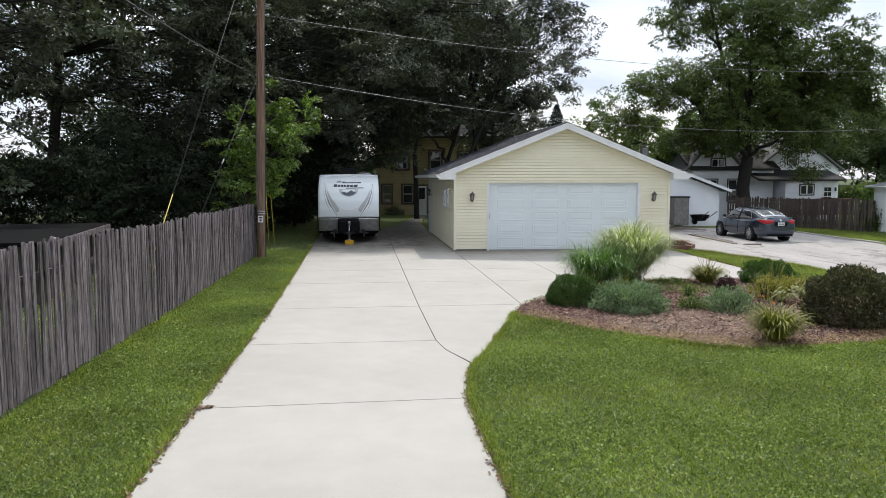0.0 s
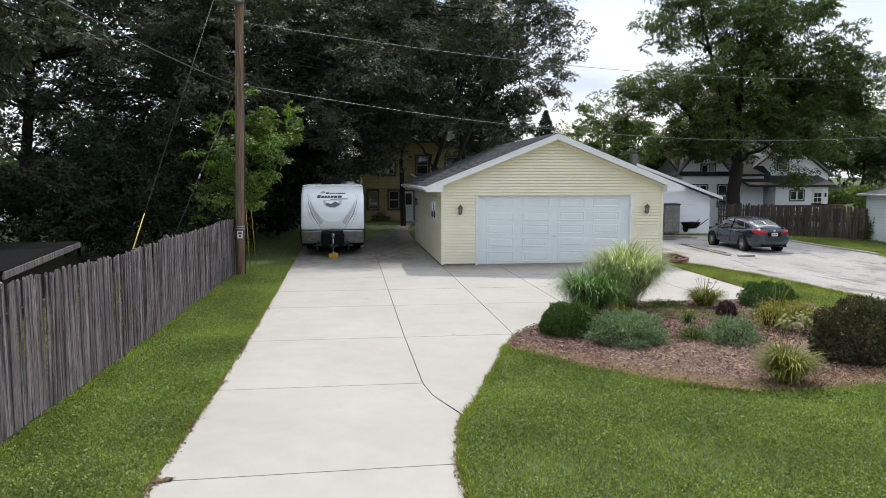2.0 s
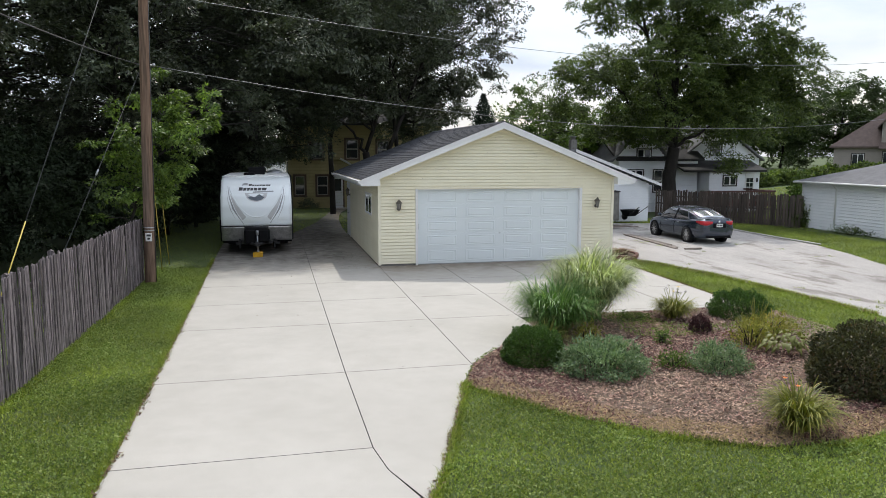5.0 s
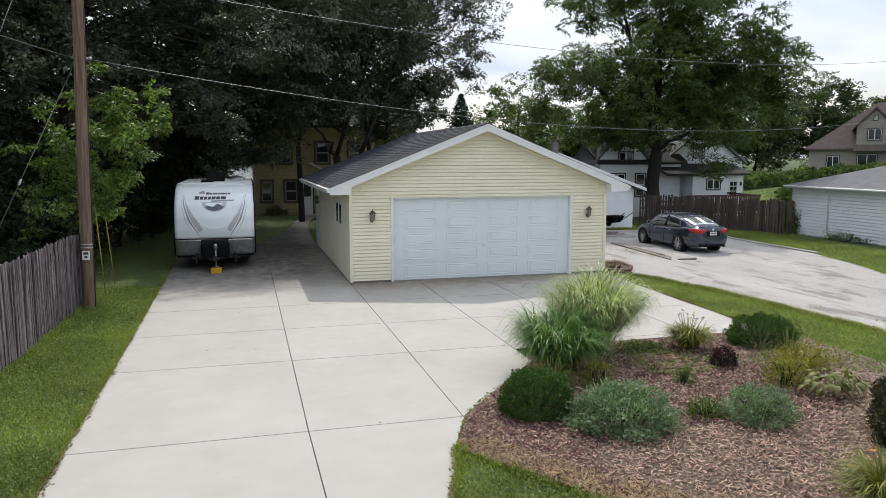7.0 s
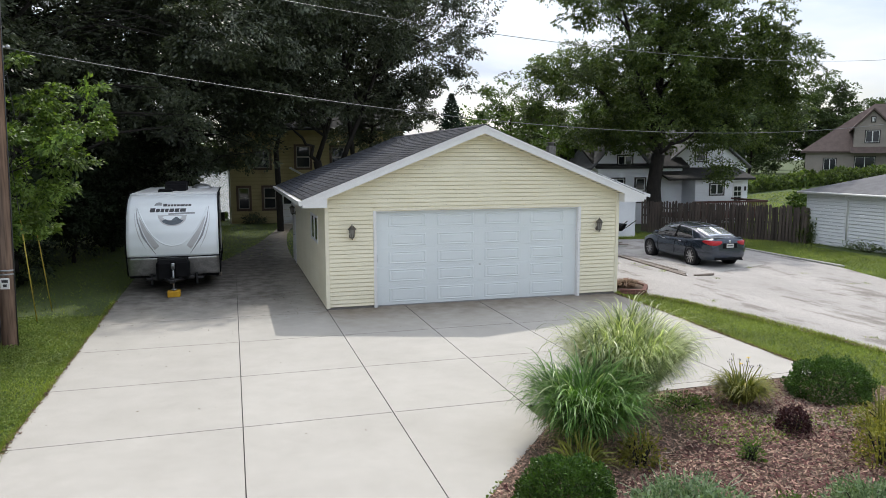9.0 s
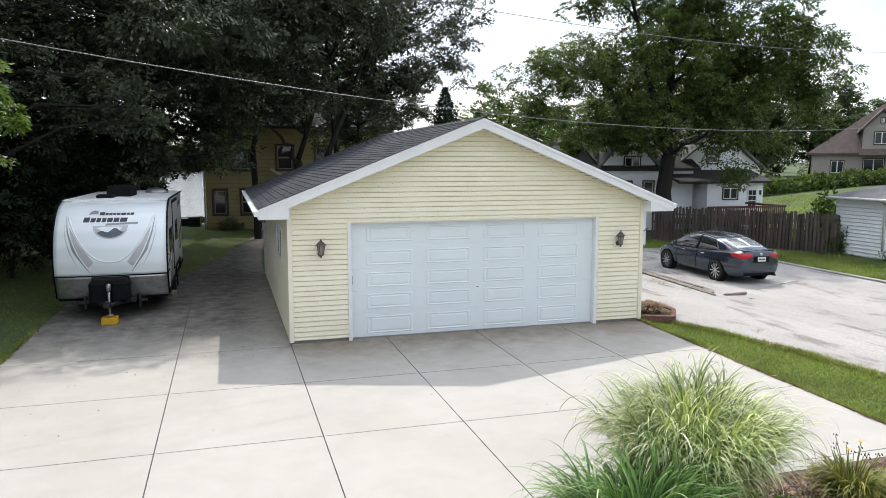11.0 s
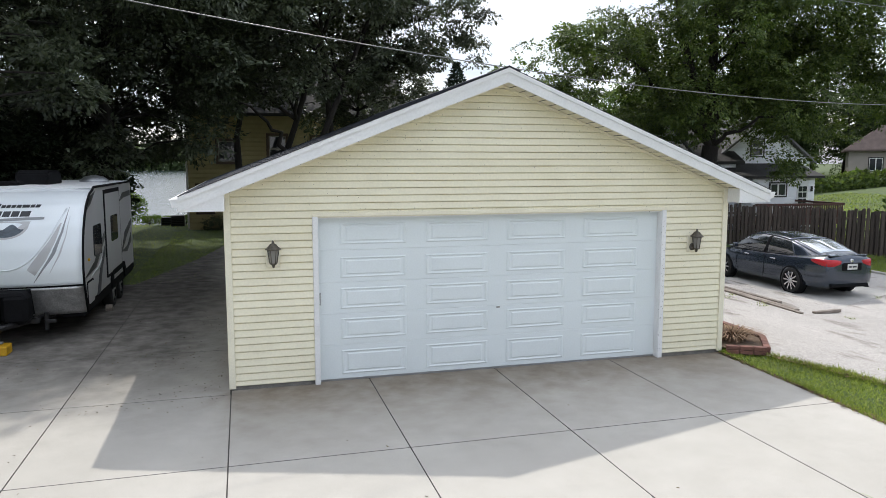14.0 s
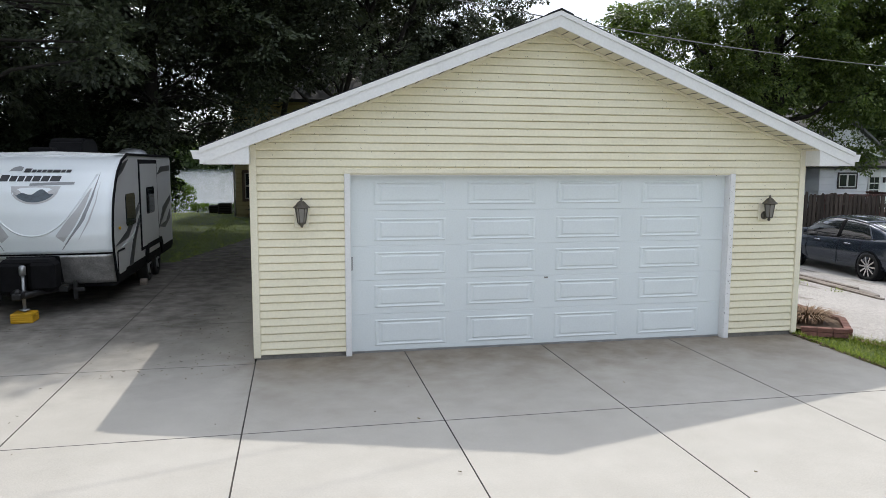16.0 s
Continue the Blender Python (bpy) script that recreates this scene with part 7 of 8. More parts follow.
part("corner_trim", bm, M["paint_white"], sh)

# taupe house on the rise: a hipped roof with a gabled bay
th = thing("taupe_house", "large taupe house with a brown hipped roof and a gabled bay", "house", (61.8, 53.25, 2.15), -42.5)
bm = bmesh.new()
sm = bmesh.new()
box(bm, 0, 0, -3.5, 15, 9, 2.1)
laps(sm, "x", 0, 15, -1.6, 2.1, 0.0, 0.2, 0.02)
box(bm, 4.75, -0.9, 1.9, 8.25, 3.0, 4.7)
laps(sm, "x", 4.75, 8.25, 2.6, 4.7, -0.9, 0.2, 0.02)
prism(bm, [(4.75, 4.7), (8.25, 4.7), (6.5, 6.5)], -0.9, 3.5, "y")
laps(sm, "x", 4.75, 8.25, 4.7, 6.4, -0.9, 0.2, 0.02, top=lambda z: (4.75 + max(0, z - 4.7) * 0.97, 8.25 - max(0, z - 4.7) * 0.97))
box(bm, 8.25, -0.3, -3.5, 15, 3.0, 3.6)
part("wall", bm, M["taupe_siding"], th)
tagged(part("siding", sm, M["taupe_siding"], th), kind="stuff")
bm = bmesh.new()
low = [Vector((-0.5, -0.5, 2.0)), Vector((16, -0.5, 2.0)), Vector((16, 9.5, 2.0)), Vector((-0.5, 9.5, 2.0))]
vb = [bm.verts.new(p) for p in low]
vt = [bm.verts.new(p + Vector((0, 0, 0.18))) for p in low]
vr = [bm.verts.new((6.9, 4.5, 7.6)), bm.verts.new((16, 4.5, 7.6))]
for i in range(4):
    bm.faces.new((vb[i], vb[(i + 1) % 4], vt[(i + 1) % 4], vt[i]))
bm.faces.new(vb[::-1])
bm.faces.new((vt[0], vt[1], vr[1], vr[0]))
bm.faces.new((vt[1], vt[2], vr[1]))
bm.faces.new((vt[2], vt[3], vr[0], vr[1]))
bm.faces.new((vt[3], vt[0], vr[0]))
part("roof", bm, M["roof_brown"], th)
bm = bmesh.new()
for u in (4.3, 8.7):
    prism(bm, [(6.5, 6.85), (u, 4.5), (u, 4.3), (6.5, 6.62)], -1.25, 5.0, "y")
part("bay_roof", bm, M["roof_brown"], th)
bm = bmesh.new()
prism(bm, [(-1.4, 1.9), (-0.9, 2.6), (0.1, 2.6), (0.1, 1.9)], 4.5, 8.4, "x")
part("skirt_roof", bm, M["roof_brown"], th)
bm = bmesh.new()
prism(bm, [(-1.0, 3.4), (3.2, 5.9), (3.2, 5.7), (-1.0, 3.2)], 8.3, 15.5, "x")
part("side_roof", bm, M["roof_brown"], th)
for x0, x1, z0, z1, y in ((5.85, 7.15, 3.1, 4.35, -0.9), (1.9, 3.1, 0.0, 1.3, 0.0), (5.0, 6.9, 0.0, 1.5, 0.0), (6.35, 6.65, 5.35, 5.8, -0.9), (9.4, 10.4, 0.4, 1.6, -0.3), (9.6, 10.6, 2.3, 3.1, -0.3)):
    window(th, x0, x1, z0, z1, y - 0.03, "dark_trim", False, True, 0.10)

# dark roofs behind the grey fence
nr = thing("neighbour_shed", "low shed with a dark flat felt roof, blackened for tree shade, behind the fence", "shed", (-9.6, -3.7, 0), 8)
bm = bmesh.new()
box(bm, -7, -6, 1.14, 0, 0, 1.22, 0.01)
part("roof", bm, M["shaded_felt_roof"], nr)
bm = bmesh.new()
box(bm, -0.03, -6, 1.06, 0.02, 0.02, 1.20, 0.01)
part("fascia", bm, M["fence_grey"], nr, "weathered grey fascia board")
bm = bmesh.new()
box(bm, -6.8, -5.8, -0.1, -0.3, -0.3, 1.14)
part("wall", bm, M["dark_trim"], nr)
nh = thing("neighbour_house", "dark-roofed bungalow in the shade of the maples", "house", (-30, 9, 0), 10)
bm = bmesh.new()
box(bm, -6, -4, -0.2, 8, 4, 2.3)
part("wall", bm, M["brown_trim"], nh)
bm = bmesh.new()
gable_roof(bm, -6, 8, -4, 4, 2.3, 4.3, "x", 0.5)
part("roof", bm, M["roof_dark"], nh)

# ---- planting bed ----
M["boxwood"] = leafy("boxwood_leaves", (0.024, 0.062, 0.012), (0.105, 0.195, 0.034), 0.25, 0.4)
M["catmint"] = leafy("grey_green_leaves", (0.095, 0.16, 0.08), (0.29, 0.385, 0.22), 0.25, 0.65, third=(0.33, 0.37, 0.30))
M["zebra"] = leafy("variegated_grass", (0.08, 0.14, 0.03), (0.72, 0.74, 0.42), 0.32, 0.4, third=(0.92, 0.92, 0.74))
M["green_grass"] = leafy("green_grass_blades", (0.035, 0.095, 0.018), (0.17, 0.31, 0.07), 0.34, 0.42, third=(0.58, 0.64, 0.40))
M["lily"] = leafy("lily_leaves", (0.09, 0.115, 0.022), (0.29, 0.28, 0.055), 0.3, 0.5, third=(0.42, 0.34, 0.10))
M["hosta"] = leafy("hosta_leaves", (0.09, 0.105, 0.025), (0.24, 0.235, 0.07), 0.25, 0.5)
M["purple"] = leafy("purple_leaves", (0.03, 0.012, 0.016), (0.085, 0.03, 0.035), 0.2, 0.5)
M["dark_shrub"] = leafy("dark_shrub_leaves", (0.045, 0.052, 0.024), (0.13, 0.125, 0.055), 0.2, 0.45, third=(0.20, 0.11, 0.07))
M["gold_shrub"] = leafy("gold_shrub_leaves", (0.13, 0.14, 0.03), (0.32, 0.29, 0.06), 0.3, 0.5, third=(0.40, 0.22, 0.05))
M["withered"] = surface("withered_leaves", (0.24, 0.155, 0.095), 0.9, vary=0.3, scale=4, island=0.5)
M["orange"] = surface("orange_petals", (0.75, 0.22, 0.02), 0.5, vary=0.2)
M["gold"] = surface("yellow_petals", (0.80, 0.55, 0.03), 0.5, vary=0.2)


def strips(name, pts, width, material, parent=None, label=""):
    """Ribbons: pts is blades x steps x 3, width blades x steps; each ribbon is one island."""
    n, k, _ = pts.shape
    d = np.gradient(pts, axis=1)
    flat = d.copy()
    flat[..., 2] = 0
    side = np.stack([-d[..., 1], d[..., 0], np.zeros((n, k))], -1)
    m = np.linalg.norm(side, axis=-1, keepdims=True)
    side = np.where(m > 1e-6, side / np.maximum(m, 1e-6), np.array([1.0, 0, 0]))
    v = np.stack([pts - side * width[..., None] / 2, pts + side * width[..., None] / 2], 2).reshape(-1, 3)
    base = (np.arange(n)[:, None] * k + np.arange(k - 1)[None, :]) * 2
    f = np.stack([base, base + 1, base + 3, base + 2], -1).reshape(-1, 4)
    me = bpy.data.meshes.new(name)
    me.vertices.add(len(v))
    me.vertices.foreach_set("co", v.astype(np.float32).ravel())
    me.loops.add(f.size)
    me.loops.foreach_set("vertex_index", f.astype(np.int32).ravel())
    me.polygons.add(len(f))
    me.polygons.foreach_set("loop_start", np.arange(0, f.size, 4, dtype=np.int32))
    me.polygons.foreach_set("loop_total", np.full(len(f), 4, np.int32))
    me.update(calc_edges=True)
    me.materials.append(material)
    ob = new(name, me)
    ob.parent = parent
    if label:
        ob["label"] = label
    return ob


def arcs(rnd, n, root, reach, rise, k=7, droop=0.9):
    """Arching blades from a tuft."""
    a = rnd.uniform(0, 2 * math.pi, n)
    s = np.linspace(0, 1, k)[None, :]
    R = (reach * rnd.uniform(0.15, 1.1, n) ** 0.8)[:, None]
    H = (rise * rnd.uniform(0.55, 1.1, n))[:, None]
    b = np.sqrt(rnd.uniform(0, 1, n)) * root
    x = (b * np.cos(a))[:, None] + np.cos(a)[:, None] * R * s ** 1.7
    y = (b * np.sin(a))[:, None] + np.sin(a)[:, None] * R * s ** 1.7
    fall = droop * (R / reach) ** 1.2
    z = H * (s * (1 + 1.6 * fall) - 2.25 * fall * s ** 2)
    wob = np.cumsum(rnd.normal(0, 0.03 * reach, (n, k, 2)), 1) * s[..., None]
    x += wob[..., 0]
    y += wob[..., 1]
    return np.stack([x, y, z], -1)


def culm_leaves(rnd, culms, per, root, spread, tall, leaf_len, k=8, high=0.8):
    """Arching ribbons set along leaning stems: each leaves its stem steeply and bends over towards its tip."""
    n = culms * per
    ca = rnd.uniform(0, 2 * math.pi, culms)
    cr = np.sqrt(rnd.uniform(0, 1, culms))
    ct = cr * spread * rnd.uniform(0.7, 1.15, culms)
    ch = tall * rnd.uniform(0.7, 1.1, culms) * (1.05 - 0.3 * min(high, 0.8) * cr)
    ca, cr, ct, ch = (np.repeat(v, per) for v in (ca, cr, ct, ch))
    f = rnd.uniform(0.07, 1.0, n) ** high
    bow = ct * (0.55 + 0.45 * f)
    p0 = np.stack([np.cos(ca) * (cr * root + np.sin(bow) * ch * f), np.sin(ca) * (cr * root + np.sin(bow) * ch * f), np.cos(bow) * ch * f], 1)
    la = ca + rnd.normal(0, 0.6, n)
    th = np.clip(bow * 0.6 + rnd.uniform(0.12, 0.55, n), 0, 1.5)
    L = leaf_len * rnd.uniform(0.55, 1.25, n)
    bend = rnd.uniform(1.3, 2.6, n)
    pts = np.zeros((n, k, 3))
    pts[:, 0] = p0
    twist = rnd.normal(0, 0.25, n)
    for i in range(1, k):
        s = (i - 0.5) / (k - 1)
        a, t = la + twist * s, th + bend * s ** 1.6
        step = (L / (k - 1))[:, None]
        pts[:, i] = pts[:, i - 1] + np.stack([np.cos(a) * np.sin(t), np.sin(a) * np.sin(t), np.cos(t)], 1) * step
    pts[..., 2] = np.maximum(pts[..., 2], 0.012)
    return pts


def maiden(name, label, loc, culms, per, root, spread, tall, leaf_len, leaf, seed, w=0.017, high=0.8):
    rnd = np.random.RandomState(seed)
    top = thing(name, label, "ornamental grass", loc)
    p = culm_leaves(rnd, culms, per, root, spread, tall, leaf_len, high=high)
    n, k, _ = p.shape
    s = np.linspace(0, 1, k)[None, :]
    strips("blades", p, w * rnd.uniform(0.55, 1.2, (n, 1)) * np.minimum(1, 0.45 + 2.2 * s) * (1.02 - s ** 2.6), M[leaf], top)
    p = culm_leaves(rnd, culms // 3, 3, root, spread * 1.1, tall * 0.45, leaf_len * 0.8)
    n = p.shape[0]
    strips("dry_blades", p, w * 0.6 * np.ones((n, 1)) * (1.02 - s ** 2), M["straw"], top, "dry straw-coloured blades")
    p = arcs(rnd, culms, root, root * 1.2 + spread * tall * 0.7, tall * 0.95, 6, 0.1)
    strips("stalks", p, 0.007 * np.ones((culms, 6)), M["green_grass"], top, "thin green stalks")
    return top


def strap_plant(name, label, loc, reach, rise, n, leaf, seed, petals=None, stalks=0, category="day lily", w=0.018, blooms=2):
    rnd = np.random.RandomState(seed)
    top = thing(name, label, category, loc)
    p = arcs(rnd, n, 0.22, reach, rise, 7, 0.8)
    if category == "day lily":
        p = culm_leaves(rnd, n // 8, 8, 0.14, 0.55, rise * 0.62, rise * 0.75, 7)
        n = len(p)
    s = np.linspace(0, 1, 7)[None, :]
    strips("leaves", p, w * rnd.uniform(0.7, 1.2, (n, 1)) * (1.02 - s ** 2.2), M[leaf], top)
    for i in range(stalks):
        a, r = rnd.uniform(0, 6.28), reach * rnd.uniform(0.1, 0.55)
        e = Vector((r * math.cos(a), r * math.sin(a), rise * rnd.uniform(0.95, 1.22)))
        bm = bmesh.new()
        tube(bm, [(0.04 * math.cos(a), 0.04 * math.sin(a), 0), e * 0.6 + Vector((0, 0, rise * 0.1)), e], [0.006, 0.005, 0.004], 5)
        st = part("stalk", bm, M["lily"], top)
        if i >= blooms and category == "day lily" and stalks > 7:
            bm = bmesh.new()
            for q in range(3):
                g_ = e + Vector((0.02 * math.cos(q * 2.1), 0.02 * math.sin(q * 2.1), 0.01 * q))
                lathe(bm, g_, [(0.002, -0.009), (0.006, 0.0), (0.002, 0.010)], 5)
            part("seed_pod", bm, M["bark"], top, "dark seed pods")
        if petals and i < blooms:
            bm = bmesh.new()
            for q in range(6):
                b = q * math.pi / 3
                d = Vector((math.cos(b), math.sin(b), 0.55)).normalized()
                t = Vector((-math.sin(b), math.cos(b), 0))
                poly(bm, [e, e + d * 0.022 + t * 0.010, e + d * 0.045, e + d * 0.022 - t * 0.010])
            part("flower", bm, M[petals], top)
    return top


def shrub(name, label, loc, rx, ry, h, n, size, leaf, seed, lump=0.12, category="shrub", spikes=0, slim=0.5):
    rnd = np.random.RandomState(seed)
    top = thing(name, label, category, loc)
    u = rnd.normal(size=(n, 3))
    u /= np.linalg.norm(u, axis=1)[:, None]
    u[:, 2] = np.where(u[:, 2] < -0.35, -u[:, 2], u[:, 2])
    ns = np.array([noise.noise(Vector(q) * 3.2 + Vector((seed, 0, 0))) + 0.6 * noise.noise(Vector(q) * 8 + Vector((0, seed, 0))) for q in u])
    rad = (1 + lump * 1.8 * ns) * (1 - 0.22 * rnd.uniform(0, 1, n) ** 2.2)
    up = np.abs(u[:, 2])
    ring_ = (1 - up ** 2.4) ** 0.5 / np.maximum(np.hypot(u[:, 0], u[:, 1]), 1e-6)
    c = np.stack([u[:, 0] * ring_ * rx, u[:, 1] * ring_ * ry, up * h], 1) * rad[:, None]
    c[:, :2] *= (0.86 + 0.14 * np.minimum(1, c[:, 2:3] / (0.35 * h)))
    c[:, 2] = np.maximum(c[:, 2], 0.01)
    quads("foliage", leaf_quads(c, size, rnd, -0.25, slim, u * 1.2), M[leaf], top)
    bm = bmesh.new()
    for i in range(9):
        a = 2 * math.pi * i / 9 + rnd.uniform(-.2, .2)
        tube(bm, [(0.05 * math.cos(a), 0.05 * math.sin(a), -0.03), (rx * 0.35 * math.cos(a), ry * 0.35 * math.sin(a), h * 0.4), (rx * 0.6 * math.cos(a), ry * 0.6 * math.sin(a), h * 0.75)], [0.016, 0.011, 0.006], 5)
    tagged(part("stems", bm, M["bark"], top), kind="stuff")
    if spikes:
        p = arcs(rnd, spikes, rx * 0.6, rx * 0.5, h * 1.2, 5, 0.3)
        strips("flower_spike", p, 0.010 * np.ones((spikes, 5)), M[leaf], top)
    return top


maiden("maiden_grass", "tall variegated maiden grass with cream-striped blades", (3.02, -7.82, 0.0), 330, 14, 0.26, 0.56, 1.16, 0.58, "zebra", 1, 0.0155, 0.5)
maiden("maiden_grass", "green maiden grass clump at the drive edge", (1.98, -8.72, 0.0), 230, 10, 0.22, 0.68, 0.86, 0.62, "green_grass", 2, 0.017)
shrub("boxwood", "clipped dark green boxwood ball", (0.96, -10.3, 0), 0.50, 0.48, 0.56, 19000, 0.030, "boxwood", 3, 0.09)
shrub("boxwood", "rounded dark green boxwood by the lawn", (6.18, -8.1, 0), 0.62, 0.55, 0.52, 19000, 0.030, "boxwood", 4, 0.11)
shrub("catmint", "grey-green mounded catmint in the mulch", (1.78, -11.05, 0), 0.66, 0.52, 0.46, 9500, 0.044, "catmint", 5, 0.24, "perennial", 120, 0.45)
shrub("catmint", "loose grey-green catmint mound", (3.58, -11.3, 0), 0.43, 0.38, 0.36, 3600, 0.042, "catmint", 6, 0.30, "perennial", 90, 0.45)
shrub("barberry", "small dark purple barberry", (4.66, -9.1, 0), 0.2, 0.2, 0.29, 2200, 0.032, "purple", 7, 0.15)
shrub("large_shrub", "broad dark shrub with reddish new growth", (5.05, -12.55, 0), 0.82, 0.75, 0.90, 22000, 0.05, "dark_shrub", 8, 0.10)
shrub("gold_shrub", "yellowing shrub with upright shoots", (4.92, -10.2, 0), 0.32, 0.30, 0.45, 900, 0.05, "gold_shrub", 9, 0.3, "shrub", 40)
shrub("gold_shrub", "small yellow shrub in the mulch", (2.28, -9.45, 0), 0.24, 0.22, 0.34, 520, 0.055, "gold_shrub", 10, 0.3, "shrub", 24)
shrub("low_weeds", "low green weeds at the bed edge", (3.9, -7.95, 0), 0.42, 0.28, 0.12, 1100, 0.035, "leaf_bright", 12, 0.4, "weeds", 10)
shrub("low_weeds", "low green weeds in the mulch", (3.0, -11.0, 0), 0.25, 0.2, 0.2, 700, 0.04, "leaf_bright", 13, 0.4, "weeds", 12)
shrub("low_weeds", "low green weeds in the mulch", (3.55, -9.7, 0), 0.13, 0.13, 0.24, 260, 0.04, "leaf_bright", 14, 0.4, "weeds", 10)
shrub("low_weeds", "low yellow-green plants by the lawn", (5.9, -9.4, 0), 0.5, 0.35, 0.3, 1500, 0.045, "gold_shrub", 15, 0.4, "weeds", 60)
strap_plant("day_lily", "day lily clump with a yellow flower", (4.72, -8.05, 0), 0.62, 0.52, 720, "lily", 20, "gold", 13, blooms=2, w=0.019)
strap_plant("day_lily", "large day lily clump with orange flowers", (3.0, -13.75, 0), 0.52, 0.60, 800, "lily", 21, "orange", 9, blooms=2, w=0.018)
strap_plant("day_lily", "small day lily tuft under the maiden grass", (1.50, -9.55, 0), 0.42, 0.44, 220, "lily", 23, None, 6)
strap_plant("tall_grass_tuft", "thin upright grass tuft with seed stalks", (5.35, -9.75, 0), 0.40, 0.60, 45, "lily", 24, None, 14, "grass", 0.008)
rnd = np.random.RandomState(33)
hosta = thing("hosta", "hosta clump with broad cream-edged leaves", "hosta", (5.2, -10.75, 0))
for i in range(95):
    a, r, e = rnd.uniform(0, 6.28), rnd.uniform(0.04, 0.40), rnd.uniform(0.14, 0.36)
    d, s = Vector((math.cos(a), math.sin(a), 0)), Vector((-math.sin(a), math.cos(a), 0))
    c = d * r + Vector((0, 0, e * (1.1 - r)))
    L_, W_ = rnd.uniform(0.09, 0.15), rnd.uniform(0.03, 0.05)
    bm = bmesh.new()
    rows_ = []
    for t in (0, 0.25, 0.5, 0.75, 1.0):
        w_ = W_ * math.sin(math.pi * min(0.97, 0.12 + t * 0.86))
        q = c + d * (t * L_) + Vector((0, 0, 0.03 * math.sin(t * 2.6) - 0.10 * t * t))
        rows_.append([bm.verts.new(q - s * w_ + Vector((0, 0, 0.012))), bm.verts.new(q), bm.verts.new(q + s * w_ + Vector((0, 0, 0.012)))])
    for u_, v_ in zip(rows_, rows_[1:]):
        bm.faces.new((u_[0], u_[1], v_[1], v_[0])).smooth = True
        bm.faces.new((u_[1], u_[2], v_[2], v_[1])).smooth = True
    part("leaf", bm, M["hosta"], hosta)
strap_plant("withered_lily", "withered brown day lily in the brick planter", (7.86, 0.42, 0.07), 0.42, 0.24, 420, "withered", 25, None, 0, "plant", 0.022)
shrub("planter_weeds", "green sprout in the brick planter", (7.62, 0.9, 0.07), 0.12, 0.15, 0.4, 260, 0.05, "leaf_bright", 26, 0.3, "weeds", 8)
shrub("foundation_shrub", "dark shrub under the lakeside house windows", (-0.9, 24.1, -0.3), 0.6, 0.35, 0.8, 2500, 0.07, "leaf_dark", 27, 0.3)
shrub("vine", "green vine at the shed corner", (21.85, 9.5, -0.25), 0.3, 0.4, 1.2, 2500, 0.09, "leaf_tree", 28, 0.4)
shrub("sapling", "broad-leaved sapling behind the fence", (23.6, 11.6, -0.1), 0.75, 0.75, 1.9, 1500, 0.20, "leaf_bright", 29, 0.3)
shrub("sapling", "low weeds along the shed wall", (21.8, 6.2, -0.25), 0.25, 1.2, 0.35, 900, 0.07, "leaf_tree", 30, 0.4, "weeds")

# ---- lawn, mulch, stones, fallen leaves ----
DRIVE_L = [(-4.79, 9.3), (-4.79, 4.0), (-4.73, -3.5), (-4.675, -10), (-4.675, -13), (-4.775, -18), (-4.775, -28), (-1.93, -28), (-1.89, -16), (-1.63, -14.6), (-1.3, -13.85), (-0.78, -12.4), (-0.32, -11.0), (0.0, -10.2), (1.02, -8.95), (1.9, -7.97), (3.1, -7.30), (6.9, -7.16), (7.0, -6.6), (7.3, 0.1), (0, 0.1), (0, 9.3)]
EDGE_L = [(left_edge(v), v) for v in np.arange(-20, 3, 0.5)]
HOUSES = ((-0.1, 0, 7.4, 9.2), (22.1, -3, 29.1, 9.7), (7.6, 14.2, 16.4, 19.5), (-2.1, 24.5, 7.5, 31), (18, 20, 28, 29))


def on_lawn(x, y):
    ok = ~(inside(DRIVE_L, x, y) | inside(BED, x, y) | inside(GRAVEL, x, y) | inside(PAD, x, y))
    for a, b, c, d in HOUSES:
        ok &= ~((x > a) & (x < c) & (y > b) & (y < d))
    return ok


def sow(rnd, x0, x1, y0, y1, per):
    n = int((x1 - x0) * (y1 - y0) * per)
    x, y = rnd.uniform(x0, x1, n), rnd.uniform(y0, y1, n)
    k = on_lawn(x, y)
    return x[k], y[k]


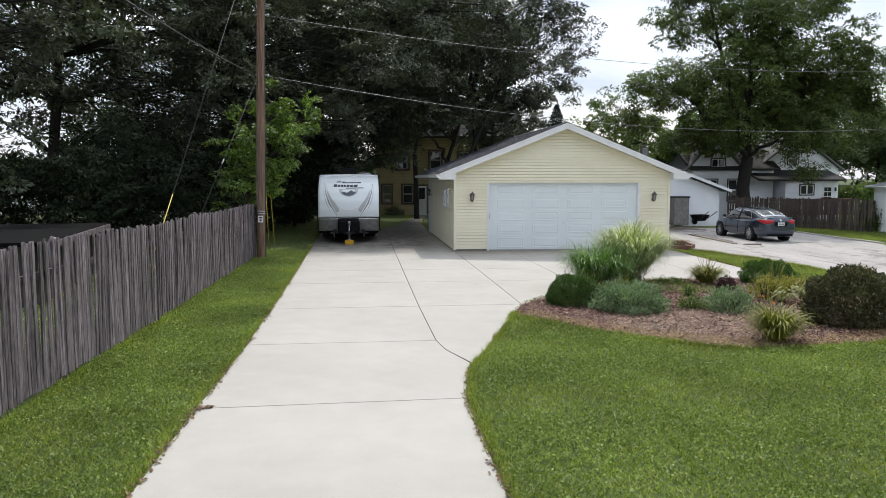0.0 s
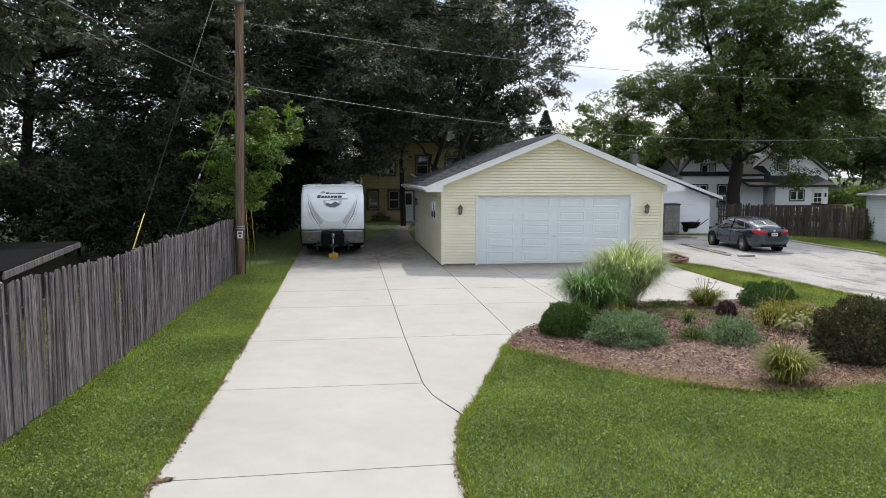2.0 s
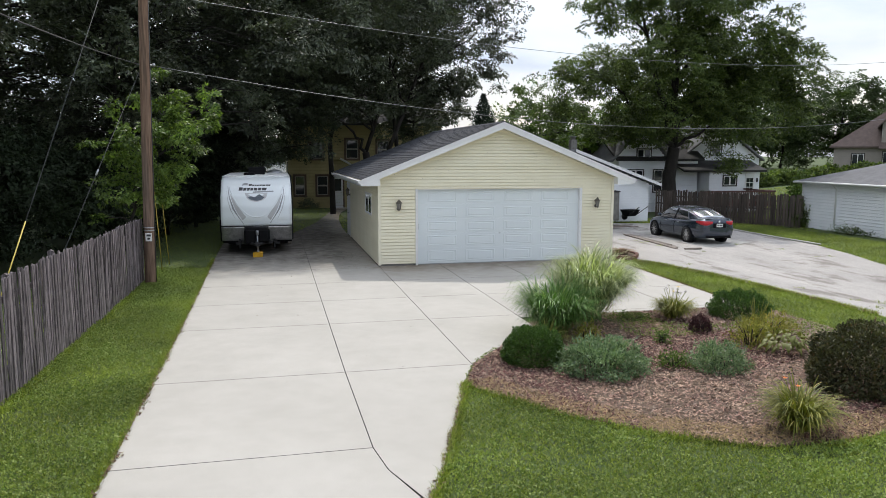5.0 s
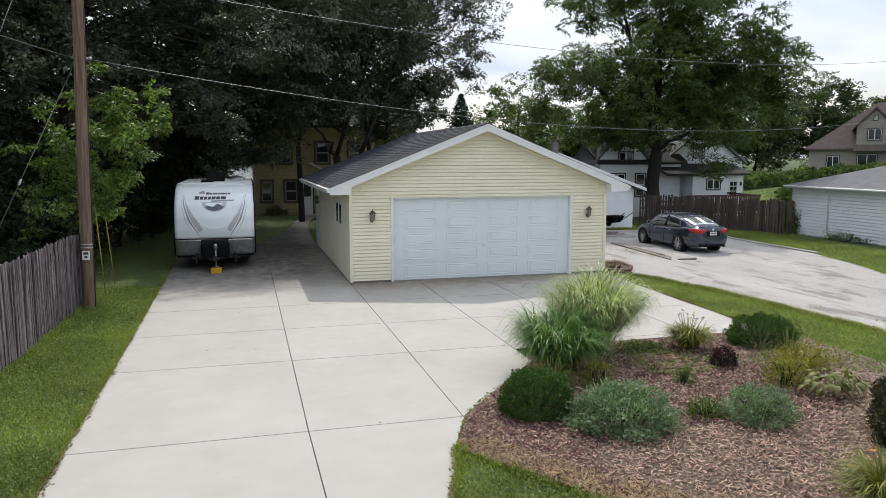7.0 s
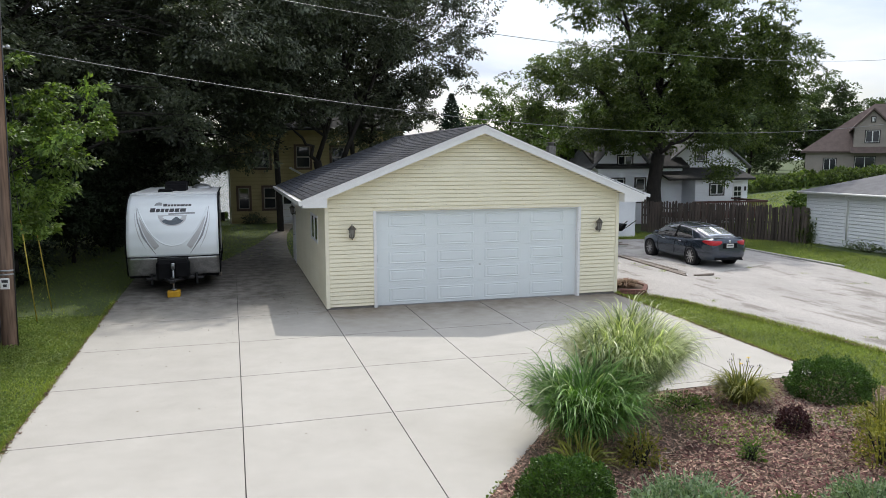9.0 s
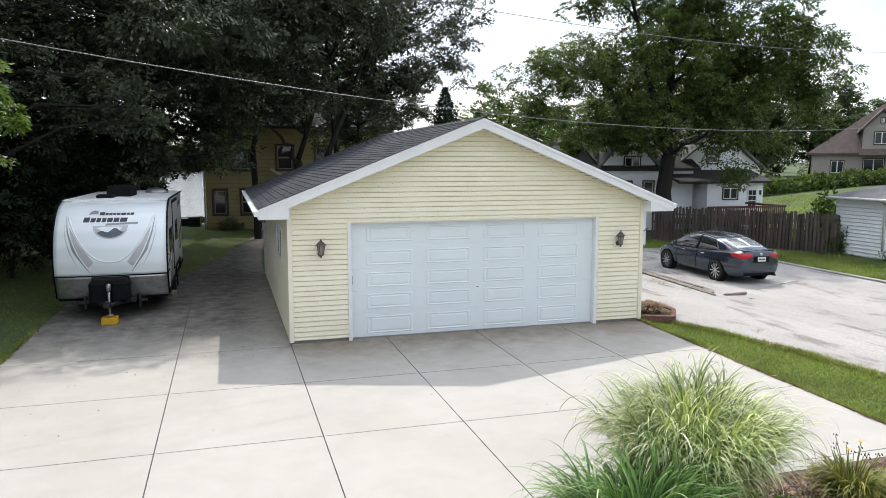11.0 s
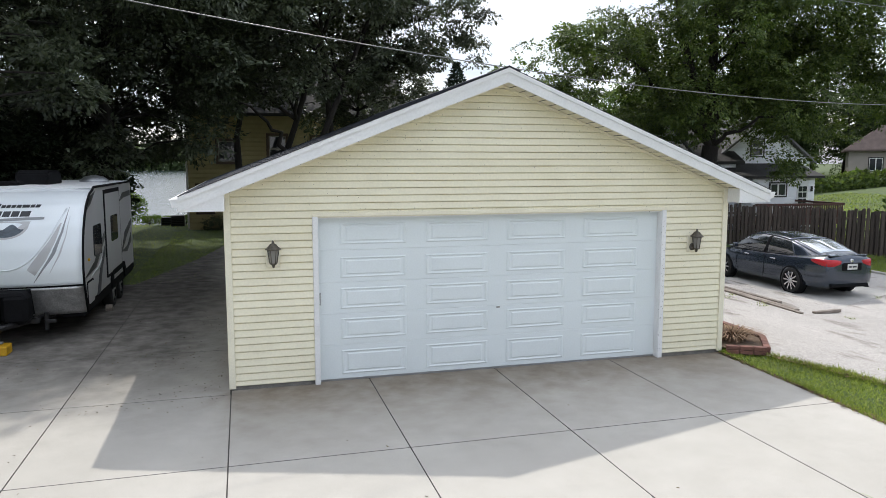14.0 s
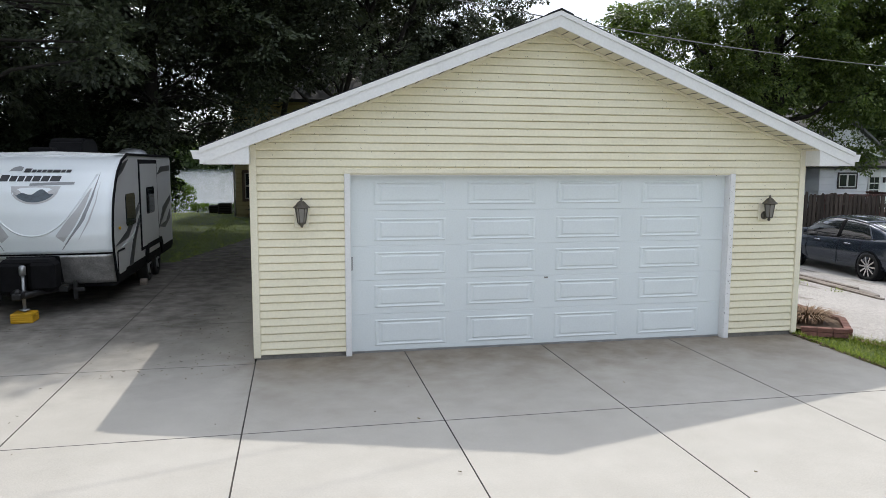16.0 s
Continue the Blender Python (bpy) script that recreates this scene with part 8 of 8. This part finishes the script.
rnd = np.random.RandomState(77)
tuft = []
# rows under the maples are sown thin so dark soil stands in for deep shade
for x0, x1, y0, y1, per, w, h in ((-1.9, 9.2, -20.5, -9.0, 2300, 0.012, 0.036), (-6.6, -4.55, -20.5, 1.0, 2300, 0.012, 0.038), (6.0, 9.2, -9.0, 1.0, 2000, 0.012, 0.042), (-9, -4.4, 1.0, 10, 150, 0.012, 0.04),
                                  (-2.6, 0.6, 9.3, 24, 220, 0.012, 0.04), (14.5, 21, -3, 14, 450, 0.018, 0.07), (-12, -2, 10, 28, 90, 0.014, 0.05), (21, 45, 8, 36, 60, 0.04, 0.1), (13, 18, 9, 16, 300, 0.02, 0.08),
                                  (-1.9, 9.3, -30, -20.5, 800, 0.018, 0.036), (-6.6, -4.55, -30, -20.5, 800, 0.018, 0.036), (-16, -6.7, -30, -3, 160, 0.03, 0.05), (14.4, 24, -30, -3, 220, 0.03, 0.05)):
    x, y = sow(rnd, x0, x1, y0, y1, per)
    n = len(x)
    a = rnd.uniform(0, 2 * math.pi, n)
    tall = h * rnd.uniform(0.5, 1.35, n)
    z = height(x, y) + 0.0
    lean = rnd.normal(0, 0.8, (n, 2)) * tall[:, None]
    wx, wy = np.cos(a) * w / 2, np.sin(a) * w / 2
    tuft.append(np.stack([np.stack([x - wx, y - wy, z], 1), np.stack([x + wx, y + wy, z], 1), np.stack([x + lean[:, 0], y + lean[:, 1], z + tall], 1)], 1))
lawn = quads("lawn_grass", np.concatenate(tuft), M["grass"], tris=True)
tagged(lawn, "short mown green grass blades", "grass", kind="stuff")
x, y = sow(rnd, -1.9, 9.2, -20.5, -9.0, 760)
x2, y2 = sow(rnd, -6.5, -4.6, -20.5, 1.0, 1100)
x, y = np.concatenate([x, x2]), np.concatenate([y, y2])
patch = np.array([noise.noise(Vector((a * 0.9, b * 0.9, 3))) for a, b in zip(x, y)])
k = patch > rnd.uniform(-0.6, 0.5, len(patch))
c = np.column_stack([x[k], y[k], np.full(k.sum(), 0.02) + rnd.uniform(-0.01, 0.03, k.sum())])
c3 = np.repeat(c, 3, 0) + rnd.normal(0, 0.012, (3 * len(c), 3)) * np.array([1, 1, 0.3])
cl = quads("clover_patches", leaf_quads(c3, 0.025, rnd, 0.0, 0.9, np.tile([[0, 0, 0.1]], (len(c3), 1))), M["clover"])
tagged(cl, "broad-leaved clover and weeds in the lawn", "weeds", kind="stuff")


def scatter(n, x0, x1, y0, y1, test):
    out = np.zeros((0, 2))
    while len(out) < n:
        q = np.column_stack([rnd.uniform(x0, x1, n), rnd.uniform(y0, y1, n)])
        out = np.concatenate([out, q[test(q[:, 0], q[:, 1])]])
    return out[:n]


def chips(name, label, pts, z, lo, hi, tilt, material, category, slim=0.4, follow=False):
    n = len(pts)
    a, t, r = rnd.uniform(0, 6.283, n), rnd.normal(0, tilt, n), rnd.normal(0, tilt, n)
    L_ = rnd.uniform(lo, hi, n)
    d = np.stack([np.cos(a) * np.cos(t), np.sin(a) * np.cos(t), np.sin(t)], 1) * L_[:, None] / 2
    s = np.stack([-np.sin(a) * np.cos(r), np.cos(a) * np.cos(r), np.sin(r)], 1) * (L_ * slim)[:, None] / 2
    base = height(pts[:, 0], pts[:, 1]) + 0.03 if follow else 0.0
    c = np.column_stack([pts, base + np.full(n, z) + rnd.uniform(0, 0.018, n)])
    ob = quads(name, np.stack([c - d - s, c + d - s * 0.8, c + d * 0.9 + s, c - d * 1.1 + s], 1), material)
    return tagged(ob, label, category, kind="stuff")


bedpts = scatter(62000, -0.5, 7.4, -14.2, -7.3, lambda x, y: inside(BED, x, y))
chips("mulch_chips", "reddish brown shredded wood mulch", bedpts, 0.004, 0.016, 0.062, 0.3, M["chip"], "mulch", 0.32)
M["chip_red"] = surface("red_wood_chips", (0.13, 0.05, 0.045), 0.9, vary=0.35, scale=4, island=0.5)
M["chip_pale"] = surface("pale_wood_chips", (0.42, 0.34, 0.27), 0.9, vary=0.3, scale=4, island=0.4)
redpts = scatter(15000, -0.5, 7.4, -14.2, -7.3, lambda x, y: inside(BED, x, y) & (np.sin(1.3 * x + 2) + np.sin(1.7 * y) + np.sin(0.9 * x - 1.1 * y) > -0.2))
chips("red_mulch", "damp dark red mulch shreds", redpts, 0.010, 0.02, 0.07, 0.35, M["chip_red"], "mulch", 0.3)
palepts = np.concatenate([scatter(5200, -0.5, 7.4, -14.2, -7.3, lambda x, y: inside(BED, x, y)), scatter(7000, 4.4, 7.3, -10.4, -7.3, lambda x, y: inside(BED, x, y) & (np.sin(2.3 * x) + np.sin(1.9 * y + x) > -0.6))])
chips("pale_mulch", "bleached pale mulch shreds and straw", palepts, 0.012, 0.015, 0.055, 0.35, M["chip_pale"], "mulch", 0.18)
weedpts = scatter(2600, 2.6, 7.2, -10.2, -7.3, lambda x, y: inside(BED, x, y) & (np.sin(2.1 * x) + np.sin(2.7 * y + 1) + np.sin(1.1 * x + 1.9 * y) > 0.6))
wl_ = quads("bed_weeds", leaf_quads(np.column_stack([weedpts, rnd.uniform(0.01, 0.06, len(weedpts))]), 0.045, rnd, -0.2, 0.45), M["clover"])
tagged(wl_, "small green weeds creeping through the mulch", "weeds", kind="stuff")
edge_b = scatter(7000, -0.6, 7.5, -14.3, -11.0, lambda x, y: inside(BED, x, y) & ~inside([(a * 0.9 + 0.35, b * 0.9 - 0.85) for a, b in BED], x, y))
chips("dry_clippings", "dry straw clippings on the bed edge", edge_b, 0.012, 0.05, 0.13, 0.3, M["straw"], "clippings", 0.06)
gpts = scatter(36000, 7.4, 17.5, -10, 12, lambda x, y: inside(GRAVEL, x, y) & ~inside(PAD, x, y))
chips("gravel_stones", "loose pale limestone chippings", gpts, -0.012, 0.008, 0.022, 0.12, M["stone"], "gravel", 0.75, True)
M["litter"] = surface("fallen_leaves", (0.10, 0.075, 0.03), 0.8, vary=0.3, island=0.5)
lit = np.concatenate([scatter(60, -4.6, 6.8, -15, -0.2, lambda x, y: inside(DRIVE_L, x, y)), scatter(520, -1.9, -0.05, -0.5, 9.2, lambda x, y: (x > -1.4 + 0.9 * np.sin(y * 2.3)) | (rnd.uniform(0, 1, len(x)) < 0.15)), scatter(60, -4.6, -2, -3, 3, lambda x, y: x < 0)])
chips("fallen_leaves", "small dry leaves and seeds on the concrete", lit, 0.003, 0.012, 0.034, 0.2, M["litter"], "leaf litter", 0.5)

# ragged edges of the drive: soil crumbs and longer grass
def along(line, n, spread):
    line = np.array(line)
    seg = np.linalg.norm(np.diff(line, axis=0), axis=1)
    cum = np.concatenate([[0], np.cumsum(seg)])
    d = rnd.uniform(0, cum[-1], n)
    d = d + 0.15 * np.sin(d * 3.1)
    q = np.stack([np.interp(d, cum, line[:, 0]), np.interp(d, cum, line[:, 1])], 1)
    return q + rnd.normal(0, spread, (n, 2)) * (0.5 + 0.5 * np.sin(d * 2.3 + np.sin(d * 0.9) * 3)[:, None] ** 2)


RIGHT_EDGE = [(-1.93, -20), (-1.88, -15.9), (-1.63, -14.6), (-1.3, -13.85), (-0.78, -12.4), (-0.36, -11.1)]
STRIP_EDGE = [(6.95, -7.1), (7.02, -6.6), (7.31, 0.0)]
BED_FRONT = BED[1:13]
GRAVEL_EDGE = GRAVEL[2:8]
M["crumb"] = surface("soil_crumbs", (0.13, 0.085, 0.05), 0.95, vary=0.4, island=0.5, tint=(0.20, 0.13, 0.08))
crumbs = np.concatenate([along(EDGE_L, 2600, 0.03), along(RIGHT_EDGE, 1500, 0.03), along(STRIP_EDGE, 1500, 0.03), along(GRAVEL_EDGE, 2600, 0.07), along([(-4.78, -16.4), (-4.74, -16.02), (-4.60, -15.99)], 240, 0.035)])
chips("edge_soil", "brown soil crumbs along the drive edge", crumbs, 0.002, 0.012, 0.045, 0.3, M["crumb"], "soil", 0.6)
pts = np.concatenate([along(EDGE_L, 9000, 0.03) - np.array([0.035, 0]), along(RIGHT_EDGE, 6000, 0.03) + np.array([0.035, 0.0]), along(STRIP_EDGE, 3000, 0.03) + np.array([0.03, 0]), along(GRAVEL_EDGE, 7000, 0.08), along([(p[0] - 0.0, p[1]) for p in BED_FRONT], 5000, 0.05) - np.array([0, 0.05]),
                      along([(-6.56, -19.5), (-6.12, -1.3)], 6000, 0.05)])
n = len(pts)
a = rnd.uniform(0, 6.283, n)
tall = rnd.uniform(0.04, 0.11, n)
lean = rnd.normal(0, 0.5, (n, 2)) * tall[:, None]
w = 0.005
z = height(pts[:, 0], pts[:, 1]) + 0.01
tri = np.stack([np.column_stack([pts[:, 0] - np.cos(a) * w, pts[:, 1] - np.sin(a) * w, z]), np.column_stack([pts[:, 0] + np.cos(a) * w, pts[:, 1] + np.sin(a) * w, z]), np.column_stack([pts + lean, z + tall])], 1)
tagged(quads("edge_grass", tri, M["grass"], tris=True), "longer grass along edges and fence", "grass", kind="stuff")
gw = scatter(22, 9.0, 16.0, -8, 9, lambda x, y: inside(GRAVEL, x, y) & ~inside(PAD, x, y) & (np.sin(x * 1.7 + 0.4 * y) > 0.75))
q = np.repeat(gw, 26, 0) + rnd.normal(0, 0.08, (22 * 26, 2))
n = len(q)
a, tall = rnd.uniform(0, 6.283, n), rnd.uniform(0.02, 0.07, n)
z = height(q[:, 0], q[:, 1]) + 0.015
lean = rnd.normal(0, 0.6, (n, 2)) * tall[:, None]
tri = np.stack([np.column_stack([q[:, 0] - np.cos(a) * 0.006, q[:, 1] - np.sin(a) * 0.006, z]), np.column_stack([q[:, 0] + np.cos(a) * 0.006, q[:, 1] + np.sin(a) * 0.006, z]), np.column_stack([q + lean, z + tall])], 1)
tagged(quads("gravel_weeds", tri, M["grass"], tris=True), "sparse weeds in the gravel ruts", "weeds", kind="stuff")

# ---- dirt specks on the garage front ----
n = 420
sx = np.concatenate([rnd.uniform(0.2, 7.1, 260), rnd.normal(6.25, 0.03, 70), rnd.normal(6.75, 0.2, 40), rnd.uniform(1.2, 6.2, 50)])
sz = np.concatenate([np.array([wall_z(v) for v in sx[:260]]) - 0.12 - rnd.exponential(0.3, 260), rnd.uniform(0.1, 2.1, 70), rnd.normal(1.8, 0.2, 40), rnd.normal(2.30, 0.03, 50)])
sr = rnd.uniform(0.0012, 0.0038, n)
sy = np.full(n, -0.0065)
sy[260:330] = -0.0275
keep = (sz > 2.32) | (np.arange(n) >= 260)
dots = np.stack([np.column_stack([sx + dx * sr, sy, sz + dz * sr * 1.3]) for dx, dz in ((-1, -1), (1, -1), (1, 1), (-1, 1))], 1)[keep]
M["speck"] = surface("dirt_specks", (0.10, 0.085, 0.06), 0.9, vary=0.3)
tagged(quads("dirt_specks", dots, M["speck"]), "small dark dirt specks on the cream siding", "dirt", kind="stuff")
